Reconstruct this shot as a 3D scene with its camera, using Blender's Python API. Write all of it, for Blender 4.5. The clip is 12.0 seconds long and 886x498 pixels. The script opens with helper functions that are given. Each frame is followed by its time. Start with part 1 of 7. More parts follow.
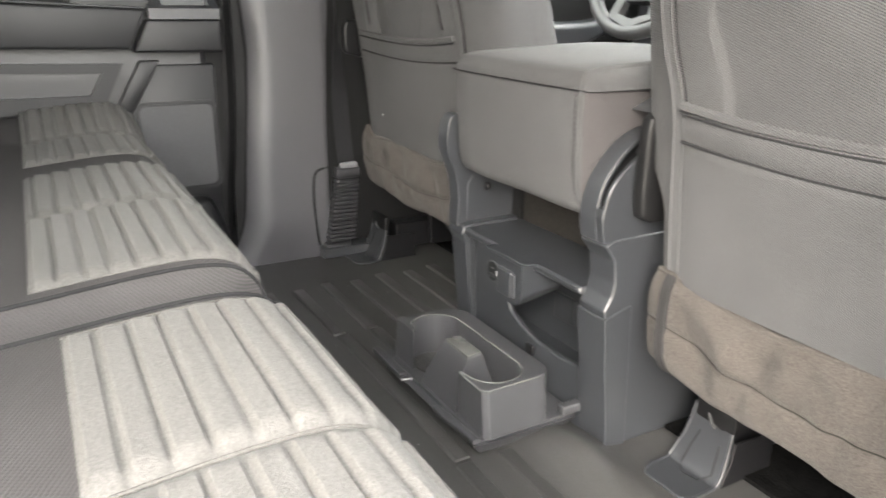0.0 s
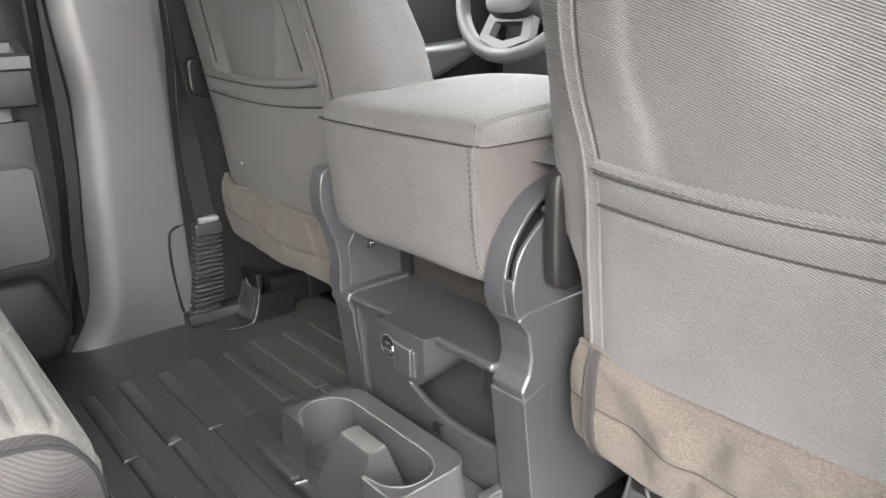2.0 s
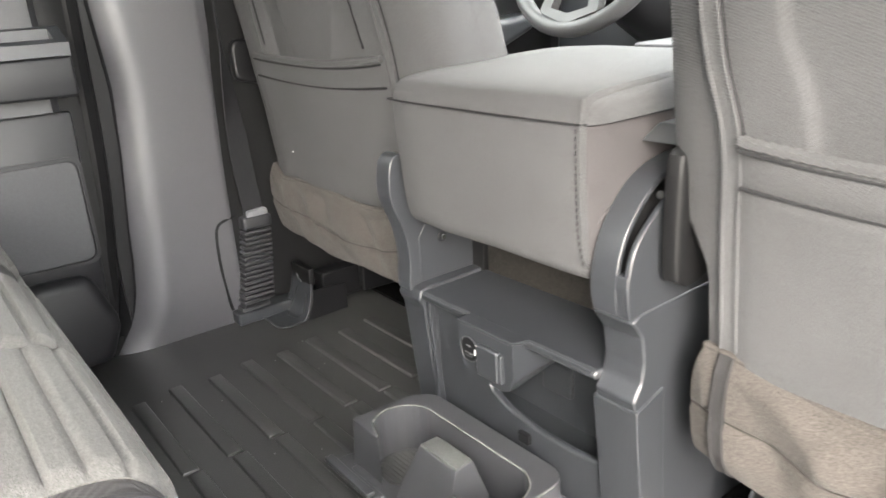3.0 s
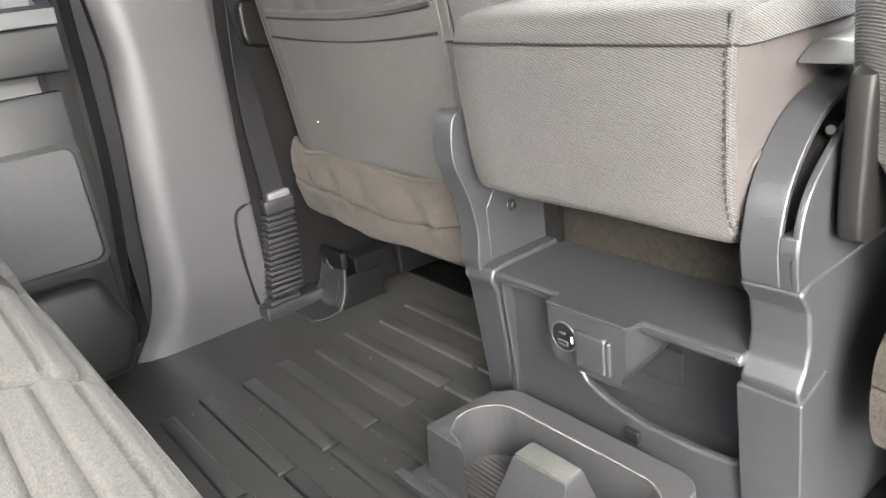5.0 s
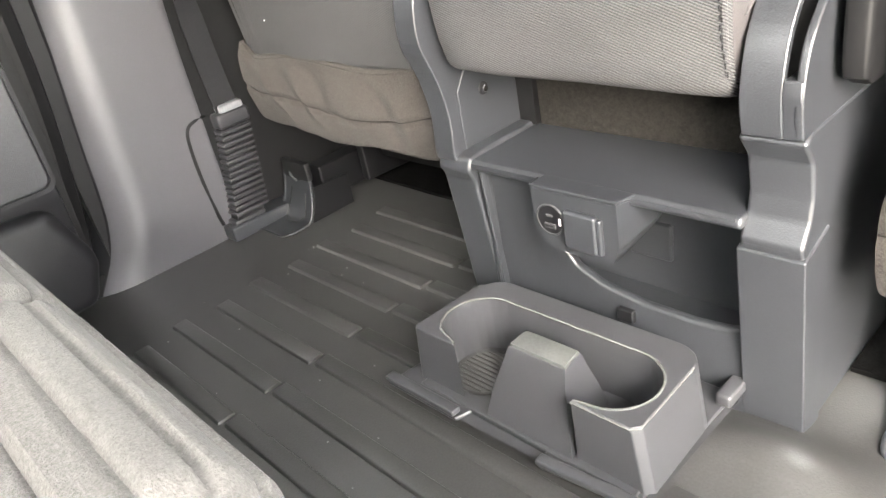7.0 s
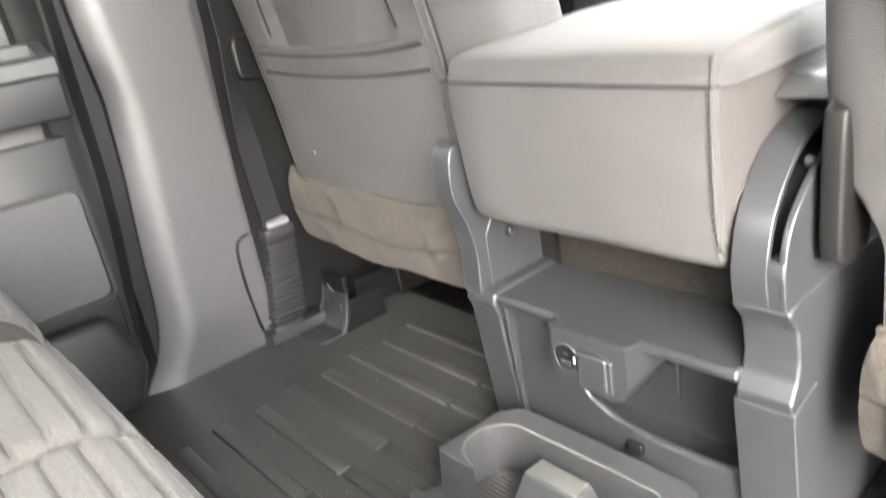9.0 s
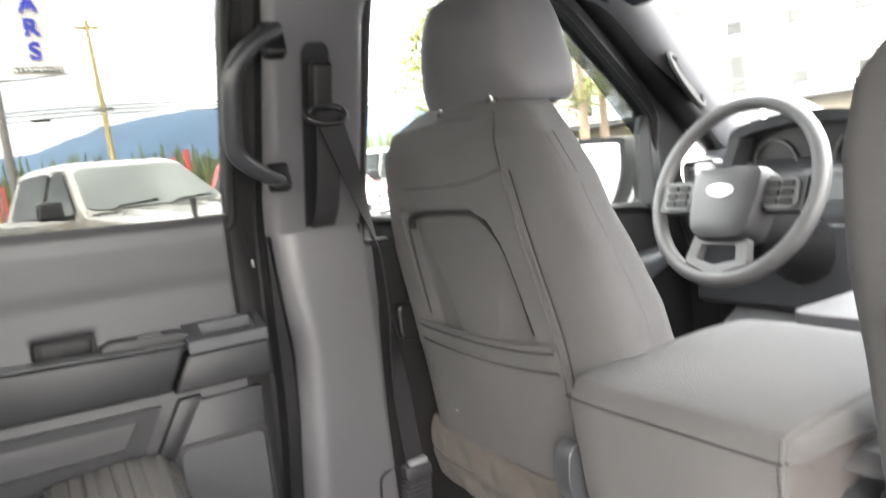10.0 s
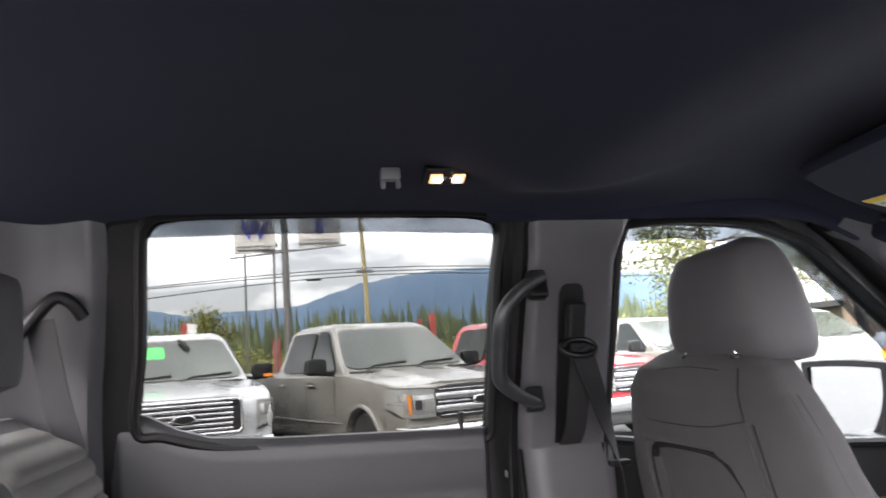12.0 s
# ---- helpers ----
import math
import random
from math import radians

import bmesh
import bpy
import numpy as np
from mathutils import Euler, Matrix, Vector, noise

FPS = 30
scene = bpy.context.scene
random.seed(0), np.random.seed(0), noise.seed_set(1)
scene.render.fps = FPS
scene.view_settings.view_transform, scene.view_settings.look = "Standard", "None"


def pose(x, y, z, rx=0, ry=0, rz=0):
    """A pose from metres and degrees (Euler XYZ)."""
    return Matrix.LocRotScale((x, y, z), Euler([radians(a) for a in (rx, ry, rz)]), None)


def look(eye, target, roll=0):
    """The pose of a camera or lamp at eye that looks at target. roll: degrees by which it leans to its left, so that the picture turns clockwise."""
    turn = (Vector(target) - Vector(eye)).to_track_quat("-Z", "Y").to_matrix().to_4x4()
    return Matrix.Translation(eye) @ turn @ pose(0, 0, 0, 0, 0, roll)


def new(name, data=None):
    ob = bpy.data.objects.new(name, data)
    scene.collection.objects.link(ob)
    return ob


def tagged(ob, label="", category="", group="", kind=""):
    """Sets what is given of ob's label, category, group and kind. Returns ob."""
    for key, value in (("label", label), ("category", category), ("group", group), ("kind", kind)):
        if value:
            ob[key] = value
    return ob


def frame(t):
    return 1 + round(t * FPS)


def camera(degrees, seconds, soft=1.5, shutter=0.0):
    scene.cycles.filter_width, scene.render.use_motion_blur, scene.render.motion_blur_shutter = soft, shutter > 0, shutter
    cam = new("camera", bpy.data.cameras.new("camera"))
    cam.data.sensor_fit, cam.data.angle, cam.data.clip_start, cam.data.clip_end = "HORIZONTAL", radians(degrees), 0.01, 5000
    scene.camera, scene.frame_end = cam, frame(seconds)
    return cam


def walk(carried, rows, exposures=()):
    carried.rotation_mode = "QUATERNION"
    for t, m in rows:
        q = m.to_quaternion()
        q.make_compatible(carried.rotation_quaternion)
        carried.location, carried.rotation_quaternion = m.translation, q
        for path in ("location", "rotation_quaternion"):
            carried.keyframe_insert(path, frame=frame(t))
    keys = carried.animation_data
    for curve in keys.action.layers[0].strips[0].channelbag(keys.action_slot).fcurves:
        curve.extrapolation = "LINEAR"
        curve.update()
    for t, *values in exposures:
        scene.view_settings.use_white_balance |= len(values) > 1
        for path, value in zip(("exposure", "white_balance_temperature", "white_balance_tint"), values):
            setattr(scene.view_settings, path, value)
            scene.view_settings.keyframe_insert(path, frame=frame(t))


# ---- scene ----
cam = camera(62.6, 12.0, 1.5, 0.5)
PATH = [
    (0, (0.878, -0.621, 0.611), (-0.774, 0.302, -0.036), 0.6),
    (0.5, (0.879, -0.607, 0.621), (-0.668, 0.46, -0.062), -0.1),
    (1, (0.856, -0.6, 0.63), (-0.642, 0.543, -0.039), -0.8),
    (1.5, (0.801, -0.575, 0.655), (-0.674, 0.615, 0.015), -1.2),
    (2, (0.73, -0.54, 0.651), (-0.738, 0.66, 0.015), -1.8),
    (2.5, (0.68, -0.539, 0.649), (-0.801, 0.636, -0.003), -2.6),
    (3, (0.61, -0.539, 0.632), (-0.892, 0.599, -0.037), -3.6),
    (3.5, (0.54, -0.542, 0.61), (-0.977, 0.568, -0.073), -4.3),
    (3.7, (0.524, -0.545, 0.606), (-0.995, 0.557, -0.086), -4.7),
    (5.3, (0.422, -0.52, 0.581), (-1.045, 0.611, -0.172), -8.3),
    (5.5, (0.415, -0.52, 0.577), (-1.039, 0.615, -0.196), -8.9),
    (6, (0.416, -0.526, 0.571), (-1.003, 0.61, -0.263), -10.0),
    (6.5, (0.409, -0.521, 0.554), (-0.966, 0.593, -0.378), -11.2),
    (6.7, (0.401, -0.517, 0.548), (-0.964, 0.59, -0.409), -11.7),
    (8.5, (0.421, -0.527, 0.586), (-0.973, 0.609, -0.288), -10.9),
    (9, (0.448, -0.542, 0.629), (-1.017, 0.606, -0.101), -9.8),
    (9.5, (0.52, -0.572, 0.705), (-1.089, 0.535, 0.272), -8.3),
    (10, (0.588, -0.612, 0.823), (-1.143, 0.369, 0.616), -7.0),
    (10.5, (0.645, -0.633, 0.85), (-1.159, 0.229, 0.818), -5.5),
    (11, (0.701, -0.651, 0.894), (-1.169, 0.052, 0.998), -4.6),
    (11.5, (0.737, -0.678, 0.937), (-1.167, -0.107, 1.154), -3.8),
    (12, (0.746, -0.697, 0.946), (-1.184, -0.263, 1.239), -3.7),
]
EXPOSURES = [
    (0, 5.01, 6950, 9), (1.5, 5.39, 6800, 10), (3.0, 5.43, 6850, 9), (3.6, 5.65, 6850, 9), (5.3, 5.92, 6950, 10), (6.0, 5.95, 7000, 10), (9.0, 6.12, 7000, 10), (9.6, 5.80, 7000, 11), (10.0, 5.30, 6850, 11), (10.5, 4.94, 6750, 12), (11.2, 4.57, 6650, 15), (12, 4.40, 6550, 17),
]
walk(cam, [(t, look(eye, target, roll)) for t, eye, target, roll in PATH], EXPOSURES)

# ---- light ----
world = bpy.data.worlds.new("overcast_sky")
scene.world = world
world.use_nodes = True
wn, wl = world.node_tree.nodes, world.node_tree.links
wn.clear()
sky = wn.new("ShaderNodeTexSky")
sky.sky_type, sky.sun_disc = "NISHITA", False
sky.sun_elevation, sky.sun_rotation = radians(26.0), radians(135.4)
sky.air_density, sky.dust_density = 1.0, 3.0
wco = wn.new("ShaderNodeTexCoord")
wmap = wn.new("ShaderNodeMapping")
wmap.inputs["Scale"].default_value = (1.0, 1.0, 3.4)
wl.new(wco.outputs["Generated"], wmap.inputs["Vector"])
clouds = wn.new("ShaderNodeTexNoise")
clouds.inputs["Scale"].default_value, clouds.inputs["Detail"].default_value = 4.2, 8.0
clouds.inputs["Roughness"].default_value = 0.55
wl.new(wmap.outputs["Vector"], clouds.inputs["Vector"])
shade = wn.new("ShaderNodeValToRGB")
shade.color_ramp.elements[0].position, shade.color_ramp.elements[0].color = 0.42, (3.5, 3.6, 3.75, 1)
shade.color_ramp.elements[1].position, shade.color_ramp.elements[1].color = 0.62, (10.5, 10.6, 10.7, 1)
wl.new(clouds.outputs["Fac"], shade.inputs["Fac"])
# an overcast sky is brighter overhead than at the horizon
wsep, wup, wgain = wn.new("ShaderNodeSeparateXYZ"), wn.new("ShaderNodeMapRange"), wn.new("ShaderNodeMixRGB")
wl.new(wco.outputs["Generated"], wsep.inputs["Vector"]), wl.new(wsep.outputs["Z"], wup.inputs["Value"])
wup.inputs["To Min"].default_value, wup.inputs["To Max"].default_value = 0.65, 1.85
wgain.blend_type, wgain.inputs["Fac"].default_value = "MULTIPLY", 1.0
wl.new(shade.outputs["Color"], wgain.inputs["Color1"]), wl.new(wup.outputs["Result"], wgain.inputs["Color2"])
wmix = wn.new("ShaderNodeMixRGB")
wmix.inputs["Fac"].default_value = 0.88
wl.new(sky.outputs["Color"], wmix.inputs["Color1"])
wl.new(wgain.outputs["Color"], wmix.inputs["Color2"])
wbg = wn.new("ShaderNodeBackground")
wbg.inputs["Strength"].default_value = 0.12
wl.new(wmix.outputs["Color"], wbg.inputs["Color"])
wout = wn.new("ShaderNodeOutputWorld")
wl.new(wbg.outputs["Background"], wout.inputs["Surface"])

sun = new("sun", bpy.data.lights.new("sun", "SUN"))
sun.data.energy, sun.data.angle, sun.data.color = 0.52, radians(40), (1.0, 0.985, 0.965)
sun.matrix_world = look((6.4, -6.5, 4.45), (0, 0, 0))


# ---- materials ----
def mat(name, col, rough=0.5, metal=0.0, vary=0.12, grain=60.0, blotch=5.0, bump=0.0, weave=0.0, spec=0.5, coat=0.0, sheen=0.0,
        col2=None, fleck=0.0, random=False, thread=0.22):
    """A procedural surface: base colour varied at two scales, roughness wear, and a fine relief."""
    m = bpy.data.materials.new(name)
    m.use_nodes = True
    n, l = m.node_tree.nodes, m.node_tree.links
    b = n["Principled BSDF"]
    b.inputs["Roughness"].default_value, b.inputs["Metallic"].default_value = rough, metal
    b.inputs["Specular IOR Level"].default_value = spec
    b.inputs["Coat Weight"].default_value = coat
    b.inputs["Sheen Weight"].default_value = sheen
    co = n.new("ShaderNodeTexCoord").outputs["Object"]
    fine, wide = n.new("ShaderNodeTexNoise"), n.new("ShaderNodeTexNoise")
    for node, scale, detail in ((fine, grain, 3.0), (wide, blotch, 4.0)):
        node.inputs["Scale"].default_value, node.inputs["Detail"].default_value = scale, detail
        l.new(co, node.inputs["Vector"])
    mixed = n.new("ShaderNodeMath")
    mixed.operation = "ADD"
    l.new(fine.outputs["Fac"], mixed.inputs[0]), l.new(wide.outputs["Fac"], mixed.inputs[1])
    ramp = n.new("ShaderNodeValToRGB")
    dark = [c * (1 - vary) for c in col]
    light = [min(1, c * (1 + vary)) for c in (col2 or col)]
    ramp.color_ramp.elements[0].color, ramp.color_ramp.elements[1].color = (*dark, 1), (*light, 1)
    rng = n.new("ShaderNodeMapRange")
    rng.inputs["From Min"].default_value, rng.inputs["From Max"].default_value = 0.7 - fleck, 1.3 + fleck
    l.new(mixed.outputs[0], rng.inputs["Value"])
    l.new(rng.outputs["Result"], ramp.inputs["Fac"])
    if random:
        info, hsv = n.new("ShaderNodeObjectInfo"), n.new("ShaderNodeHueSaturation")
        rr = n.new("ShaderNodeMapRange")
        rr.inputs["To Min"].default_value, rr.inputs["To Max"].default_value = 0.85, 1.15
        l.new(info.outputs["Random"], rr.inputs["Value"]), l.new(rr.outputs["Result"], hsv.inputs["Value"])
        l.new(ramp.outputs["Color"], hsv.inputs["Color"]), l.new(hsv.outputs["Color"], b.inputs["Base Color"])
    else:
        l.new(ramp.outputs["Color"], b.inputs["Base Color"])
    rr2 = n.new("ShaderNodeMapRange")
    rr2.inputs["To Min"].default_value, rr2.inputs["To Max"].default_value = max(0.02, rough - 0.08), min(1, rough + 0.08)
    l.new(wide.outputs["Fac"], rr2.inputs["Value"]), l.new(rr2.outputs["Result"], b.inputs["Roughness"])
    height = None
    if weave:
        # two crossing sets of fine threads
        w1, w2 = n.new("ShaderNodeTexWave"), n.new("ShaderNodeTexWave")
        w1.bands_direction, w2.bands_direction = "DIAGONAL", "DIAGONAL"
        for w, slant, k in ((w1, (0.65, 1.0, 1.9), 1.0), (w2, (-1.6, 1.0, 1.2), 0.8)):
            turn = n.new("ShaderNodeMapping")
            turn.inputs["Scale"].default_value = slant
            w.inputs["Scale"].default_value, w.inputs["Distortion"].default_value, w.inputs["Detail"].default_value = weave * k, 1.2, 1.0
            l.new(co, turn.inputs["Vector"]), l.new(turn.outputs["Vector"], w.inputs["Vector"])
        soft_w = n.new("ShaderNodeMath")
        soft_w.operation, soft_w.inputs[1].default_value = "MULTIPLY", 0.15
        l.new(w2.outputs["Fac"], soft_w.inputs[0])
        add = n.new("ShaderNodeMath")
        add.operation = "ADD"
        l.new(w1.outputs["Fac"], add.inputs[0]), l.new(soft_w.outputs[0], add.inputs[1])
        height = add.outputs[0]
        tone, dye = n.new("ShaderNodeMapRange"), n.new("ShaderNodeMixRGB")
        tone.inputs["From Max"].default_value = 1.15
        tone.inputs["To Min"].default_value, tone.inputs["To Max"].default_value = 1 - thread, 1 + thread
        dye.blend_type, dye.inputs["Fac"].default_value = "MULTIPLY", 1.0
        l.new(height, tone.inputs["Value"]), l.new(ramp.outputs["Color"], dye.inputs["Color1"]), l.new(tone.outputs["Result"], dye.inputs["Color2"])
        l.new(dye.outputs["Color"], b.inputs["Base Color"])
    elif bump:
        height = fine.outputs["Fac"]
    if height is not None:
        bp = n.new("ShaderNodeBump")
        bp.inputs["Strength"].default_value, bp.inputs["Distance"].default_value = bump or 0.3, 0.001
        l.new(height, bp.inputs["Height"]), l.new(bp.outputs["Normal"], b.inputs["Normal"])
    return m


def glass(name, tint, rough=0.0, gloss=0.9):
    m = bpy.data.materials.new(name)
    m.use_nodes = True
    n, l = m.node_tree.nodes, m.node_tree.links
    n.clear()
    t, g, f, x, o = (n.new("ShaderNode" + k) for k in ("BsdfTransparent", "BsdfGlossy", "LayerWeight", "MixShader", "OutputMaterial"))
    t.inputs["Color"].default_value, g.inputs["Roughness"].default_value = (*tint, 1), rough
    g.inputs["Color"].default_value = (gloss, gloss, gloss, 1)
    f.inputs["Blend"].default_value = 0.5
    p, k = n.new("ShaderNodeMath"), n.new("ShaderNodeMath")
    p.operation, k.operation = "POWER", "MULTIPLY_ADD"
    p.inputs[1].default_value, k.inputs[1].default_value, k.inputs[2].default_value = 5.0, 0.5, 0.02
    l.new(f.outputs["Facing"], p.inputs[0]), l.new(p.outputs[0], k.inputs[0])
    l.new(k.outputs[0], x.inputs[0]), l.new(t.outputs[0], x.inputs[1]), l.new(g.outputs[0], x.inputs[2]), l.new(x.outputs[0], o.inputs[0])
    return m


def lit(name, col, power):
    m = bpy.data.materials.new(name)
    m.use_nodes = True
    b = m.node_tree.nodes["Principled BSDF"]
    b.inputs["Base Color"].default_value = (*col, 1)
    b.inputs["Emission Color"].default_value, b.inputs["Emission Strength"].default_value = (*col, 1), power
    return m


PLASTIC = mat("dark_grained_plastic", (0.0228, 0.02445, 0.0279), 0.36, vary=0.18, grain=700, blotch=7, bump=0.25, spec=0.65)
PLASTIC_SOFT = mat("soft_trim_plastic", (0.0237, 0.02355, 0.0258), 0.42, vary=0.10, grain=600, bump=0.25, spec=0.5)
PILLAR = mat("pillar_trim_plastic", (0.066, 0.0648, 0.07125), 0.36, vary=0.08, grain=700, bump=0.15, spec=0.65)
BLACK = mat("black_plastic", (0.0065, 0.0065, 0.0074), 0.40, vary=0.15, grain=500, bump=0.15, spec=0.35)
SATIN = mat("satin_grey_trim", (0.0408, 0.042, 0.0444), 0.30, vary=0.08, grain=300, spec=0.4)
RUBBER = mat("black_rubber_mat", (0.0375, 0.0370, 0.0366), 0.34, vary=0.25, grain=420, blotch=9, bump=0.25, spec=0.8)
SEAL = mat("black_rubber_seal", (0.004, 0.004, 0.0044), 0.55, vary=0.2, grain=200, spec=0.25)
CLOTH = mat("dark_grey_seat_cloth", (0.0485, 0.0485, 0.0502), 0.85, vary=0.20, grain=850, blotch=7, weave=140, bump=0.7, spec=0.22, sheen=0.03, thread=0.50)
CLOTH_SMOOTH = mat("smooth_grey_seat_vinyl", (0.06, 0.05925, 0.06435), 0.58, vary=0.12, grain=900, blotch=6, bump=0.25, spec=0.3)
FLUTE = mat("heathered_grey_seat_cloth", (0.05925, 0.0567, 0.0543), 0.92, vary=0.18, grain=900, blotch=420, bump=0.8, spec=0.2, sheen=0.05, col2=(0.081, 0.0777, 0.07425))
FLEECE = mat("brown_grey_carpet_fleece", (0.0300, 0.0262, 0.0237), 0.98, vary=0.36, grain=1300, blotch=520, bump=1.0, spec=0.1, sheen=0.06, col2=(0.0540, 0.0480, 0.0440))
UNDERSEAT_SHADE = mat("underseat_shade", (0.0048, 0.0048, 0.0048), 0.98, vary=0.5, grain=300, blotch=60, bump=1.0, spec=0.0)
HEADLINER = mat("charcoal_headliner_felt", (0.0152, 0.0166, 0.0300), 0.97, vary=0.10, grain=500, blotch=4, bump=0.3, spec=0.1, sheen=0.03)
# Browner seat cloth, darkened as well to offset strong light from above.
BENCH_CLOTH = mat("dimmed_brown_bench_cloth", (0.03525, 0.0333, 0.03375), 0.85, vary=0.20, grain=850, blotch=7, weave=150, bump=0.45, spec=0.2, thread=0.22)
END_CLOTH = mat("brown_grey_knit_cloth", (0.0405, 0.0375, 0.0387), 0.75, vary=0.15, grain=900, blotch=9, bump=0.25, spec=0.25)
THREAD = mat("grey_sewing_thread", (0.0528, 0.0516, 0.0528), 0.9, vary=0.1, spec=0.1)
PIPING = mat("dark_seat_piping", (0.0156, 0.01534, 0.01638), 0.9, vary=0.1, grain=900, spec=0.1)
PIPING_CLOTH = mat("dark_edge_tape_cloth", (0.0200, 0.0192, 0.0198), 0.9, vary=0.25, grain=900, bump=0.5, spec=0.15)
# Darker copy of the grained plastic: the lower door's shade is in its colour.
SHADED_DOOR_PLASTIC = mat("shaded_door_plastic", (0.00988, 0.01001, 0.0117), 0.46, vary=0.15, grain=700, bump=0.2, spec=0.35)
LIT_UPPER_DOOR = mat("lit_door_trim", (0.39, 0.403, 0.39), 0.45, vary=0.08, grain=600, bump=0.2, spec=0.5)
WEBBING = mat("black_belt_webbing", (0.0195, 0.0195, 0.02145), 0.70, vary=0.12, grain=500, weave=160, bump=0.4, spec=0.2)
STEEL = mat("bright_steel", (0.55, 0.55, 0.56), 0.25, 1.0, vary=0.06, grain=300)
LABEL_PAPER = mat("pale_label_paper", (0.72, 0.72, 0.68), 0.6, vary=0.04)
LABEL_YELLOW = mat("yellow_label_band", (0.80, 0.55, 0.05), 0.6, vary=0.05)
LABEL_INK = mat("grey_label_ink", (0.30, 0.30, 0.30), 0.7, vary=0.1)
WHITE_PRINT = mat("white_print", (0.75, 0.75, 0.75), 0.6, vary=0.03)
WHITE_FOAM = mat("pale_plastic_cover", (0.672, 0.688, 0.672), 0.6, vary=0.06)
GLASS = glass("window_glass", (0.58, 0.595, 0.59), gloss=0.6)
TINTED = glass("tinted_window_glass", (0.300, 0.305, 0.298), gloss=0.3)
SCREEN = glass("windscreen_glass", (0.94, 0.955, 0.95), gloss=0.6)
DEFLECTOR = glass("smoked_deflector", (0.42, 0.44, 0.47), gloss=0.5)
LAMP = lit("warm_lamp_lens", (1.0, 0.50, 0.26), 0.09)
BULB = lit("glowing_bulb", (1.0, 0.78, 0.58), 1.35)


# ---- shapes ----
FIRM = {PLASTIC, SATIN, BLACK}
ROOT = {}


def thing(name, at, label="", category="", group="", kind=""):
    ob = new(name)
    ob.location, ob.empty_display_size = at, 0.05
    ROOT[ob] = Vector(at)
    return tagged(ob, label, category, group, kind)


def part(name, bm, material, parent=None, label="", sharp=38):
    """Links a bmesh, built in the world's place, as one mesh object under a thing or a part."""
    at = ROOT.get(parent, Vector())
    if at.length:
        bmesh.ops.translate(bm, verts=bm.verts, vec=-at)
    bmesh.ops.recalc_face_normals(bm, faces=bm.faces)
    me = bpy.data.meshes.new(name)
    bm.to_mesh(me)
    bm.free()
    me.polygons.foreach_set("use_smooth", [True] * len(me.polygons))
    me.set_sharp_from_angle(angle=radians(50 if material in FIRM else sharp))
    me.materials.append(material)
    ob = new(name, me)
    if material in FIRM:
        # flat faces stay flat and the rounded edges catch the light
        ob.modifiers.new("even_normals", "WEIGHTED_NORMAL").keep_sharp = True
    if parent is not None:
        ob.parent = parent
    ROOT[ob] = at
    return tagged(ob, label)


def solo(name, bm, material, label, category, group="", kind="", sharp=38):
    return tagged(part(name, bm, material, None, sharp=sharp), label, category, group, kind)


def box(x0, x1, y0, y1, z0, z1, bevel=0.0, seg=2, turn=None):
    bm = bmesh.new()
    bmesh.ops.create_cube(bm, size=1)
    for v in bm.verts:
        v.co = Vector(((x0 + x1) / 2 + v.co.x * (x1 - x0), (y0 + y1) / 2 + v.co.y * (y1 - y0), (z0 + z1) / 2 + v.co.z * (z1 - z0)))
    if bevel:
        bmesh.ops.bevel(bm, geom=bm.edges[:], offset=bevel, segments=seg, affect="EDGES", profile=0.5, clamp_overlap=True)
    if turn is not None:
        c = Vector(((x0 + x1) / 2, (y0 + y1) / 2, (z0 + z1) / 2))
        bmesh.ops.transform(bm, matrix=Matrix.Translation(c) @ turn @ Matrix.Translation(-c), verts=bm.verts)
    return bm


def loft(rings, cap=True, closed=True):
    """Quads between rings of the same number of points."""
    bm = bmesh.new()
    rows = [[bm.verts.new(p) for p in ring] for ring in rings]
    n = len(rows[0])
    for a, b in zip(rows, rows[1:]):
        for i in range(n if closed else n - 1):
            j = (i + 1) % n
            bm.faces.new((a[i], a[j], b[j], b[i]))
    if cap and closed:
        bm.faces.new(rows[0][::-1]), bm.faces.new(rows[-1])
    return bm


def slab(points, axis, lo, hi, bevel=0.0, seg=2):
    """A polygon, given in the two other axes in order, drawn out along an axis."""
    def at(p, d):
        q = list(p)
        q.insert("xyz".index(axis), d)
        return q
    bm = loft([[at(p, lo) for p in points], [at(p, hi) for p in points]])
    if bevel:
        bmesh.ops.recalc_face_normals(bm, faces=bm.faces)
        bmesh.ops.bevel(bm, geom=bm.edges[:], offset=bevel, segments=seg, affect="EDGES", profile=0.5, clamp_overlap=True)
    return bm


def sheet(f, nu, nv, thick=(0, 0, 0)):
    """A curved sheet f(u, v), u and v from 0 to 1, with a thickness along a vector."""
    bm = bmesh.new()
    t = Vector(thick)
    top = [[bm.verts.new(f(i / nu, j / nv)) for j in range(nv + 1)] for i in range(nu + 1)]
    for i in range(nu):
        for j in range(nv):
            bm.faces.new((top[i][j], top[i + 1][j], top[i + 1][j + 1], top[i][j + 1]))
    if t.length:
        low = [[bm.verts.new(v.co + t) for v in row] for row in top]
        for i in range(nu):
            for j in range(nv):
                bm.faces.new((low[i][j], low[i][j + 1], low[i + 1][j + 1], low[i + 1][j]))
        edge = [(i, 0) for i in range(nu)] + [(nu, j) for j in range(nv)] + [(i, nv) for i in range(nu, 0, -1)] + [(0, j) for j in range(nv, 0, -1)]
        for (a, b), (c, d) in zip(edge, edge[1:] + edge[:1]):
            bm.faces.new((top[a][b], low[a][b], low[c][d], top[c][d]))
    return bm


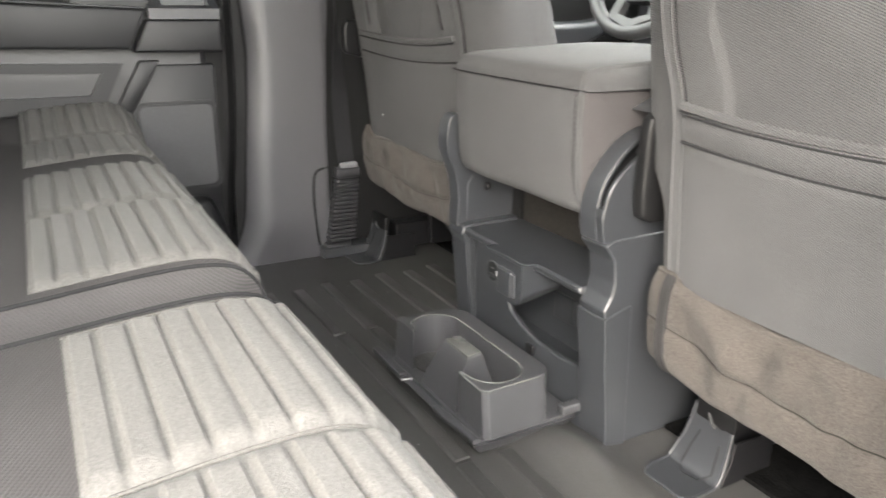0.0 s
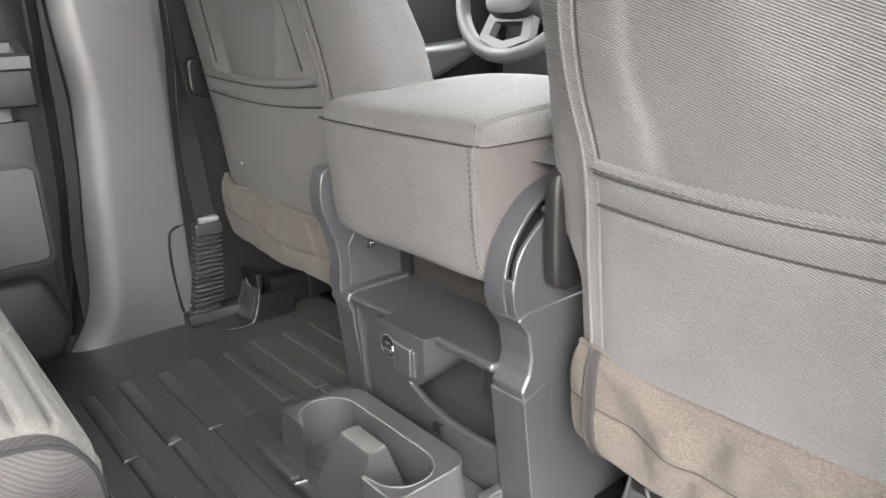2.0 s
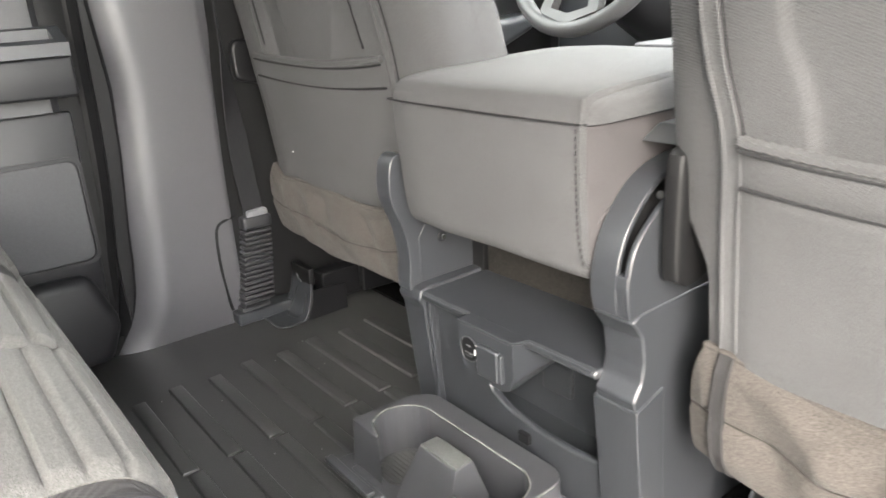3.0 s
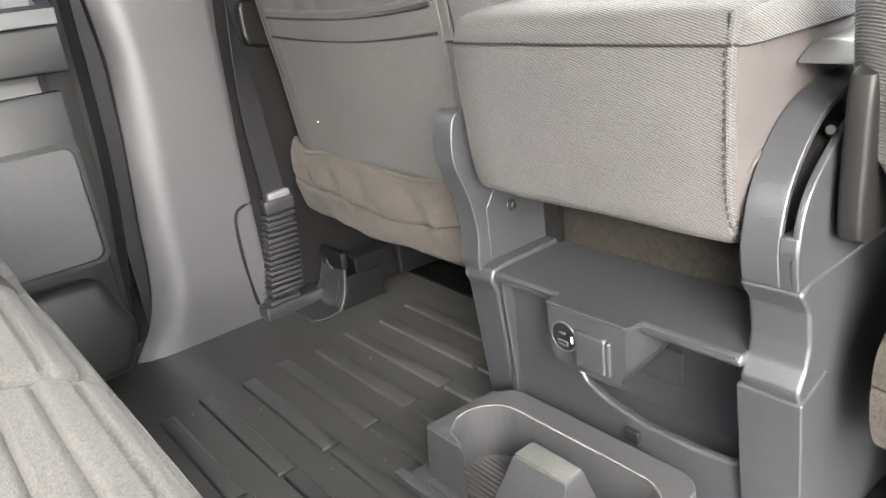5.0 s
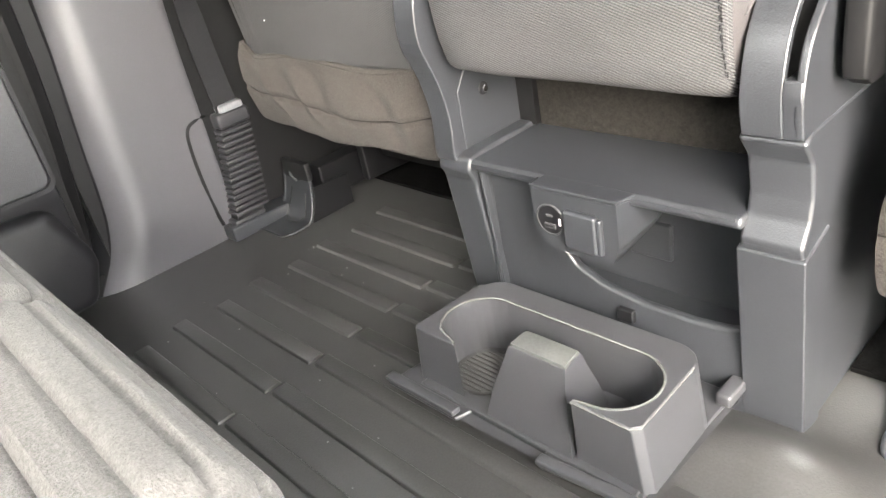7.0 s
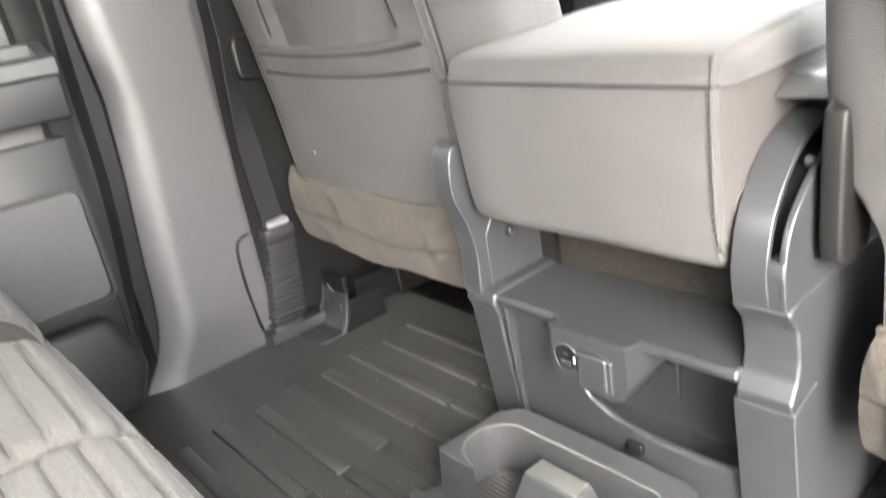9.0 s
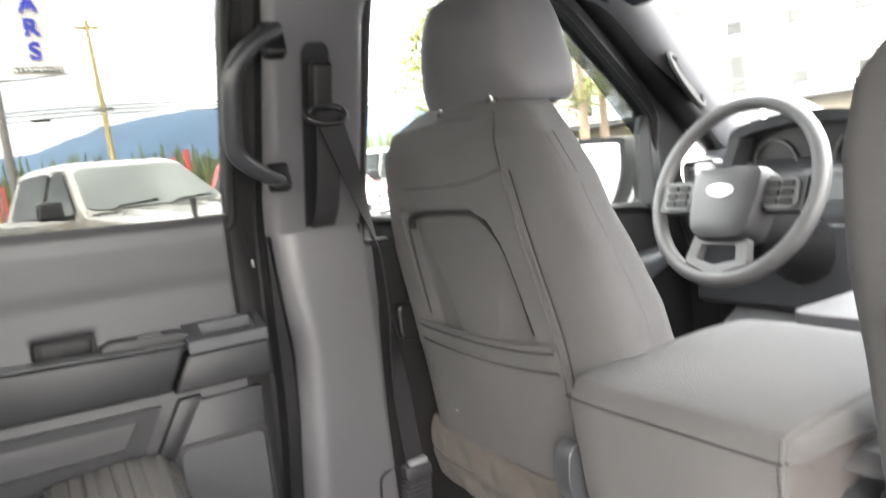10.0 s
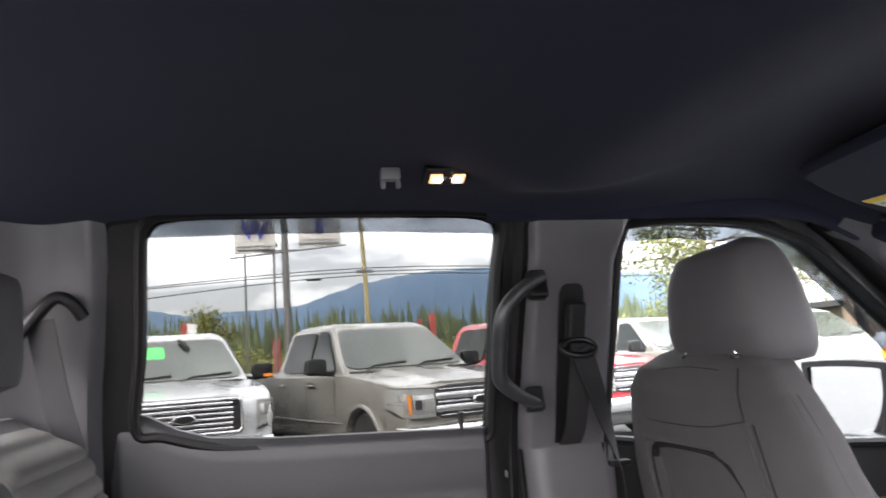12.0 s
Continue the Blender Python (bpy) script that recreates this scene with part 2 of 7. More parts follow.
def spline(points, per=6, closed=False):
    """A smooth line through points."""
    p = [Vector(q) for q in points]
    out, n = [], len(p)
    for i in range(n if closed else n - 1):
        a, b, c, d = (p[(i + k) % n] if closed else p[min(max(i + k, 0), n - 1)] for k in (-1, 0, 1, 2))
        for s in range(per):
            t = s / per
            out.append(0.5 * (2 * b + (c - a) * t + (2 * a - 5 * b + 4 * c - d) * t * t + (3 * b - a - 3 * c + d) * t ** 3))
    return out if closed else out + [p[-1]]


def tube(points, radius, n=8, closed=False, flat=1.0, wide=None):
    """A round or flattened cord along a line; radius a number or one for each point. wide: the way in which it is broad."""
    p = [Vector(q) for q in points]
    rad = radius if isinstance(radius, (list, tuple)) else [radius] * len(p)
    rings, up = [], None
    for i, c in enumerate(p):
        a, b = (p[i - 1], p[(i + 1) % len(p)]) if closed else (p[max(i - 1, 0)], p[min(i + 1, len(p) - 1)])
        t = (b - a).normalized()
        if wide is not None:
            up = Vector(wide)
        elif up is None:
            up = Vector((0, 0, 1)) if abs(t.z) < 0.9 else Vector((1, 0, 0))
        up = (up - t * up.dot(t)).normalized()
        side = t.cross(up)
        rings.append([c + (up * math.cos(w) + side * math.sin(w) * flat) * rad[i] for w in (2 * math.pi * k / n for k in range(n))])
    if closed:
        rings.append(rings[0])
        bm = loft(rings, cap=False)
        bmesh.ops.remove_doubles(bm, verts=bm.verts, dist=1e-6)
        return bm
    return loft(rings)


def strap(points, wide, width, thick=0.002):
    """A flat band along a line; wide is the way across it, one vector or one for each point."""
    p = [Vector(q) for q in points]
    rings = []
    for i, c in enumerate(p):
        t = (p[min(i + 1, len(p) - 1)] - p[max(i - 1, 0)]).normalized()
        w = Vector(wide[i] if isinstance(wide[0], (tuple, list, Vector)) else wide)
        w = (w - t * w.dot(t)).normalized()
        h = t.cross(w) * thick / 2
        rings.append([c + w * width / 2 + h, c - w * width / 2 + h, c - w * width / 2 - h, c + w * width / 2 - h])
    return loft(rings)


def rounded(w, h, r, n=5):
    """A rectangle with round corners, as (a, b) points about the middle."""
    out = []
    for cx, cy, start in ((w / 2 - r, h / 2 - r, 0), (-w / 2 + r, h / 2 - r, 90), (-w / 2 + r, -h / 2 + r, 180), (w / 2 - r, -h / 2 + r, 270)):
        for k in range(n + 1):
            a = radians(start + 90 * k / n)
            out.append((cx + r * math.cos(a), cy + r * math.sin(a)))
    return out


def disc(c, axis, r, depth, n=20, bevel=0.0):
    pts = [(r * math.cos(2 * math.pi * k / n), r * math.sin(2 * math.pi * k / n)) for k in range(n)]
    z = Vector(axis).normalized()
    x = z.orthogonal().normalized()
    y = z.cross(x)
    c = Vector(c)
    rings = [[c + x * (a * s) + y * (b * s) + z * d for a, b in pts] for s, d in ((1, 0), (1, depth - bevel), (1 - bevel / r, depth))]
    return loft(rings)


def join(*bms):
    out = bmesh.new()
    for b in bms:
        me = bpy.data.meshes.new("tmp")
        b.to_mesh(me)
        b.free()
        out.from_mesh(me)
        bpy.data.meshes.remove(me)
    return out


def lerp(a, b, t):
    return a + (b - a) * t


def smooth(e0, e1, x):
    t = min(1, max(0, (x - e0) / (e1 - e0)))
    return t * t * (3 - 2 * t)


def curve_at(table, x):
    """A value off a short table of (x, value), eased between its rows."""
    if x <= table[0][0]:
        return table[0][1]
    for (a, va), (b, vb) in zip(table, table[1:]):
        if x <= b:
            return lerp(va, vb, (x - a) / (b - a))
    return table[-1][1]


def plate_hole(outer, inner, depth):
    """A plate between an outer and an inner outline of equally many points, pushed along a vector."""
    d = Vector(depth)
    o, i = [Vector(p) for p in outer], [Vector(p) for p in inner]
    bm = loft([o, i, [p + d for p in i], [p + d for p in o], o], cap=False)
    bmesh.ops.remove_doubles(bm, verts=bm.verts, dist=1e-6)
    return bm


def resample(points, n):
    """n points at even steps round a closed outline, from its first point."""
    p = [Vector(q) for q in points] + [Vector(points[0])]
    seg = [(b - a).length for a, b in zip(p, p[1:])]
    total, out, k, run = sum(seg), [], 0, 0.0
    for i in range(n):
        want = total * i / n
        while run + seg[k] < want:
            run += seg[k]
            k += 1
        out.append(p[k].lerp(p[k + 1], (want - run) / seg[k]))
    return out


def soft_block(c, hx, hy, hz, top=0.85, power=0.35, n=36, rows=18, lean=0.0):
    """A padded block with round edges."""
    rings = []
    for i in range(rows + 1):
        t = -1 + 2 * i / rows
        e = (1 - abs(t) ** 4.0) ** 0.25
        w = lerp(1.0, top, (t + 1) / 2)
        rings.append([(c[0] + hx * w * (0.72 + 0.28 * e) * math.copysign(abs(math.cos(a)) ** power, math.cos(a)), c[1] + lean * t + hy * (0.45 + 0.55 * e) * math.copysign(abs(math.sin(a)) ** power, math.sin(a)), c[2] + hz * t)
                      for a in [2 * math.pi * k / n for k in range(n)]])
    return loft(rings)

# ---- cab shell ----
def side_x(z):
    """The inner face of the cab's left side: upright below the belt line, leaning in above it."""
    return -0.765 + max(0.0, z - 0.75) * 0.31


FLOOR_Z = 0.0


def floor_height(x, y):
    hump = 0.034 * math.exp(-((x - 0.205) / 0.085) ** 2 - ((y + 0.030) / 0.046) ** 2)
    return FLOOR_Z + hump


floor = solo("floor", sheet(lambda u, v: (lerp(-0.90, 1.0, u), lerp(-1.25, 1.3, v), floor_height(lerp(-0.90, 1.0, u), lerp(-1.25, 1.3, v))), 90, 130, (0, 0, -0.03)),
             RUBBER, "black ribbed rubber floor mat of a pickup cab", "floor mat", kind="structure")

# raised flat ribs of the mat, in two fields that meet with a small step
for k in range(9):
    y = -0.388 + k * 0.0672
    fields = [(y, -0.588 + 0.012 * (k % 2), -0.326), (y + 0.004, -0.318, -0.215 if y > -0.03 else 0.132)]
    if y < -0.10:
        fields.append((y, 0.142, 0.62))
    for y0, xa, xb in fields:
        part("rib", slab([(y0, -0.001), (y0 + 0.027, -0.001), (y0 + 0.024, 0.0042), (y0 + 0.003, 0.0042)], "x", xa, xb, 0.0015, 2), RUBBER, floor)

crumb_rng = random.Random(11)
crumbs = []
for k in range(46):
    cx, cy, r = crumb_rng.uniform(-0.62, 0.10), crumb_rng.uniform(-0.42, 0.02), crumb_rng.uniform(0.0007, 0.0016)
    bm = bmesh.new()
    bmesh.ops.create_icosphere(bm, subdivisions=1, radius=r)
    bmesh.ops.transform(bm, matrix=Matrix.Translation((cx, cy, floor_height(cx, cy) + r + 0.0002)) @ Matrix.Scale(0.6, 4, (0, 0, 1)), verts=bm.verts)
    crumbs.append(bm)
solo("crumbs", join(*crumbs), LABEL_INK, "small pale crumbs scattered on the rubber mat", "crumbs", kind="stuff")

# Near-black sheets put the shade under the front seats into the floor's colour.
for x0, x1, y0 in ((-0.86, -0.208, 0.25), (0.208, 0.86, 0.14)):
    part("underseat_sheet", sheet(lambda u, v: (lerp(x0, x1, u), lerp(y0, 1.27, v), 0.008 + 0.002 * math.sin(9 * u + 4 * v)), 6, 10, (0, 0, -0.006)), UNDERSEAT_SHADE, floor, "near-black sheet for the shade under the front seats")

# headliner: a shallow dome with a crease across it over the front seats
def roof_z(x, y):
    z = 1.285 - 0.06 * (abs(x) / 0.62) ** 2.6
    # a soft bow across the roof behind the front seats, rising again towards the windscreen
    z -= 0.075 * math.exp(-((y + 0.24) / (0.14 if y < -0.24 else 0.22)) ** 2) * smooth(0.58, 0.30, abs(x))
    z -= 0.070 * smooth(0.28, 0.62, y) + 0.02 * smooth(-0.9, -1.2, y)
    z -= 0.022 * smooth(0.50, 0.64, abs(x)) * math.exp(-((y + 0.11) / 0.20) ** 2)
    return z


ceiling = solo("ceiling", sheet(lambda u, v: (lerp(-0.628, 0.66, u), lerp(-1.25, 0.64, v), roof_z(lerp(-0.628, 0.66, u), lerp(-1.25, 0.64, v))), 60, 110, (0, 0, 0.03)),
               HEADLINER, "charcoal felt headliner of a pickup cab", "headliner", kind="structure")
roof = solo("roof", box(-0.74, 0.74, -1.3, 0.66, 1.33, 1.36, 0.01), mat("outer_roof_paint", (0.35, 0.36, 0.37), 0.3), "painted steel roof skin of the cab", "roof", kind="structure")
rear_outer = [(-0.86, -0.05), (0.86, -0.05), (0.86, 0.80), (0.68, 1.32), (-0.68, 1.32), (-0.86, 0.80)]
rear_inner = [(-0.62, 0.84), (0.62, 0.84), (0.62, 0.95), (0.54, 1.20), (-0.54, 1.20), (-0.62, 0.95)]
rear_wall = solo("wall_rear", plate_hole([(x, -1.30, z) for x, z in rear_outer], [(x, -1.30, z) for x, z in rear_inner], (0, 0.03, 0)), PLASTIC_SOFT,
                 "dark trimmed back wall of the cab with a wide window", "wall", kind="structure")
rear_pane = solo("window_rear", slab(rear_inner, "y", -1.287, -1.283), SCREEN, "tinted back window of the cab", "window", kind="structure")
body_side = solo("wall_left", slab([(-1.30, -0.05), (1.30, -0.05), (1.30, 0.62), (-1.30, 0.74)], "x", -0.93, -0.875), BLACK, "outer skin of the cab's left side", "wall", kind="structure")


def on_side(y, z, off=0.0):
    return Vector((side_x(z) + off, y, z))


def outline(pts, n=72, off=0.0):
    return [on_side(p[0], p[1], off) for p in pts]


def bend(pts, per=5):
    """A closed outline eased through (y, z) corners."""
    return [(p.x, p.y) for p in spline([(a, b, 0) for a, b in pts], per, True)]


REAR_GLASS = [(-0.275, 1.10), (-0.268, 1.192), (-0.30, 1.220), (-0.45, 1.227), (-0.70, 1.230), (-0.88, 1.229), (-0.932, 1.211), (-0.943, 1.15), (-0.952, 1.0),
              (-0.968, 0.85), (-0.92, 0.832), (-0.84, 0.808), (-0.76, 0.799), (-0.60, 0.793), (-0.45, 0.787), (-0.33, 0.781), (-0.29, 0.783), (-0.284, 0.86)]
REAR_DOOR = [(-0.235, 1.10), (-0.222, 1.220), (-0.26, 1.257), (-0.45, 1.264), (-0.70, 1.266), (-0.90, 1.264), (-0.985, 1.241), (-1.0, 1.15), (-1.015, 1.0),
             (-1.03, 0.85), (-1.03, 0.50), (-1.0, 0.10), (-0.95, 0.03), (-0.60, 0.02), (-0.40, 0.02), (-0.29, 0.03), (-0.265, 0.20), (-0.245, 0.70)]
FRONT_GLASS = [(-0.012, 1.0), (-0.002, 1.165), (0.03, 1.192), (0.16, 1.198), (0.31, 1.187), (0.39, 1.165), (0.46, 1.137), (0.56, 1.065), (0.66, 0.99),
               (0.755, 0.914), (0.775, 0.86), (0.78, 0.76), (0.775, 0.68), (0.70, 0.685), (0.50, 0.70), (0.25, 0.725), (0.02, 0.745), (-0.018, 0.78)]
FRONT_DOOR = [(-0.05, 1.0), (-0.04, 1.20), (0.0, 1.24), (0.18, 1.245), (0.34, 1.232), (0.43, 1.205), (0.51, 1.17), (0.62, 1.09), (0.75, 0.99),
              (0.88, 0.90), (0.90, 0.80), (0.90, 0.60), (0.90, 0.30), (0.88, 0.10), (0.60, 0.04), (0.30, 0.04), (0.0, 0.06), (-0.04, 0.40)]


def door_shell(name, outer, inner, label, pane_mat):
    d = tagged(thing(name, (-0.80, sum(p[0] for p in outer) / len(outer), 0.0), kind="structure"), label, "car door")
    n = 90
    o, i = outline(bend(outer), n, -0.004), outline(bend(inner), n, -0.004)
    part("shell", plate_hole(o, i, (-0.055, 0, 0)), SEAL, d)
    seal = outline(bend(inner), 90, 0.0)
    mid = sum(seal, Vector()) / len(seal)
    part("window_seal", tube([p + (p - mid) * 0.012 for p in seal], 0.011, 8, True, flat=0.9), SEAL, d, "black rubber window seal")
    glassy = outline(bend(inner), 90, -0.032)
    mid = sum(glassy, Vector()) / len(glassy)
    bm = bmesh.new()
    ring = [bm.verts.new(mid + (p - mid) * 1.03) for p in glassy]
    bm.faces.new(ring)
    geo = bmesh.ops.extrude_face_region(bm, geom=bm.faces[:])
    bmesh.ops.translate(bm, verts=[v for v in geo["geom"] if isinstance(v, bmesh.types.BMVert)], vec=(-0.004, 0, 0))
    pane = part("window_pane", bm, pane_mat, d, "clear side window glass")
    pane.visible_shadow = False
    return d


def deflector(d, pts, label):
    """A smoked strip outside the glass along its upper edge; pts: (y, upper z, lower z)."""
    a = [Vector((side_x(z1) - 0.045, y, z1)) for y, z1, z2 in pts]
    b = [Vector((side_x(z2) - 0.052, y, z2)) for y, z1, z2 in pts]
    bm = bmesh.new()
    va, vb = [bm.verts.new(p) for p in a], [bm.verts.new(p) for p in b]
    vc, vd = [bm.verts.new(p + Vector((-0.003, 0, 0))) for p in a], [bm.verts.new(p + Vector((-0.003, 0, 0))) for p in b]
    for i in range(len(a) - 1):
        bm.faces.new((va[i], va[i + 1], vb[i + 1], vb[i])), bm.faces.new((vc[i], vd[i], vd[i + 1], vc[i + 1]))
        bm.faces.new((va[i], vc[i], vc[i + 1], va[i + 1])), bm.faces.new((vb[i], vb[i + 1], vd[i + 1], vd[i]))
    part("rain_deflector", bm, DEFLECTOR, d, label)


door_1 = door_shell("door_1", REAR_DOOR, REAR_GLASS, "closed dark grey rear door with a large side window", TINTED)
deflector(door_1, [(-0.95, 1.245, 1.200), (-0.80, 1.25, 1.202), (-0.5, 1.25, 1.201), (-0.26, 1.24, 1.191)], "smoked translucent rain deflector")
door_2 = door_shell("door_2", FRONT_DOOR, FRONT_GLASS, "closed driver door with a sloping side window", GLASS)
deflector(door_2, [(0.0, 1.215, 1.165), (0.15, 1.215, 1.172), (0.30, 1.21, 1.158), (0.40, 1.18, 1.128), (0.48, 1.145, 1.09), (0.60, 1.06, 1.0), (0.76, 0.935, 0.86)], "smoked translucent rain deflector")

# rear door trim
HOOK_STEEL = mat("dull_latch_steel", (0.16, 0.16, 0.165), 0.4, 0.6, vary=0.1)
def trim_x(z):
    return curve_at([(0.02, -0.745), (0.20, -0.742), (0.46, -0.738), (0.60, -0.744), (0.680, -0.744), (0.705, -0.7415), (0.765, -0.7385), (0.79, -0.741), (0.803, -0.750)], z)


def sill_z(y):
    return curve_at([(-1.02, 0.884), (-0.955, 0.871), (-0.90, 0.841), (-0.84, 0.821), (-0.72, 0.811), (-0.27, 0.795)], y)


def trim_sheet(u, v):
    y = lerp(-1.018, -0.288, u)
    z = lerp(0.04, 0.803, v)
    x = trim_x(z)
    zz = z + (sill_z(y) - 0.803) * smooth(0.60, 0.80, z)
    x -= 0.02 * (smooth(-0.304, -0.288, y) + smooth(-1.0, -1.018, y))
    # the hollow of the inner door release
    d = min(y + 0.630, -0.538 - y, z - 0.588, 0.630 - z)
    x -= 0.022 * smooth(-0.004, 0.008, d)
    return (x, y, zz)


part("trim_panel", sheet(trim_sheet, 150, 120, (-0.03, 0, 0)), PLASTIC_SOFT, door_1, "soft dark grey upper trim")
part("armrest_pad", slab([(-1.0, 0.50), (-0.720, 0.516), (-0.720, 0.603), (-0.690, 0.622), (-0.70, 0.630), (-1.0, 0.648)], "x", -0.745, -0.686, 0.007, 3), PLASTIC_SOFT, door_1, "padded stitched armrest")
part("armrest_seam", tube([(-0.6845, y, 0.592 + 0.02 * (-0.72 - y)) for y in (-0.99, -0.90, -0.81, -0.722)], 0.0011, 6), THREAD, door_1, "row of grey stitching")
part("satin_panel", slab([(-0.718, 0.520), (-0.440, 0.514), (-0.407, 0.588), (-0.718, 0.602)], "x", -0.745, -0.686, 0.006, 3), SHADED_DOOR_PLASTIC, door_1, "dark satin trim panel")
part("edge_strip", slab([(-0.718, 0.602), (-0.407, 0.588), (-0.407, 0.5925), (-0.718, 0.6065)], "x", -0.742, -0.689, 0.0015, 1), SATIN, door_1, "thin bright edge strip")
part("switch_plate", slab([(-0.535, 0.592), (-0.40, 0.588), (-0.392, 0.604), (-0.41, 0.611), (-0.52, 0.614), (-0.535, 0.606)], "x", -0.745, -0.708, 0.004), BLACK, door_1, "black window switch plate")
part("window_switch", box(-0.722, -0.706, -0.478, -0.438, 0.609, 0.616, 0.003), SATIN, door_1, "bright edged window switch")
tray = part("door_tray", plate_hole(
    [Vector((a, b, 0.590 - 0.45 * (a + 0.690))) for a, b in [(-0.745, -0.402), (-0.690, -0.402), (-0.690, -0.266), (-0.745, -0.266)]],
    [Vector((a, b, 0.590 - 0.45 * (a + 0.690))) for a, b in [(-0.737, -0.374), (-0.703, -0.374), (-0.703, -0.284), (-0.737, -0.284)]], (0, 0, -0.02)), PLASTIC, door_1, "shallow open storage tray")
part("tray_floor", box(-0.742, -0.698, -0.380, -0.278, 0.566, 0.570, 0.001, 1), PLASTIC, door_1)
part("tray_front", slab([(-0.436, 0.508), (-0.266, 0.506), (-0.266, 0.569), (-0.405, 0.569)], "x", -0.745, -0.689, 0.005, 3), SHADED_DOOR_PLASTIC, door_1)
# The black lever fills the release hollow, putting its shade into colour.
part("release_lever", slab([(-0.624, 0.592), (-0.545, 0.592), (-0.543, 0.616), (-0.552, 0.622), (-0.618, 0.626)], "x", -0.764, -0.756, 0.003), SEAL, door_1, "black inner door release widened to darken its hollow")
part("map_pocket", plate_hole(
    [Vector((-0.728, a, b)) for a, b in [(-0.90, 0.39), (-0.50, 0.395), (-0.455, 0.485), (-0.90, 0.495)]],
    [Vector((-0.728, a, b)) for a, b in [(-0.86, 0.425), (-0.52, 0.425), (-0.495, 0.468), (-0.86, 0.478)]], (-0.016, 0, 0)), SHADED_DOOR_PLASTIC, door_1, "moulded lower door pocket")
part("diagonal_rib", slab([(-0.487, 0.38), (-0.452, 0.38), (-0.385, 0.49), (-0.425, 0.49)], "x", -0.745, -0.722, 0.006), SHADED_DOOR_PLASTIC, door_1)
part("lower_panel", slab([(-0.47, 0.12), (-0.284, 0.12), (-0.276, 0.48), (-0.405, 0.48), (-0.47, 0.37)], "x", -0.748, -0.733, 0.006), SHADED_DOOR_PLASTIC, door_1)
MESH = mat("perforated_speaker_plastic", (0.0285, 0.02895, 0.03225), 0.45, vary=0.22, grain=900, blotch=300, bump=0.5)
sp = rounded(0.165, 0.190, 0.018)
grille = part("speaker_grille", plate_hole([Vector((-0.731, -0.362 + a, 0.311 + b)) for a, b in sp],
                                         [Vector((-0.731, -0.362 + a * 0.93, 0.311 + b * 0.94)) for a, b in sp], (-0.004, 0, 0)), SHADED_DOOR_PLASTIC, door_1, "raised speaker panel frame")
part("speaker_mesh", slab([(-0.362 + a * 0.90, 0.311 + b * 0.92) for a, b in sp], "x", -0.736, -0.7318, 0.001, 1), MESH, grille, "finely perforated speaker cover")
part("lower_bin", slab([(-0.62, 0.03), (-0.30, 0.03), (-0.272, 0.10), (-0.31, 0.20), (-0.55, 0.21), (-0.62, 0.18)], "x", -0.75, -0.705, 0.02, 3), SHADED_DOOR_PLASTIC, door_1, "moulded lower door bin")
knob = part("lock_knob", tube([(-0.758, -0.345, 0.78), (-0.755, -0.345, 0.788), (-0.755, -0.345, 0.80), (-0.752, -0.345, 0.832)], [0.010, 0.007, 0.004, 0.006], 12), BLACK, door_1, "black pull-up lock knob")
part("striker", box(-0.752, -0.746, -0.260, -0.255, 0.693, 0.707, 0.001, 1), HOOK_STEEL, door_1, "small bright door latch")

# driver door trim and outside mirror
def trim2(u, v):
    y, z = lerp(-0.025, 0.90, u), lerp(0.05, 0.745 - 0.075 * u, v)
    return (-0.80, y, z)


part("trim_panel", sheet(lambda u, v: trim2(u, 0.62 * v), 30, 12, (-0.03, 0, 0)), BLACK, door_2, "black driver door trim")
# Pale colour stands in for daylight reflected by the upper door trim.
part("upper_trim_panel", sheet(lambda u, v: trim2(u, lerp(0.62, 1.0, v)), 30, 8, (-0.03, 0, 0)), LIT_UPPER_DOOR, door_2, "upper door trim with its daylight sheen in a pale colour")
part("armrest_pad", slab([(0.10, 0.46), (0.62, 0.47), (0.78, 0.53), (0.80, 0.57), (0.70, 0.56), (0.10, 0.55)], "x", -0.80, -0.70, 0.02, 3), PLASTIC, door_2, "moulded door armrest")
part("armrest_end", slab([(0.024, 0.505), (0.024, 0.552), (0.032, 0.566), (0.12, 0.566), (0.12, 0.47), (0.03, 0.49)], "x", -0.80, -0.755, 0.009, 3), BLACK, door_2, "black rounded armrest end")
part("vent_post", slab([(0.765, 0.665), (0.795, 0.665), (0.795, 0.90), (0.765, 0.915)], "x", -0.79, -0.735, 0.004), BLACK, door_2, "black quarter window post")
mirror = thing("side_mirror", (-0.98, 0.80, 0.63), "white door mirror housing with a grey mirror glass outside", "car mirror")
mp = [(0.645, 0.66), (0.655, 0.84), (0.68, 0.868), (0.90, 0.862), (0.925, 0.84), (0.915, 0.75), (0.86, 0.655), (0.80, 0.635), (0.67, 0.64)]
mo = [Vector((-1.0 + 0.81 * (a - 0.785), 0.785 + 0.305 * (a - 0.785), b)) for a, b in bend(mp, 3)]
mm = sum(mo, Vector()) / len(mo)
part("housing", plate_hole(mo, [mm + (p - mm) * 0.86 for p in mo], (-0.025, 0.066, 0)), BLACK, mirror, "black mirror housing rim")
bm = bmesh.new()
bm.faces.new([bm.verts.new(mm + (p - mm) * 0.87 + Vector((-0.004, 0.011, 0))) for p in mo])
MIRROR = mat("mirror_glass", (0.85, 0.86, 0.87), 0.02, 1.0, vary=0.01)
part("mirror_glass", bm, MIRROR, mirror, "reflecting mirror glass")
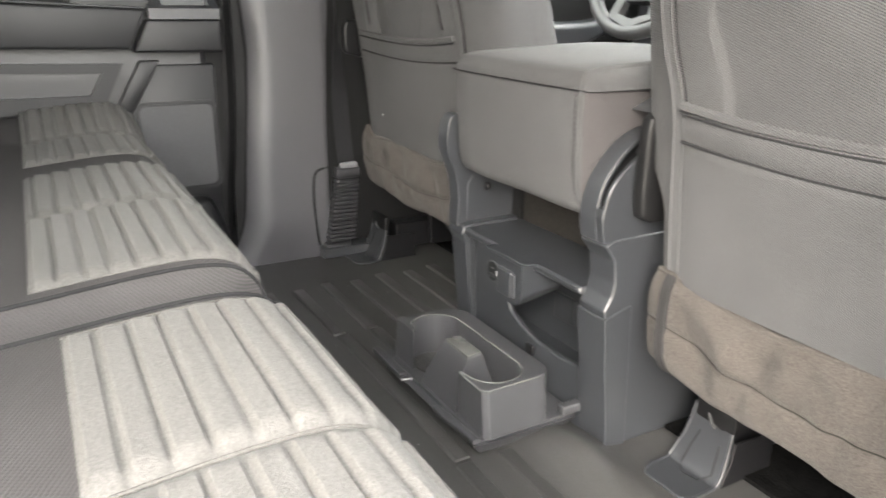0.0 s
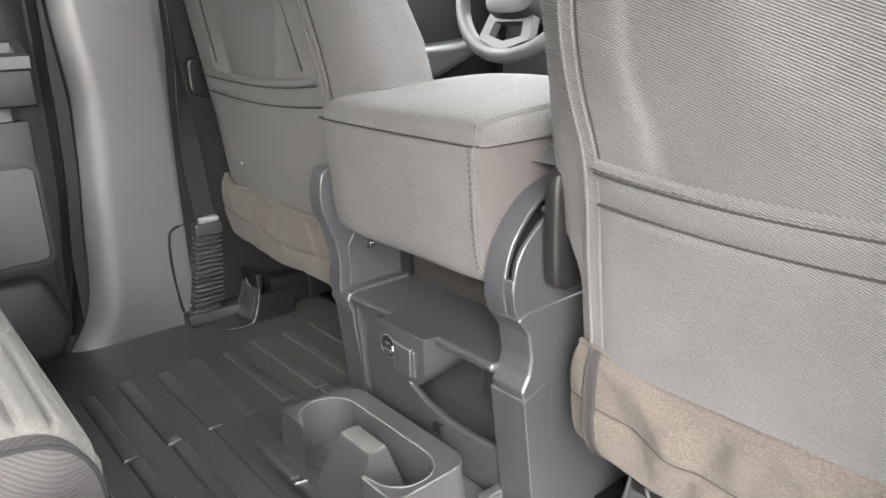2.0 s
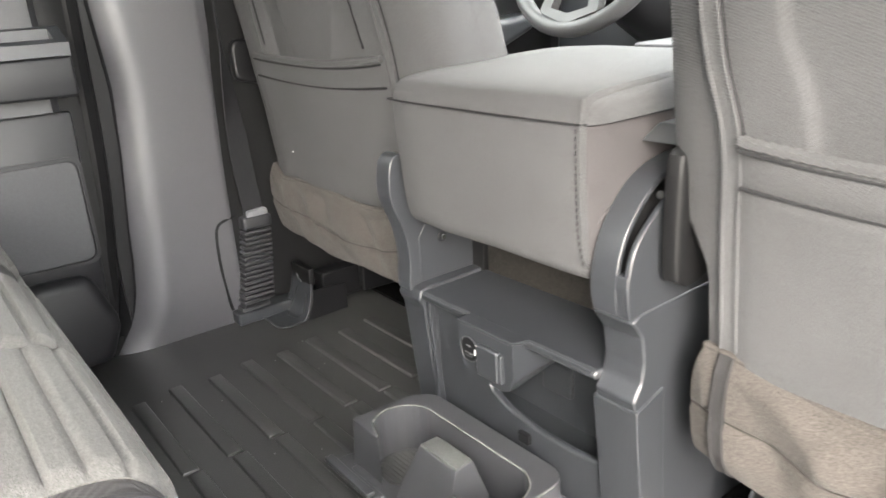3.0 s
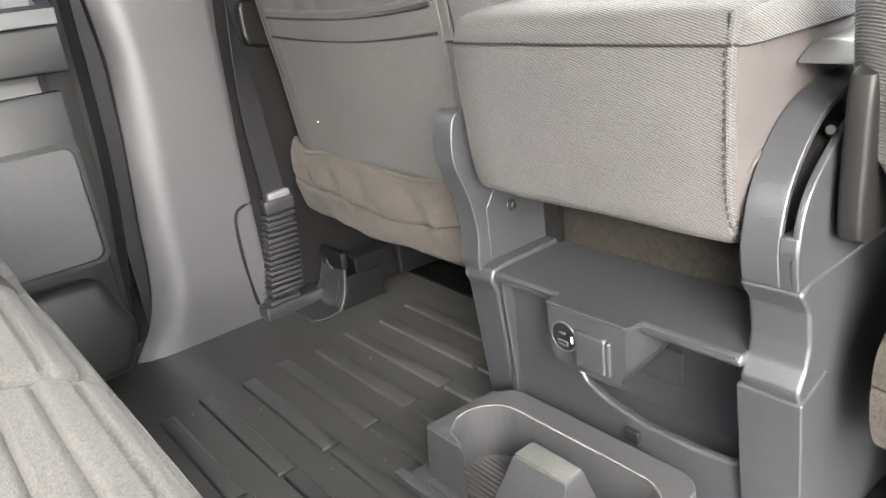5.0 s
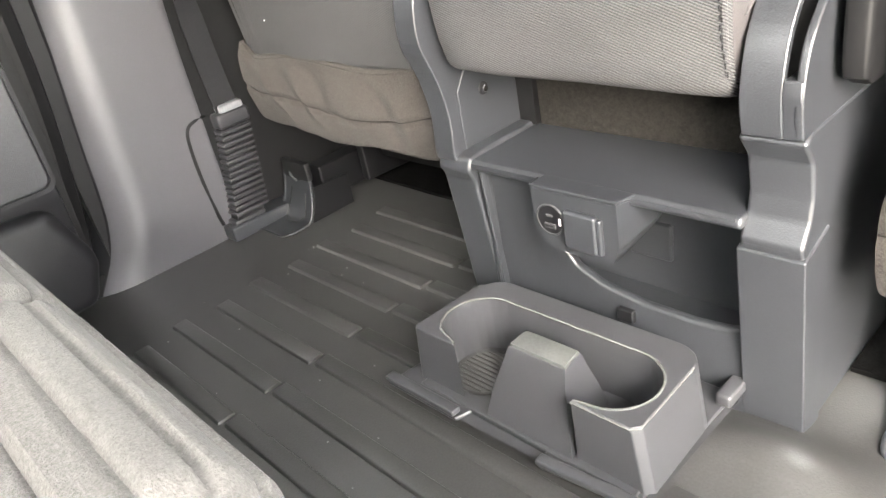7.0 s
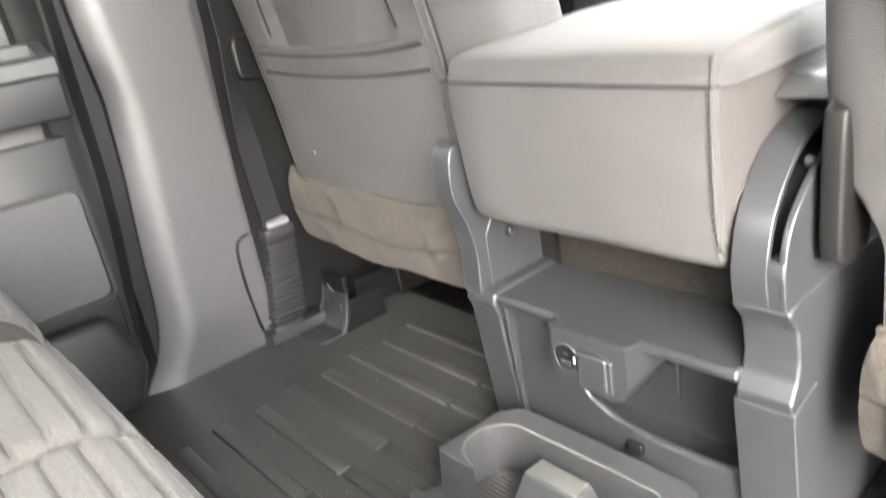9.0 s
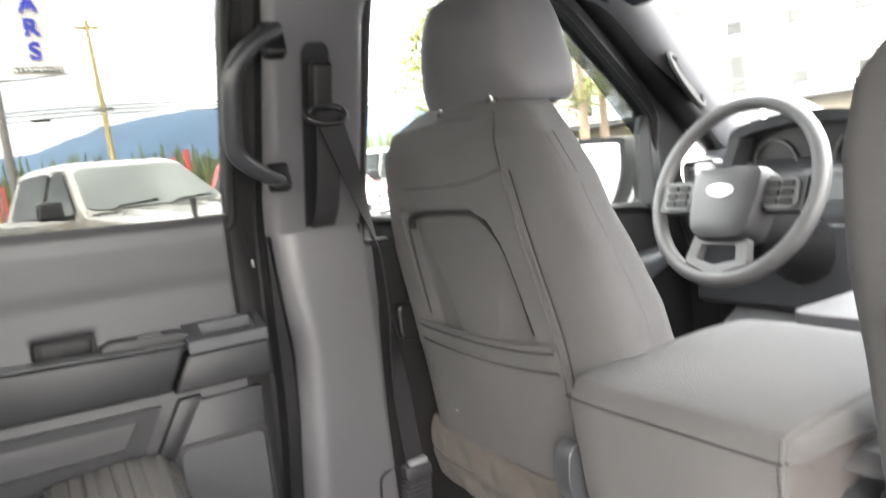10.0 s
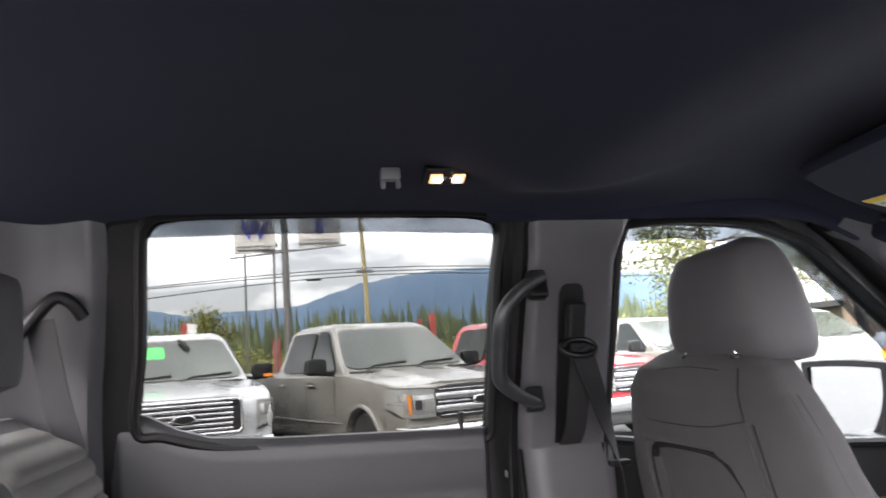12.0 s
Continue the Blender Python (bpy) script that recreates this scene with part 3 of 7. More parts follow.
part("back_shell", loft([[mm + (p - mm) * s + Vector((-0.025 - d * 0.38, 0.066 + d, 0)) for p in mo] for s, d in ((1, 0), (0.93, 0.05), (0.6, 0.09))]), mat("white_car_paint", (0.75, 0.76, 0.77), 0.25, coat=0.6), mirror)
part("arm", box(-0.98, -0.80, 0.74, 0.82, 0.63, 0.68, 0.01), BLACK, mirror)

# B pillar
pillar = thing("b_pillar_trim", (-0.80, -0.14, 0.0), "dark grey moulded centre pillar trim between the doors", "pillar trim", kind="structure")


CORNER_Y = [(0.0, -0.258), (0.02, -0.243), (0.05, -0.222), (0.085, -0.208), (0.12, -0.2), (0.23, -0.196), (0.38, -0.182), (0.5, -0.176), (0.62, -0.190), (0.745, -0.2)]
RETURN_Y = [(0.0, -0.325), (0.066, -0.292), (0.18, -0.258), (0.38, -0.236), (0.53, -0.226), (0.745, -0.226)]


def pillar_low(u, v):
    """Round the pillar from the door seal: a return that faces backwards, a rounded corner, the broad face."""
    z = 0.745 * v ** 1.3
    yc, face = curve_at(CORNER_Y, z), -0.770 + 0.010 * smooth(0.3, 0.74, z) - 0.010 * smooth(0.10, 0.0, z)
    a, b, c = Vector((-0.842, curve_at(RETURN_Y, z), z)), Vector((face, yc, z)), Vector((face + 0.004, lerp(-0.008, -0.010, v), z))
    if u < 0.3:
        return a.lerp(a.lerp(b, 0.62), u / 0.3)
    if u < 0.6:
        t = (u - 0.3) / 0.3
        p, q = a.lerp(b, 0.62), b.lerp(c, 0.22)
        return p * (1 - t) ** 2 + b * (2 * t * (1 - t)) + q * t * t
    t = (u - 0.6) / 0.4
    p = b.lerp(c, 0.22).lerp(c, t)
    p.x -= 0.010 * smooth(0.86, 1.0, t)
    return p


# The return is made black to hold the shade beside the door seal.
part("shaded_return", sheet(lambda u, v: pillar_low(0.33 * u, v), 14, 50, (-0.02, 0.012, 0)), BLACK, pillar, "pillar return made black for the shade by the door seal")
part("lower_trim", sheet(lambda u, v: pillar_low(lerp(0.33, 1.0, u), v), 40, 50, (-0.02, 0.012, 0)), PILLAR, pillar, "tall lower pillar trim with a rounded edge")


def pillar_up(u, v):
    z = lerp(0.744, 1.205, v)
    y = lerp(lerp(-0.224, -0.216, v) - 0.006 * smooth(0.85, 1, v), lerp(-0.014, -0.006, v) + 0.03 * smooth(0.8, 1.0, v), u)
    x = side_x(z) + 0.012 - 0.030 * (1 - smooth(0.0, 0.12, u) ** 0.5) - 0.030 * (1 - smooth(0.0, 0.12, 1 - u) ** 0.5)
    return (x, y, z)


part("upper_trim", sheet(pillar_up, 30, 40, (-0.03, 0, 0)), PILLAR, pillar, "upper pillar trim leaning inwards")
part("door_seal", tube(spline([(-0.80, -0.31, 0.01), (-0.80, -0.285, 0.08), (-0.80, -0.266, 0.18), (-0.797, -0.246, 0.38), (-0.79, -0.238, 0.74), (-0.745, -0.232, 0.90), (-0.69, -0.226, 1.06), (-0.648, -0.222, 1.19), (-0.628, -0.25, 1.238), (-0.63, -0.60, 1.246), (-0.632, -0.95, 1.24), (-0.66, -0.995, 1.19), (-0.72, -1.01, 1.0), (-0.785, -1.03, 0.80), (-0.79, -1.02, 0.4)]), 0.023, 8), SEAL, pillar, "black rubber door seal")
part("inner_post", loft([[(side_x(z) + o, y, z) for o, y in ((-0.03, -0.242), (-0.03, -0.022), (-0.06, -0.022), (-0.06, -0.242))] for z in (0.0, 0.75, 1.0, 1.28)]), BLACK, pillar)
slot = part("belt_slot", slab([(-0.147, 0.752), (-0.095, 0.752), (-0.092, 0.90), (-0.092, 1.06), (-0.097, 1.073), (-0.105, 1.078), (-0.132, 1.078), (-0.140, 1.073), (-0.145, 1.06), (-0.146, 0.90)], "x", -0.02, 0.003), BLACK, pillar, "dark belt adjuster slot")
for v in slot.data.vertices:
    v.co.x += side_x(v.co.z) + 0.012
part("recess_frame", tube(spline([(-0.774, -0.004, 0.226), (-0.769, -0.036, 0.224), (-0.7685, -0.054, 0.214), (-0.7685, -0.060, 0.185), (-0.7685, -0.060, 0.12), (-0.772, -0.054, 0.06), (-0.775, -0.048, 0.030)], 5), 0.0036, 8), SEAL, pillar)
part("sill_foot", slab([(-0.05, 0.0), (0.30, 0.0), (0.30, 0.022), (-0.05, 0.028)], "x", -0.86, -0.742, 0.005), PLASTIC, pillar, "sill trim at the foot of the pillar")
part("rear_sill", box(-0.868, -0.80, -1.22, -0.06, -0.028, 0.036, 0.006), SEAL, pillar, "black door sill")
part("front_sill", slab([(0.0, 0.0), (0.9, 0.0), (0.9, 0.10), (0.06, 0.10), (0.02, 0.05)], "x", -0.87, -0.835, 0.01), BLACK, pillar, "dark sill beside the driver seat")

handle = thing("grab_handle", (-0.62, -0.23, 0.83), "dark grey vertical grab handle on the pillar", "grab handle")
hp = spline([(-0.602, -0.196, 1.092), (-0.590, -0.228, 1.078), (-0.588, -0.262, 1.052), (-0.590, -0.282, 1.028), (-0.598, -0.290, 1.000), (-0.614, -0.292, 0.960), (-0.632, -0.291, 0.915), (-0.643, -0.285, 0.893), (-0.656, -0.262, 0.872), (-0.670, -0.228, 0.852), (-0.684, -0.196, 0.840)], 5)
part("grip", tube(hp, [0.010 + 0.006 * math.sin(math.pi * i / (len(hp) - 1)) ** 0.5 for i in range(len(hp))], 12, flat=0.85), PLASTIC, handle)
part("upper_mount", box(-0.635, -0.605, -0.225, -0.185, 1.045, 1.105, 0.008, 3, Matrix.Rotation(radians(-17), 4, "Y")), BLACK, handle)
part("lower_mount", box(-0.705, -0.675, -0.225, -0.185, 0.825, 0.875, 0.008, 3, Matrix.Rotation(radians(-17), 4, "Y")), BLACK, handle)

HOOK = mat("grey_hook_plastic", (0.1456, 0.1456, 0.156), 0.35)
BOOT = mat("ribbed_boot_rubber", (0.0247, 0.0247, 0.0273), 0.35, vary=0.1, grain=300)
belt = thing("driver_seat_belt", (-0.78, 0.005, 0.03), "black driver seat belt hanging from the pillar into a ribbed boot", "seat belt")
part("height_adjuster", box(-0.650, -0.620, -0.143, -0.105, 0.958, 1.040, 0.007, 3, Matrix.Rotation(radians(17), 4, "Y")), BLACK, belt, "black belt height adjuster")
part("guide_ring", tube([(-0.620 - 0.012 * math.sin(a), -0.127 + 0.036 * math.cos(a), 0.948 + 0.0165 * math.sin(a)) for a in [2 * math.pi * k / 30 for k in range(30)]], 0.0058, 8, True), BLACK, belt, "black metal guide ring")
def belt_way(z):
    """The way across the webbing: it twists edge-on where the clip holds it."""
    a = curve_at([(0.20, 100), (0.38, 104), (0.48, 132), (0.56, 154), (0.70, 155), (0.76, 140), (0.85, 112), (0.94, 92)], z)
    return Vector((math.cos(radians(a)), math.sin(radians(a)), 0.22 * smooth(0.7, 0.95, z)))


wl_pts = spline([(-0.618, -0.124, 0.943), (-0.655, -0.082, 0.85), (-0.70, -0.035, 0.74), (-0.715, -0.014, 0.66), (-0.736, -0.002, 0.50), (-0.750, 0.010, 0.33), (-0.762, 0.024, 0.215)], 6)
part("webbing", strap(wl_pts, [belt_way(p.z) for p in wl_pts], 0.046, 0.002), WEBBING, belt, "woven black belt webbing")
part("webbing_return", strap(spline([(-0.640, -0.112, 0.955), (-0.690, -0.118, 0.80), (-0.735, -0.118, 0.75)], 5), (0, 1, 0), 0.046, 0.002), WEBBING, belt)
part("belt_clip", box(-0.722, -0.700, -0.045, 0.0, 0.70, 0.712, 0.003), BLACK, belt, "small black belt clip")
def boot_y(z):
    return lerp(-0.034, -0.004, (z - 0.04) / 0.18)


part("boot_head", box(-0.782, -0.744, boot_y(0.21) - 0.003, boot_y(0.21) + 0.058, 0.198, 0.224, 0.005, 3), BOOT, belt, "ribbed black boot head")
for k in range(15):
    z = 0.191 - k * 0.0102
    part("boot_rib", box(-0.783, -0.744 + 0.0003 * k, boot_y(z) - 0.001, boot_y(z) + 0.058 + 0.0006 * k, z - 0.0038, z + 0.0038, 0.002, 1), BOOT, belt)
part("webbing_fold", box(-0.778, -0.747, boot_y(0.228) + 0.006, boot_y(0.228) + 0.050, 0.222, 0.236, 0.004, 3), HOOK, belt, "pale worn fold of webbing")
part("boot_core", slab([(boot_y(0.035) + 0.004, 0.035), (boot_y(0.035) + 0.058, 0.035), (boot_y(0.20) + 0.052, 0.20), (boot_y(0.20) + 0.003, 0.20)], "x", -0.782, -0.748), BLACK, belt)
part("boot_foot", box(-0.783, -0.746, -0.038, 0.026, 0.026, 0.036, 0.004), BOOT, belt)
part("pale_shield", slab([(0.04, 0.12), (0.16, 0.10), (0.14, 0.14), (0.08, 0.25), (0.04, 0.26)], "x", -0.792, -0.786, 0.003), WHITE_FOAM, belt, "pale plastic shield behind the boot")

# C pillar and rear belt
c_pillar = thing("c_pillar_trim", (-0.75, -1.15, 0.0), "dark grey rear pillar trim", "pillar trim", kind="structure")


def c_low(u, v):
    z = lerp(0.0, 1.235, v)
    return (side_x(z) + 0.015 + 0.10 * smooth(0.25, 1.0, u) - 0.02 * (1 - smooth(0, 0.08, u)), lerp(-1.0 - 0.03 * smooth(1.2, 0.8, z), -1.29, u), z)


part("trim", sheet(c_low, 24, 40, (-0.03, 0, 0)), PILLAR, c_pillar)
rbelt = thing("rear_seat_belt", (-0.62, -1.10, 1.0), "black rear seat belt through a pillar guide", "seat belt")
part("belt_guide", tube(spline([(-0.640, -1.040, 1.055), (-0.625, -1.055, 1.080), (-0.612, -1.078, 1.088), (-0.602, -1.105, 1.058), (-0.595, -1.135, 1.015), (-0.595, -1.14, 0.99)], 5), 0.012, 8), BLACK, rbelt, "curved belt guide")
part("webbing", strap(spline([(-0.600, -1.098, 1.05), (-0.635, -1.078, 0.91), (-0.685, -1.052, 0.77), (-0.71, -1.03, 0.60)], 5), (0.1, 1, 0), 0.046, 0.002), WEBBING, rbelt)

# A pillar, visor, lamp and hook
a_pillar = thing("a_pillar_trim", (-0.70, 0.80, 0.75), "dark grey windscreen pillar trim with a grab handle", "pillar trim", kind="structure")
ap = spline([(-0.60, 0.50, 1.215), (-0.615, 0.60, 1.165), (-0.645, 0.74, 1.06), (-0.68, 0.88, 0.955), (-0.71, 1.0, 0.86), (-0.73, 1.1, 0.80)], 6)
part("trim", tube(ap, 0.062, 14, flat=0.55, wide=(0.3, 0.6, 0.75)), PILLAR, a_pillar)
grip_c, grip_a, grip_b = Vector((-0.628, 0.790, 0.968)), Vector((-0.035, 0.115, -0.075)), Vector((-0.012, 0.012, 0.018))
part("grip", tube([grip_c + grip_a * math.cos(w) * 0.70 + grip_b * 1.6 * math.sin(w) for w in [2 * math.pi * k / 32 for k in range(32)]], 0.008, 8, True), SEAL, a_pillar, "windscreen pillar grab handle")
part("grip_recess", loft([[grip_c + grip_a * math.cos(w) * 0.70 * q + grip_b * 1.6 * math.sin(w) * q + Vector((-d, d, 0)) for w in [2 * math.pi * k / 32 for k in range(32)]] for q, d in ((0.98, 0.0), (0.8, 0.010))]), SEAL, a_pillar, "dark grip recess")
part("screen_filler", tube(spline([(-0.632, 0.46, 1.215), (-0.645, 0.54, 1.165), (-0.668, 0.66, 1.075), (-0.695, 0.80, 0.965), (-0.72, 0.92, 0.88), (-0.745, 1.04, 0.80)], 5), 0.040, 10), BLACK, a_pillar)
part("roof_rail", tube(spline([(-0.617, -0.30, 1.236), (-0.612, 0.0, 1.236), (-0.600, 0.25, 1.232), (-0.598, 0.42, 1.218), (-0.61, 0.55, 1.17)], 6), 0.034, 12, flat=0.6), HEADLINER, a_pillar, "felt covered roof rail")

visor = thing("sun_visor", (-0.25, 0.40, 1.19), "charcoal sun visor folded up with two warning labels", "sun visor")
vz = lambda x, y: 1.200 - 0.23 * (y - 0.395)
vc = bend([(-0.395, 0.26), (-0.35, 0.225), (-0.10, 0.20), (-0.05, 0.22), (-0.05, 0.52), (-0.10, 0.545), (-0.38, 0.535), (-0.445, 0.49), (-0.445, 0.40)], 5)
part("panel", loft([[(x, y, vz(x, y) + d) for x, y in [(-0.25 + (a + 0.25) * s, 0.38 + (b - 0.38) * s) for a, b in vc]] for s, d in ((0.97, 0.012), (1, 0.006), (1, -0.004), (0.97, -0.010))]), HEADLINER, visor)


def label_on(x0, x1, y0, y1, name):
    def flat(a0, a1, b0, b1, lift):
        bm = bmesh.new()
        q = [bm.verts.new((x, y, vz(x, y) - 0.010 - lift - t)) for t in (0, 0.0006) for x, y in ((a0, b0), (a1, b0), (a1, b1), (a0, b1))]
        for f in ((0, 1, 2, 3), (7, 6, 5, 4), (0, 4, 5, 1), (1, 5, 6, 2), (2, 6, 7, 3), (3, 7, 4, 0)):
            bm.faces.new([q[i] for i in f])
        return bm
    base = part(name, flat(x0, x1, y0, y1, 0.0006), LABEL_PAPER, visor, "pale warning label with a yellow head")
    part("label_band", flat(x0, x1, y0, y0 + (y1 - y0) * 0.16, 0.0016), LABEL_YELLOW, base)
    for k in range(6):
        yy = y0 + (y1 - y0) * (0.26 + 0.11 * k)
        part("print_line", flat(x0 + 0.012, x1 - 0.012 - 0.02 * (k % 3), yy, yy + (y1 - y0) * 0.035, 0.0016), LABEL_INK, base)


label_on(-0.418, -0.285, 0.392, 0.503, "warning_label")
label_on(-0.258, -0.155, 0.425, 0.512, "warning_label")
part("pivot", tube([(-0.42, 0.52, 1.168), (-0.50, 0.55, 1.17), (-0.54, 0.55, 1.18)], 0.008, 8), BLACK, visor)
part("clip", box(-0.09, -0.05, 0.50, 0.53, 1.155, 1.18, 0.004), BLACK, visor)

rl = thing("reading_lamp", (-0.418, -0.42, roof_z(-0.418, -0.42) - 0.006), "small lit twin reading lamp in the headliner", "ceiling lamp")
tilt = Matrix.Rotation(radians(-20), 4, "Y")
part("bezel", box(-0.442, -0.396, -0.460, -0.380, 1.243, 1.258, 0.004, 2, tilt), BLACK, rl, "dark lamp bezel")
part("lens", box(-0.434, -0.406, -0.450, -0.428, 1.2405, 1.247, 0.003, 2, tilt), LAMP, rl, "warm glowing lamp lens")
part("lens", box(-0.434, -0.406, -0.411, -0.389, 1.2405, 1.247, 0.003, 2, tilt), LAMP, rl, "warm glowing lamp lens")
for by in (-0.436, -0.403):
    part("bulb", box(-0.425, -0.413, by - 0.007, by + 0.007, 1.2385, 1.243, 0.003, 2, tilt), BULB, rl, "bright small bulb")
part("button", box(-0.426, -0.413, -0.427, -0.413, 1.2405, 1.247, 0.003, 2, tilt), PLASTIC, rl)
hook = thing("coat_hook", (-0.42, -0.515, 1.235), "small black fold-down coat hook on the headliner", "coat hook")
part("body", box(-0.430, -0.410, -0.533, -0.500, 1.240, 1.262, 0.004, 2), HOOK, hook)
part("prong", box(-0.424, -0.416, -0.533, -0.525, 1.226, 1.242, 0.003, 2), HOOK, hook)
part("prong", box(-0.424, -0.416, -0.508, -0.500, 1.226, 1.242, 0.003, 2), HOOK, hook)

# right side: pillar, front door and the open rear doorway through which the camera leans in
wall_right = thing("wall_right", (0.82, 0.4, 0.0), "dark trimmed right side of the cab with its window", "wall", kind="structure")
mirror_x = lambda pts: [Vector((-p.x, p.y, p.z)) for p in pts]
part("front_door", plate_hole(mirror_x(outline(bend(FRONT_DOOR))), mirror_x(outline(bend(FRONT_GLASS))), (0.05, 0, 0)), PLASTIC_SOFT, wall_right)
part("pillar", slab([(-0.20, 0.0), (-0.01, 0.0), (-0.01, 0.75), (-0.20, 0.75)], "x", 0.80, 0.85), PILLAR, wall_right)
part("upper_pillar", loft([[(0.78, -0.18, 0.75), (0.83, -0.18, 0.75), (0.83, -0.01, 0.75), (0.78, -0.01, 0.75)], [(0.63, -0.18, 1.25), (0.68, -0.18, 1.25), (0.68, -0.01, 1.25), (0.63, -0.01, 1.25)]]), PILLAR, wall_right)
part("rear_pillar", loft([[(0.78, -1.29, 0.0), (0.85, -1.29, 0.0), (0.85, -1.02, 0.0), (0.78, -1.02, 0.0)], [(0.78, -1.29, 0.75), (0.85, -1.29, 0.75), (0.85, -1.05, 0.75), (0.78, -1.05, 0.75)], [(0.63, -1.29, 1.26), (0.68, -1.29, 1.26), (0.68, -1.0, 1.26), (0.63, -1.0, 1.26)]]), PILLAR, wall_right)
part("roof_rail", box(0.60, 0.68, -1.29, 0.50, 1.17, 1.30, 0.02), HEADLINER, wall_right)
# Invented plate outside the doorway; its opening sets how much light enters.
part("doorway_light_frame", plate_hole([(0.98, -1.29, -0.05), (0.98, -0.02, -0.05), (0.98, -0.02, 1.34), (0.98, -1.29, 1.34)], [(0.98, -1.22, 0.06), (0.98, -0.06, 0.06), (0.98, -0.06, 1.17), (0.98, -1.22, 1.17)], (0.04, 0, 0)), PLASTIC_SOFT, wall_right)
part("rear_header", box(0.66, 1.0, -1.29, -0.02, 1.30, 1.34), HEADLINER, wall_right)

# front: firewall, dash and windscreen pillars
front_wall = solo("wall_front", box(-0.86, 0.86, 1.28, 1.31, -0.03, 0.80), BLACK, "dark firewall under the dashboard", "wall", kind="structure")
# Unseen bonnet, kept near white to bounce light onto the headliner.
cowl = solo("bonnet", sheet(lambda u, v: (lerp(-0.85, 0.85, u), lerp(1.28, 2.5, v), 0.74 - 0.06 * v - 0.05 * (2 * u - 1) ** 2), 12, 10, (0, 0, -0.02)), mat("bounce_bonnet_paint", (0.86, 0.86, 0.86), 0.25, coat=0.5), "unseen near-white bonnet bouncing light through the windscreen", "car bonnet", kind="structure")
screen = solo("windscreen", slab([(0.63, 1.170), (0.634, 1.173), (1.254, 0.83), (1.25, 0.827)], "x", -0.66, 0.66), SCREEN, "clear sloping windscreen", "windscreen", kind="structure")
screen.visible_shadow = False
header = solo("windscreen_header", slab([(0.56, 1.148), (0.61, 1.128), (0.68, 1.16), (0.70, 1.25), (0.56, 1.22)], "x", -0.62, 0.62, 0.012, 3), HEADLINER, "felt covered header above the windscreen", "header trim", kind="structure")
right_a = solo("a_pillar_right", tube([Vector((-p.x, p.y, p.z)) for p in ap], 0.05, 10), PILLAR, "dark windscreen pillar trim", "pillar trim", kind="structure")

dash = thing("dashboard", (-0.1, 1.05, 0.40), "dark grey moulded dashboard with an instrument hood", "dashboard")
part("body", slab([(0.86, 0.62), (0.88, 0.72), (0.95, 0.79), (1.10, 0.82), (1.28, 0.80), (1.28, 0.42), (1.05, 0.40), (0.92, 0.46)], "x", -0.76, 0.76, 0.02, 3), PLASTIC, dash)
part("knee_panel", slab([(0.84, 0.42), (0.86, 0.62), (0.93, 0.62), (0.95, 0.40)], "x", -0.70, -0.12, 0.015, 2), PLASTIC, dash, "lower knee panel")
part("instrument_hood", plate_hole([(p[0], 0.86, p[1]) for p in bend([(-0.60, 0.70), (-0.585, 0.80), (-0.55, 0.845), (-0.40, 0.862), (-0.25, 0.845), (-0.215, 0.80), (-0.21, 0.70), (-0.40, 0.66)], 5)],
                                   [(p[0], 0.865, p[1]) for p in bend([(-0.575, 0.71), (-0.56, 0.80), (-0.53, 0.826), (-0.40, 0.838), (-0.27, 0.826), (-0.245, 0.80), (-0.24, 0.71), (-0.40, 0.685)], 5)], (0, 0.16, -0.02)), PLASTIC, dash, "rounded instrument hood")
part("instrument_face", box(-0.585, -0.235, 0.92, 0.93, 0.67, 0.84), BLACK, dash, "dark instrument display")
for gx in (-0.50, -0.30):
    part("gauge_ring", tube([(gx + 0.055 * math.cos(a), 0.915, 0.75 + 0.055 * math.sin(a)) for a in [2 * math.pi * k / 24 for k in range(24)]], 0.004, 6, True), SATIN, dash, "satin gauge ring")
vent = part("air_vent", plate_hole([(a - 0.665, 0.85, b + 0.745) for a, b in rounded(0.10, 0.062, 0.015)], [(a - 0.665, 0.855, b + 0.745) for a, b in rounded(0.086, 0.046, 0.01)], (0, 0.03, 0)), SATIN, dash, "bright framed air vent")
for k in range(4):
    part("vane", box(-0.705, -0.625, 0.858, 0.878, 0.727 + k * 0.011, 0.730 + k * 0.011, 0.001, 1), BLACK, vent)
part("centre_screen", box(-0.16, 0.14, 0.86, 0.88, 0.66, 0.83, 0.008), BLACK, dash, "black centre display")
part("lower_cubby", slab([(0.82, 0.30), (0.80, 0.38), (0.90, 0.44), (1.0, 0.40), (1.0, 0.30)], "x", -0.60, -0.15, 0.015), SATIN, dash, "pale lower trim edge")

wheel = thing("steering_wheel", (-0.405, 0.635, 0.71), "grey leather steering wheel with buttons on the spokes", "steering wheel")
wt = Matrix.Translation((-0.402, 0.635, 0.712)) @ Matrix.Rotation(radians(-24), 4, "X")
wp = lambda x, z, y=0.0: wt @ Vector((x, y, z))
WHEEL = mat("worn_wheel_leather", (0.0576, 0.0576, 0.06), 0.48, vary=0.08, grain=900, bump=0.15)
part("rim", tube([wp(0.188 * math.cos(2 * math.pi * k / 56), 0.006 + 0.188 * math.sin(2 * math.pi * k / 56)) for k in range(56)], 0.0165, 12, True), WHEEL, wheel, "leather covered rim")
HUB_DROP = 0.024
hubp = bend([(-0.082, 0.055), (-0.05, 0.072), (0.05, 0.072), (0.084, 0.055), (0.080, -0.02), (0.062, -0.074), (0.0, -0.084), (-0.062, -0.074), (-0.080, -0.02)], 4)
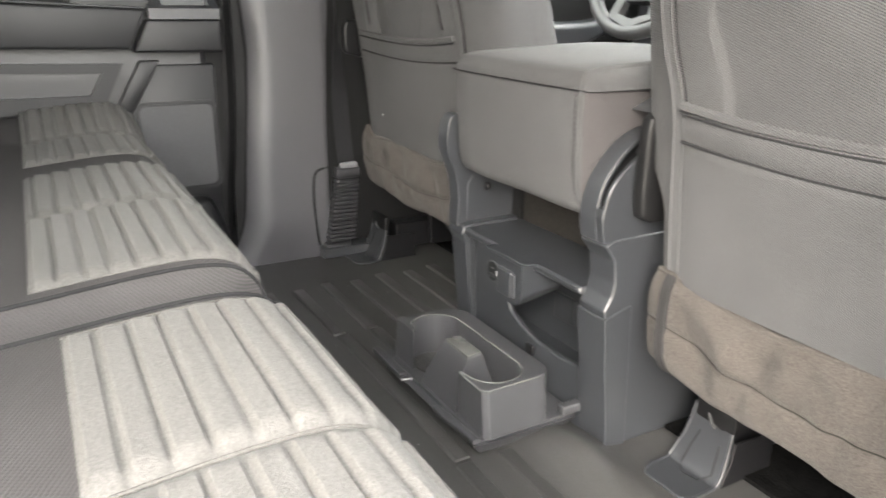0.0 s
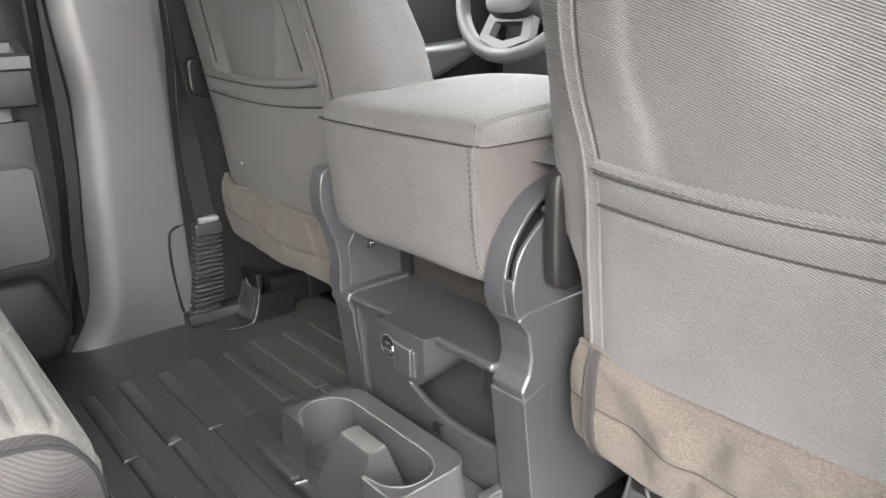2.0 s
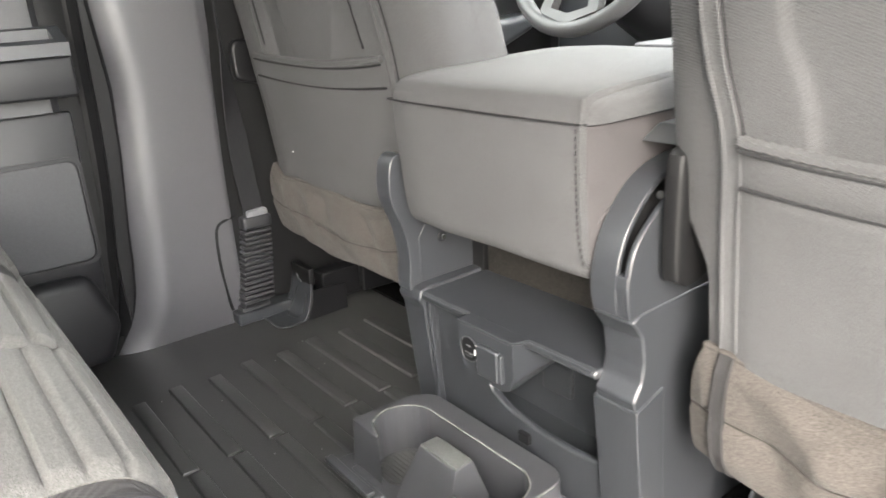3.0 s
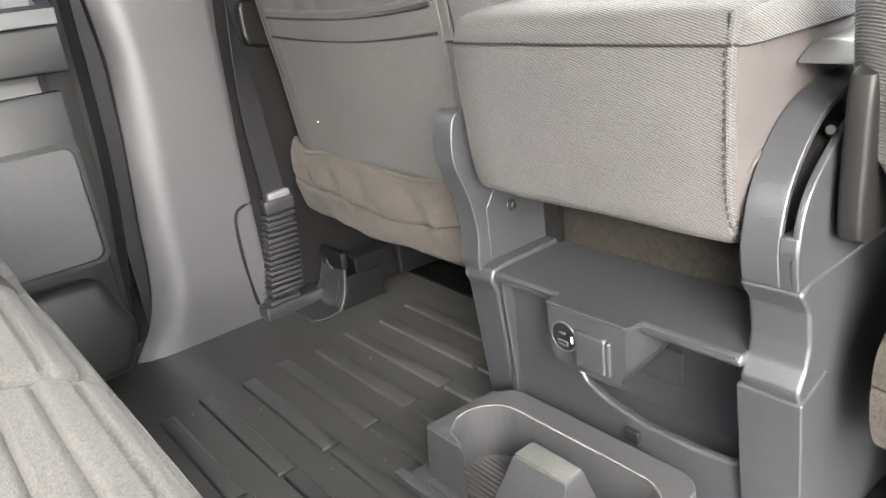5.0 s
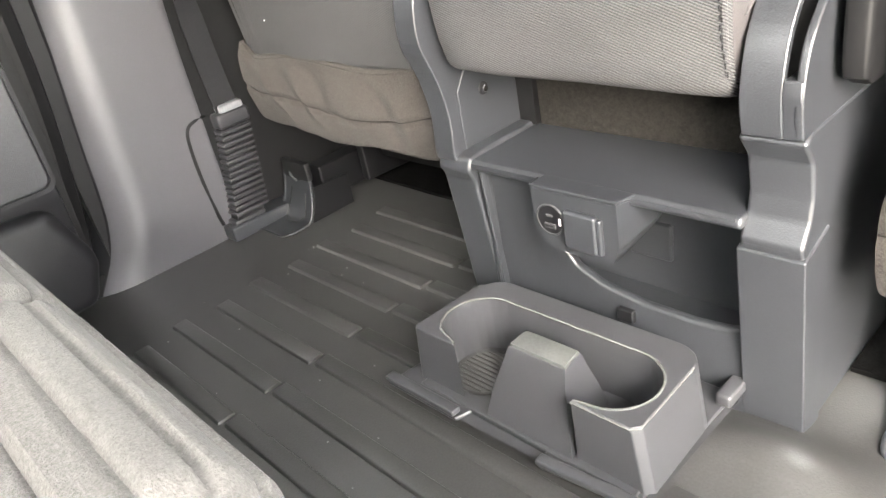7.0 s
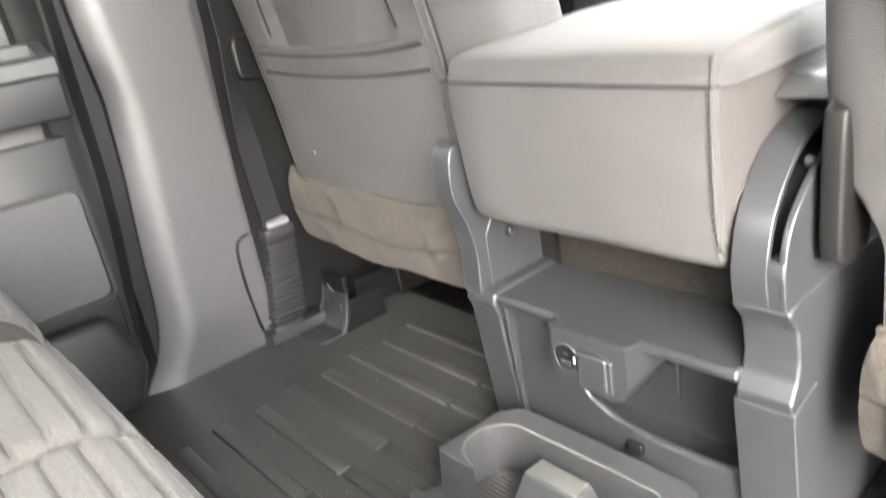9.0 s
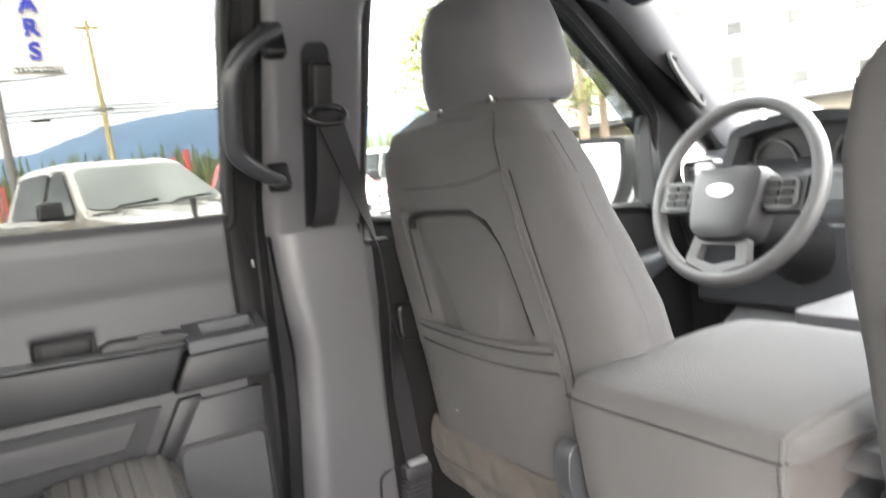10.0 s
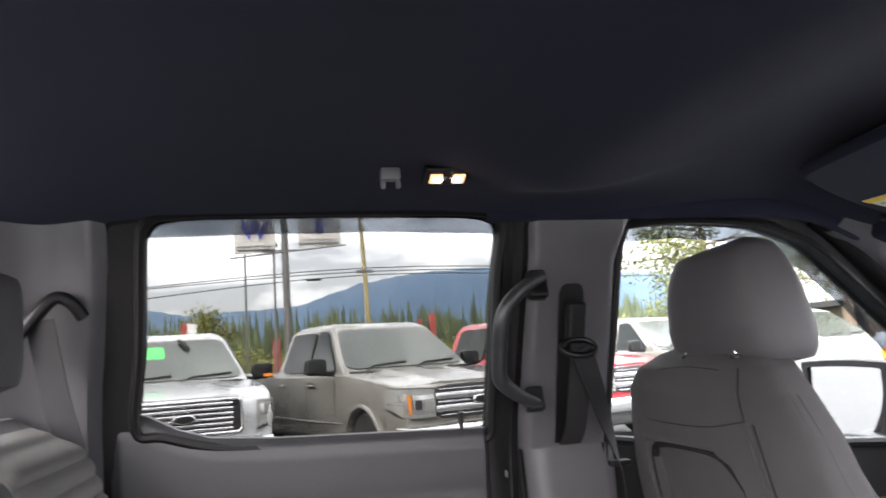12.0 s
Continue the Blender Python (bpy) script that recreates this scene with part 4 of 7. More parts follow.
part("hub", loft([[wp(x * s + 0.006, z * s - HUB_DROP, d) for x, z in hubp] for s, d in ((0.98, 0.03), (1.0, -0.01), (0.93, -0.032), (0.70, -0.040))]), PLASTIC_SOFT, wheel, "padded centre boss")
part("badge", loft([[wp(0.006 + 0.033 * s * math.cos(a), 0.016 - HUB_DROP + 0.0145 * s * math.sin(a), d) for a in [2 * math.pi * k / 24 for k in range(24)]] for s, d in ((1, -0.038), (1, -0.043), (0.85, -0.044))]), STEEL, wheel, "plain oval badge")
for sx in (-1, 1):
    sp2 = part("spoke", loft([[wp(sx * (0.07 + 0.10 * t), z - 0.010, y) for z, y in ((0.036 - 0.004 * t, -0.012), (0.036 - 0.004 * t, 0.012), (-0.034, 0.012), (-0.034, -0.012))] for t in (0, 0.5, 1)]), BLACK, wheel, "spoke with a button pad")
    frame_b = part("button_frame", loft([[wp(sx * 0.122 + a, b - 0.010, d) for a, b in rounded(0.072, 0.060, 0.014)] for d in (-0.012, -0.017)]), WHEEL, sp2)
    for bx in range(2):
        for bz in range(3):
            part("button", loft([[wp(sx * 0.122 + (bx - 0.5) * 0.030 + a, (bz - 1) * 0.017 - 0.010 + b, d) for a, b in rounded(0.025, 0.013, 0.004, 2)] for d in (-0.017, -0.021)]), SEAL, sp2)
spoke_o, spoke_i = [(-0.060, -0.092), (0.066, -0.092), (0.076, -0.150), (0.0, -0.176), (-0.074, -0.150)], [(-0.040, -0.112), (0.042, -0.112), (0.048, -0.142), (0.0, -0.154), (-0.048, -0.142)]
low = part("lower_spoke", plate_hole([wp(p.x, p.y, -0.012) for p in resample([(a, b, 0) for a, b in spoke_o], 30)], [wp(p.x, p.y, -0.010) for p in resample([(a, b, 0) for a, b in spoke_i], 30)], tuple(wt.to_3x3() @ Vector((0, 0.02, 0)))), WHEEL, wheel, "grey lower spoke")
part("column", tube([wp(0, -0.02, 0.03), wp(0, -0.04, 0.12), wp(0, -0.05, 0.28)], [0.055, 0.07, 0.075], 14), BLACK, wheel, "steering column shroud")

# ---- centre console with its folded seat back ----
CARPET_BROWN = mat("brown_console_carpet", (0.018, 0.0165, 0.015), 0.98, vary=0.35, grain=420, blotch=190, bump=1.0, spec=0.1)
console = thing("center_console", (0.0, 0.10, 0.0), "dark grey centre console with an open cup holder and folded armrest", "car console")
post_r = [(0.026, 0.0), (0.003, 0.212), (0.0, 0.219), (0.012, 0.238), (0.016, 0.258), (0.011, 0.290), (-0.006, 0.312), (0.008, 0.320), (0.30, 0.320), (0.30, 0.0)]
part("right_post", slab(post_r, "x", 0.153, 0.206, 0.0055, 3), PLASTIC, console, "tall moulded rear post")
part("lower_cover", slab([(0.0235, 0.0), (0.001, 0.208), (0.048, 0.222), (0.060, 0.0)], "x", 0.150, 0.2085, 0.002, 2), PLASTIC, console)
arc_out = spline([(0, -0.008, 0.315), (0, -0.013, 0.350), (0, 0.001, 0.398), (0, 0.040, 0.440), (0, 0.090, 0.458), (0, 0.16, 0.462)], 6)


def inset(line, depth):
    """A line in the y-z plane moved inwards by depth(z)."""
    out = []
    for i, p in enumerate(line):
        t = (line[min(i + 1, len(line) - 1)] - line[max(i - 1, 0)]).normalized()
        d = depth(p.z)
        out.append((p.y + t.z * d, p.z - t.y * d))
    return out


arc_in = inset(arc_out, lambda z: 0.0065)
part("right_arc", slab([(p.y, p.z) for p in arc_out] + arc_in[::-1], "x", 0.157, 0.1895, 0.002, 2), PLASTIC, console, "curved hinge cover")
part("arc_foot", slab([(-0.0075, 0.315), (-0.0135, 0.350), (-0.0118, 0.362), (0.03, 0.362), (0.03, 0.315)], "x", 0.1885, 0.2035, 0.002, 2), PLASTIC, console)
part("right_cheek", slab([(0.0, 0.316)] + inset(arc_out, lambda z: 0.0005 + 0.013 * smooth(0.375, 0.455, z)) + [(0.30, 0.437), (0.30, 0.316)], "x", 0.1975, 0.2045, 0.002, 2), PLASTIC, console, "outer hinge cheek")
part("cheek_core", slab([(0.016, 0.316)] + inset(arc_out, lambda z: 0.022) + [(0.30, 0.430), (0.30, 0.316)], "x", 0.160, 0.1976), SEAL, console)
part("pivot_screw", disc((0.1935, 0.052, 0.428), (0.3, -0.8, 0.4), 0.0045, 0.010, 14, 0.001), SEAL, console, "small pivot screw")
part("armrest_bracket", slab([(0.06, 0.478), (0.20, 0.486), (0.20, 0.494), (0.09, 0.492)], "x", 0.158, 0.212, 0.002), SATIN, console, "dark glossy hinge bracket")
left_plate = bend([(-0.004, 0.236), (-0.002, 0.285), (-0.010, 0.330), (-0.026, 0.375), (-0.022, 0.420), (-0.006, 0.432), (0.008, 0.420), (0.014, 0.375), (0.050, 0.328), (0.10, 0.305), (0.16, 0.30), (0.16, 0.240), (0.08, 0.232), (0.02, 0.232)], 4)
part("left_plate", slab(left_plate, "x", -0.207, -0.176, 0.004, 2), PLASTIC, console, "curved side plate")
part("left_post", slab([(0.022, 0.0), (0.001, 0.212), (-0.006, 0.226), (-0.001, 0.240), (0.02, 0.244), (0.30, 0.244), (0.30, 0.0)], "x", -0.206, -0.156, 0.004, 2), PLASTIC, console, "left moulded post")
part("left_fin", slab([(0.014, 0.05), (0.002, 0.228), (0.012, 0.228), (0.024, 0.05)], "x", -0.150, -0.146, 0.001, 1), PLASTIC, console)
part("left_liner", box(-0.158, -0.150, 0.012, 0.13, 0.0, 0.232, 0.003), PLASTIC, console)
part("left_wall", slab([(0.015, 0.238), (0.015, 0.31), (0.05, 0.36), (0.14, 0.36), (0.14, 0.238)], "x", -0.181, -0.1745, 0.001, 1), PLASTIC, console)
part("side_screw", disc((-0.176, 0.055, 0.302), (1, 0, 0), 0.008, 0.003, 16, 0.001), BLACK, console, "black side screw")
part("side_screw", disc((-0.174, 0.055, 0.302), (1, 0, 0), 0.0045, 0.004, 6, 0.001), STEEL, console)
shelf = part("shelf", slab([(0.0, 0.226), (-0.003, 0.232), (0.002, 0.2385), (0.12, 0.2385), (0.12, 0.226)], "x", -0.158, 0.156, 0.004, 3), PLASTIC, console, "open storage shelf")
pod_o = [(-0.054, 0.236), (0.047, 0.236), (0.047, 0.190), (0.040, 0.172), (0.026, 0.166), (-0.036, 0.170), (-0.048, 0.176), (-0.054, 0.190)]
pod = part("usb_pod", loft([[(x, -0.020, z) for x, z in pod_o], [(lerp(0, x, 1.03), -0.010, z + 0.001) for x, z in pod_o], [(x * 1.06 + 0.004, 0.05, lerp(z, 0.232, 0.25)) for x, z in pod_o]]), PLASTIC, console, "socket pod under the shelf")
part("pod_top", slab([(-0.055, 0.004), (-0.054, -0.018), (-0.050, -0.021), (0.044, -0.021), (0.048, -0.018), (0.054, 0.004)], "z", 0.234, 0.2388, 0.0015, 2), PLASTIC, pod)
part("usb_ring", tube([(-0.032 + 0.0165 * math.cos(a), -0.0208, 0.203 + 0.0165 * math.sin(a)) for a in [2 * math.pi * k / 28 for k in range(28)]], 0.0012, 6, True), SATIN, pod, "thin round socket ring")
usb = part("usb_socket", disc((-0.032, -0.0195, 0.203), (0, -1, 0), 0.016, 0.0022, 24, 0.0006), BLACK, pod, "round black charging socket")
part("usb_slot", box(-0.039, -0.025, -0.0235, -0.0215, 0.194, 0.1995, 0.0005, 1), SATIN, usb, "bright wide charging slot")
part("usb_tongue", box(-0.037, -0.027, -0.0242, -0.0225, 0.1965, 0.1985, 0.0003, 1), BLACK, usb)
part("usb_small_slot", box(-0.036, -0.028, -0.0235, -0.0215, 0.207, 0.2095, 0.0006, 1), SATIN, usb, "bright small charging slot")
part("usb_mark", box(-0.021, -0.0185, -0.0228, -0.0215, 0.199, 0.207, 0.0004, 1), WHITE_PRINT, usb, "small white charge mark")
part("outlet_cover", box(-0.012, 0.026, -0.028, -0.019, 0.178, 0.220, 0.003, 2), PLASTIC, pod, "hinged square outlet cover")
part("outlet_tab", box(0.024, 0.031, -0.0255, -0.019, 0.178, 0.217, 0.002, 2), PLASTIC, pod)
apron = [(-0.156, 0.0), (-0.156, 0.228), (-0.080, 0.228), (-0.075, 0.185), (-0.062, 0.150), (-0.040, 0.122), (-0.010, 0.108), (0.04, 0.099), (0.10, 0.098), (0.135, 0.102), (0.155, 0.110), (0.155, 0.0)]
part("apron", slab(apron, "y", 0.022, 0.034, 0.004, 3), PLASTIC, console, "curved bin lip")
part("shelf_edge", tube([(-0.150, -0.0035, 0.2365), (-0.058, -0.0035, 0.2365), (-0.054, -0.0205, 0.2380), (0.046, -0.0205, 0.2380), (0.054, -0.0030, 0.2365), (0.152, -0.0030, 0.2365)], 0.0016, 6), PLASTIC, shelf)
part("bin_back", box(-0.155, 0.155, 0.105, 0.115, 0.0, 0.228, 0.002), PLASTIC, console, "deep bin back wall")
part("bin_hatch", box(-0.022, 0.030, 0.098, 0.106, 0.105, 0.150, 0.002), PLASTIC, console, "small embossed hatch")
part("bin_floor", box(-0.155, 0.155, 0.03, 0.11, 0.055, 0.062), PLASTIC, console)
part("apron_clip", box(0.012, 0.032, 0.016, 0.026, 0.072, 0.088, 0.002), BLACK, console, "small latch clip")
part("carpet_back", box(-0.152, 0.156, 0.118, 0.132, 0.236, 0.345, 0.004), CARPET_BROWN, console, "carpeted panel behind the shelf")
part("gap_liner", box(-0.1745, -0.150, 0.110, 0.13, 0.24, 0.335), SEAL, console)
part("body", box(-0.20, 0.20, 0.132, 0.62, 0.0, 0.34, 0.01), BLACK, console)

# cup holder folded down from the console
well_y, well_r = -0.094, 0.043
tray_pts = [(-0.077, -0.140), (-0.136, -0.141), (-0.141, -0.136), (-0.133, -0.040)] + [(-0.130 + 0.03 * (1 - math.cos(a)), -0.050 + 0.03 * math.sin(a)) for a in (0.4, 0.8, 1.2, 1.57)] + \
           [(0.108 + 0.028 * math.sin(a), -0.044 + 0.024 * math.cos(a)) for a in (0, 0.4, 0.8, 1.2, 1.57)] + [(0.139, -0.134), (0.132, -0.142), (0.070, -0.142), (0.076, -0.136)] + \
           [(0.086 + well_r * math.cos(a), well_y + well_r * math.sin(a)) for a in [radians(-78 + 14 * k) for k in range(13)]] + [(0.0, well_y + well_r)] + \
           [(-0.083 + well_r * math.cos(a), well_y + well_r * math.sin(a)) for a in [radians(90 + 14 * k) for k in range(11)]] + [(-0.084, -0.137)]
TRAY = mat("satin_cup_holder_plastic", (0.03675, 0.0372, 0.0408), 0.34, vary=0.14, grain=900, bump=0.2, spec=0.75)
# Pale gloss paints the highlights on the divider top and cup rims.
HIGHLIGHT = mat("highlight_plastic", (0.080, 0.083, 0.080), 0.22, vary=0.15, grain=300, blotch=30, spec=1.0)
FIRM.add(TRAY)
hold = part("cup_holder", slab(tray_pts, "z", 0.030, 0.104, 0.004, 3), TRAY, console, "fold-down twin cup holder")
for v in hold.data.vertices:
    if abs(v.co.x) > 0.129 and (v.co.y < -0.13 or abs(v.co.x) > 0.132):
        v.co.x *= 1 + 0.07 * (0.104 - v.co.z) / 0.074
rim = [(0.086 + well_r * math.cos(a), well_y + well_r * math.sin(a)) for a in [radians(-78 + 7 * k) for k in range(25)]] + [(0.0, well_y + well_r)] + [(-0.083 + well_r * math.cos(a), well_y + well_r * math.sin(a)) for a in [radians(90 + 7 * k) for k in range(21)]]
part("rim_highlight", tube([(0.072, -0.140, 0.1035), *[(x, y, 0.1035) for x, y in rim], (-0.080, -0.138, 0.1035)], 0.0016, 6), HIGHLIGHT, hold, "pale line that paints the highlight on the cup rims")
part("outer_rim_highlight", tube([(0.071, -0.1425, 0.1025), (0.132, -0.1425, 0.1025), (0.1385, -0.136, 0.1025), (0.136, -0.046, 0.1025)], 0.0014, 6), HIGHLIGHT, hold)
part("divider", loft([[(x, y, z) for x, y in rounded_quad] for z, rounded_quad in ((0.034, ((-0.040, -0.146), (0.068, -0.146), (0.050, -0.062), (-0.038, -0.062))), (0.060, ((-0.038, -0.134), (0.058, -0.134), (0.045, -0.068), (-0.036, -0.068))),
                      (0.086, ((-0.034, -0.117), (0.044, -0.117), (0.040, -0.076), (-0.033, -0.076))), (0.1005, ((-0.031, -0.110), (0.041, -0.110), (0.038, -0.080), (-0.031, -0.080))), (0.1045, ((-0.027, -0.106), (0.037, -0.106), (0.035, -0.083), (-0.027, -0.083))))]), TRAY, hold, "tapered divider between the cups")
part("divider_highlight", loft([[(x, y, z) for x, y in ((-0.030 + i, -0.109 + i), (0.040 - i, -0.109 + i), (0.037 - i, -0.081 - i), (-0.030 + i, -0.081 - i))] for z, i in ((0.1000, 0.0), (0.1052, 0.0012), (0.1062, 0.0035))]), HIGHLIGHT, hold, "pale top that paints the highlight of the divider")
part("cup_base", slab([(-0.138, -0.150), (0.138, -0.150), (0.132, -0.02), (-0.128, -0.02)], "z", 0.022, 0.034, 0.002), TRAY, hold)
pad = part("rubber_insert", disc((-0.083, -0.096, 0.034), (0, 0, 1), 0.037, 0.003, 28, 0.001), RUBBER, hold, "ribbed rubber cup pad")
for k in range(11):
    yy = -0.126 + k * 0.0062
    w = math.sqrt(max(0.0, 0.034 ** 2 - (yy + 0.096) ** 2))
    if w > 0.006:
        part("pad_rib", box(-0.083 - w, -0.083 + w, yy - 0.0013, yy + 0.0013, 0.0365, 0.0385, 0.0005, 1), RUBBER, pad)
part("flange", slab([(-0.174, -0.168), (-0.066, -0.168), (-0.060, -0.150), (0.040, -0.150), (0.044, -0.168), (0.142, -0.158), (0.144, 0.018), (-0.146, 0.018)], "z", 0.026, 0.0315, 0.002, 2), TRAY, hold, "thin lid edge under the cups")
part("flange_lip", slab([(-0.174, -0.171), (-0.066, -0.171), (-0.066, -0.158), (-0.174, -0.158)], "z", 0.034, 0.041, 0.002), TRAY, hold)
part("flange_lip", slab([(0.044, -0.172), (0.150, -0.164), (0.150, -0.152), (0.044, -0.160)], "z", 0.034, 0.041, 0.002), TRAY, hold)
part("lid_belly", loft([[(x, y, 0.027) for x, y in ((-0.17, -0.165), (0.148, -0.160), (0.15, 0.015), (-0.148, 0.015))], [(x * 0.90, lerp(y, -0.05, 0.16), 0.004) for x, y in ((-0.17, -0.165), (0.148, -0.160), (0.15, 0.015), (-0.148, 0.015))]]), TRAY, hold, "tapered underside of the lid")
part("hinge_block", box(0.138, 0.154, -0.012, 0.024, 0.036, 0.050, 0.003), TRAY, hold)

# folded seat back: a deep cushion with a smooth end panel
prof = spline([(0, 0.026, 0.333), (0, -0.003, 0.343), (0, -0.015, 0.366), (0, -0.019, 0.42), (0, -0.021, 0.495), (0, -0.017, 0.520), (0, 0.004, 0.534), (0, 0.10, 0.540), (0, 0.26, 0.545), (0, 0.35, 0.538), (0, 0.40, 0.515), (0, 0.405, 0.46), (0, 0.36, 0.40), (0, 0.20, 0.35), (0, 0.07, 0.332)], 5, True)


def cushion_ring(x, s):
    c = Vector((0, 0.19, 0.445))
    out = []
    for p in prof:
        q = Vector((0, p.y, p.z))
        d = q - c
        q = c + Vector((0, d.y - math.copysign(min(abs(d.y), s), d.y), d.z - math.copysign(min(abs(d.z), s), d.z)))
        out.append((x + 0.006 * smooth(0.36, 0.50, q.z) * (1 if x < 0 else 0) * -1, q.y, q.z))
    return out


folded = part("folded_backrest", loft([cushion_ring(x, s) for x, s in ((-0.168, 0.022), (-0.164, 0.008), (-0.155, 0.002), (-0.10, 0.0), (0.0, -0.001), (0.10, 0.0), (0.138, 0.0005), (0.146, 0.002), (0.1495, 0.006), (0.150, 0.014))]), CLOTH, console, "cloth covered seat back folded down as an armrest")


def rear_y(z):
    return curve_at([(0.333, 0.026), (0.343, -0.003), (0.366, -0.015), (0.42, -0.019), (0.495, -0.021), (0.52, -0.017)], z)


part("seam", tube(spline([(-0.166, 0.10, 0.505), (-0.168, 0.0, 0.506), (-0.160, -0.021, 0.506), (0.0, -0.0225, 0.505), (0.138, -0.0222, 0.505), (0.147, -0.0185, 0.505), (0.153, -0.004, 0.503), (0.1575, 0.03, 0.503), (0.1605, 0.10, 0.503), (0.1605, 0.16, 0.503)], 6), 0.0012, 6), PIPING, folded)
for k in range(20):
    z = 0.362 + k * 0.0071
    x = 0.1455 + 0.004 * smooth(0.40, 0.36, z)
    part("stitch", tube([(x, rear_y(z) - 0.0012, z), (x, rear_y(z) - 0.0012, z + 0.0042)], 0.0007, 5), PIPING, folded)
part("end_seam", tube(spline([(0.1475, -0.014, 0.528), (0.1475, -0.0185, 0.49), (0.1475, -0.0165, 0.42), (0.148, -0.011, 0.368), (0.149, 0.008, 0.347)], 5), 0.0024, 8), CLOTH, folded)
part("end_panel", loft([[(x, y, min(z, 0.5025)) for x, y, z in cushion_ring(x, e)] for x, e in ((0.146, 0.008), (0.1505, 0.010), (0.1545, 0.022), (0.1565, 0.05))]), END_CLOTH, folded, "smooth gathered end panel")
part("end_band", loft([[(x, y, max(z, 0.5035)) for x, y, z in cushion_ring(x, e)] for x, e in ((0.146, 0.006), (0.1535, 0.009), (0.1585, 0.016), (0.1605, 0.03))]), CLOTH, folded, "cloth band round the top of the end")
for rr in (0.020, 0.033):
    part("gather_fold", tube([(0.1545, 0.032 + rr * math.cos(a), 0.392 + rr * 0.8 * math.sin(a)) for a in [radians(15 + 10 * k) for k in range(15)]], [0.0012 + 0.004 * math.sin(math.pi * k / 14) for k in range(15)], 8, flat=0.6), END_CLOTH, folded)
part("console_lid", slab(rounded(0.30, 0.25, 0.03), "z", 0.46, 0.535, 0.012, 3), CLOTH_SMOOTH, console, "front storage lid")
for v in bpy.data.objects["console_lid"].data.vertices:
    v.co += Vector((0.0, 0.55, 0.0))
part("lid_latch", box(-0.06, 0.02, 0.50, 0.56, 0.532, 0.538, 0.002), BLACK, console, "lid latch")

# ---- front seats ----
SEAT_REAR = [(0.16, 0.082), (0.25, 0.068), (0.45, 0.045), (0.55, 0.030), (0.73, 0.0), (0.86, -0.018), (0.90, -0.012), (0.93, 0.015)]
SEAT_HALF = [(0.16, 0.262), (0.24, 0.272), (0.50, 0.278), (0.70, 0.272), (0.80, 0.258), (0.86, 0.235), (0.90, 0.200), (0.925, 0.145), (0.935, 0.09)]


HEM = mat("dark_fleece_thread", (0.0144, 0.01296, 0.01176), 0.95, vary=0.1, spec=0.1)


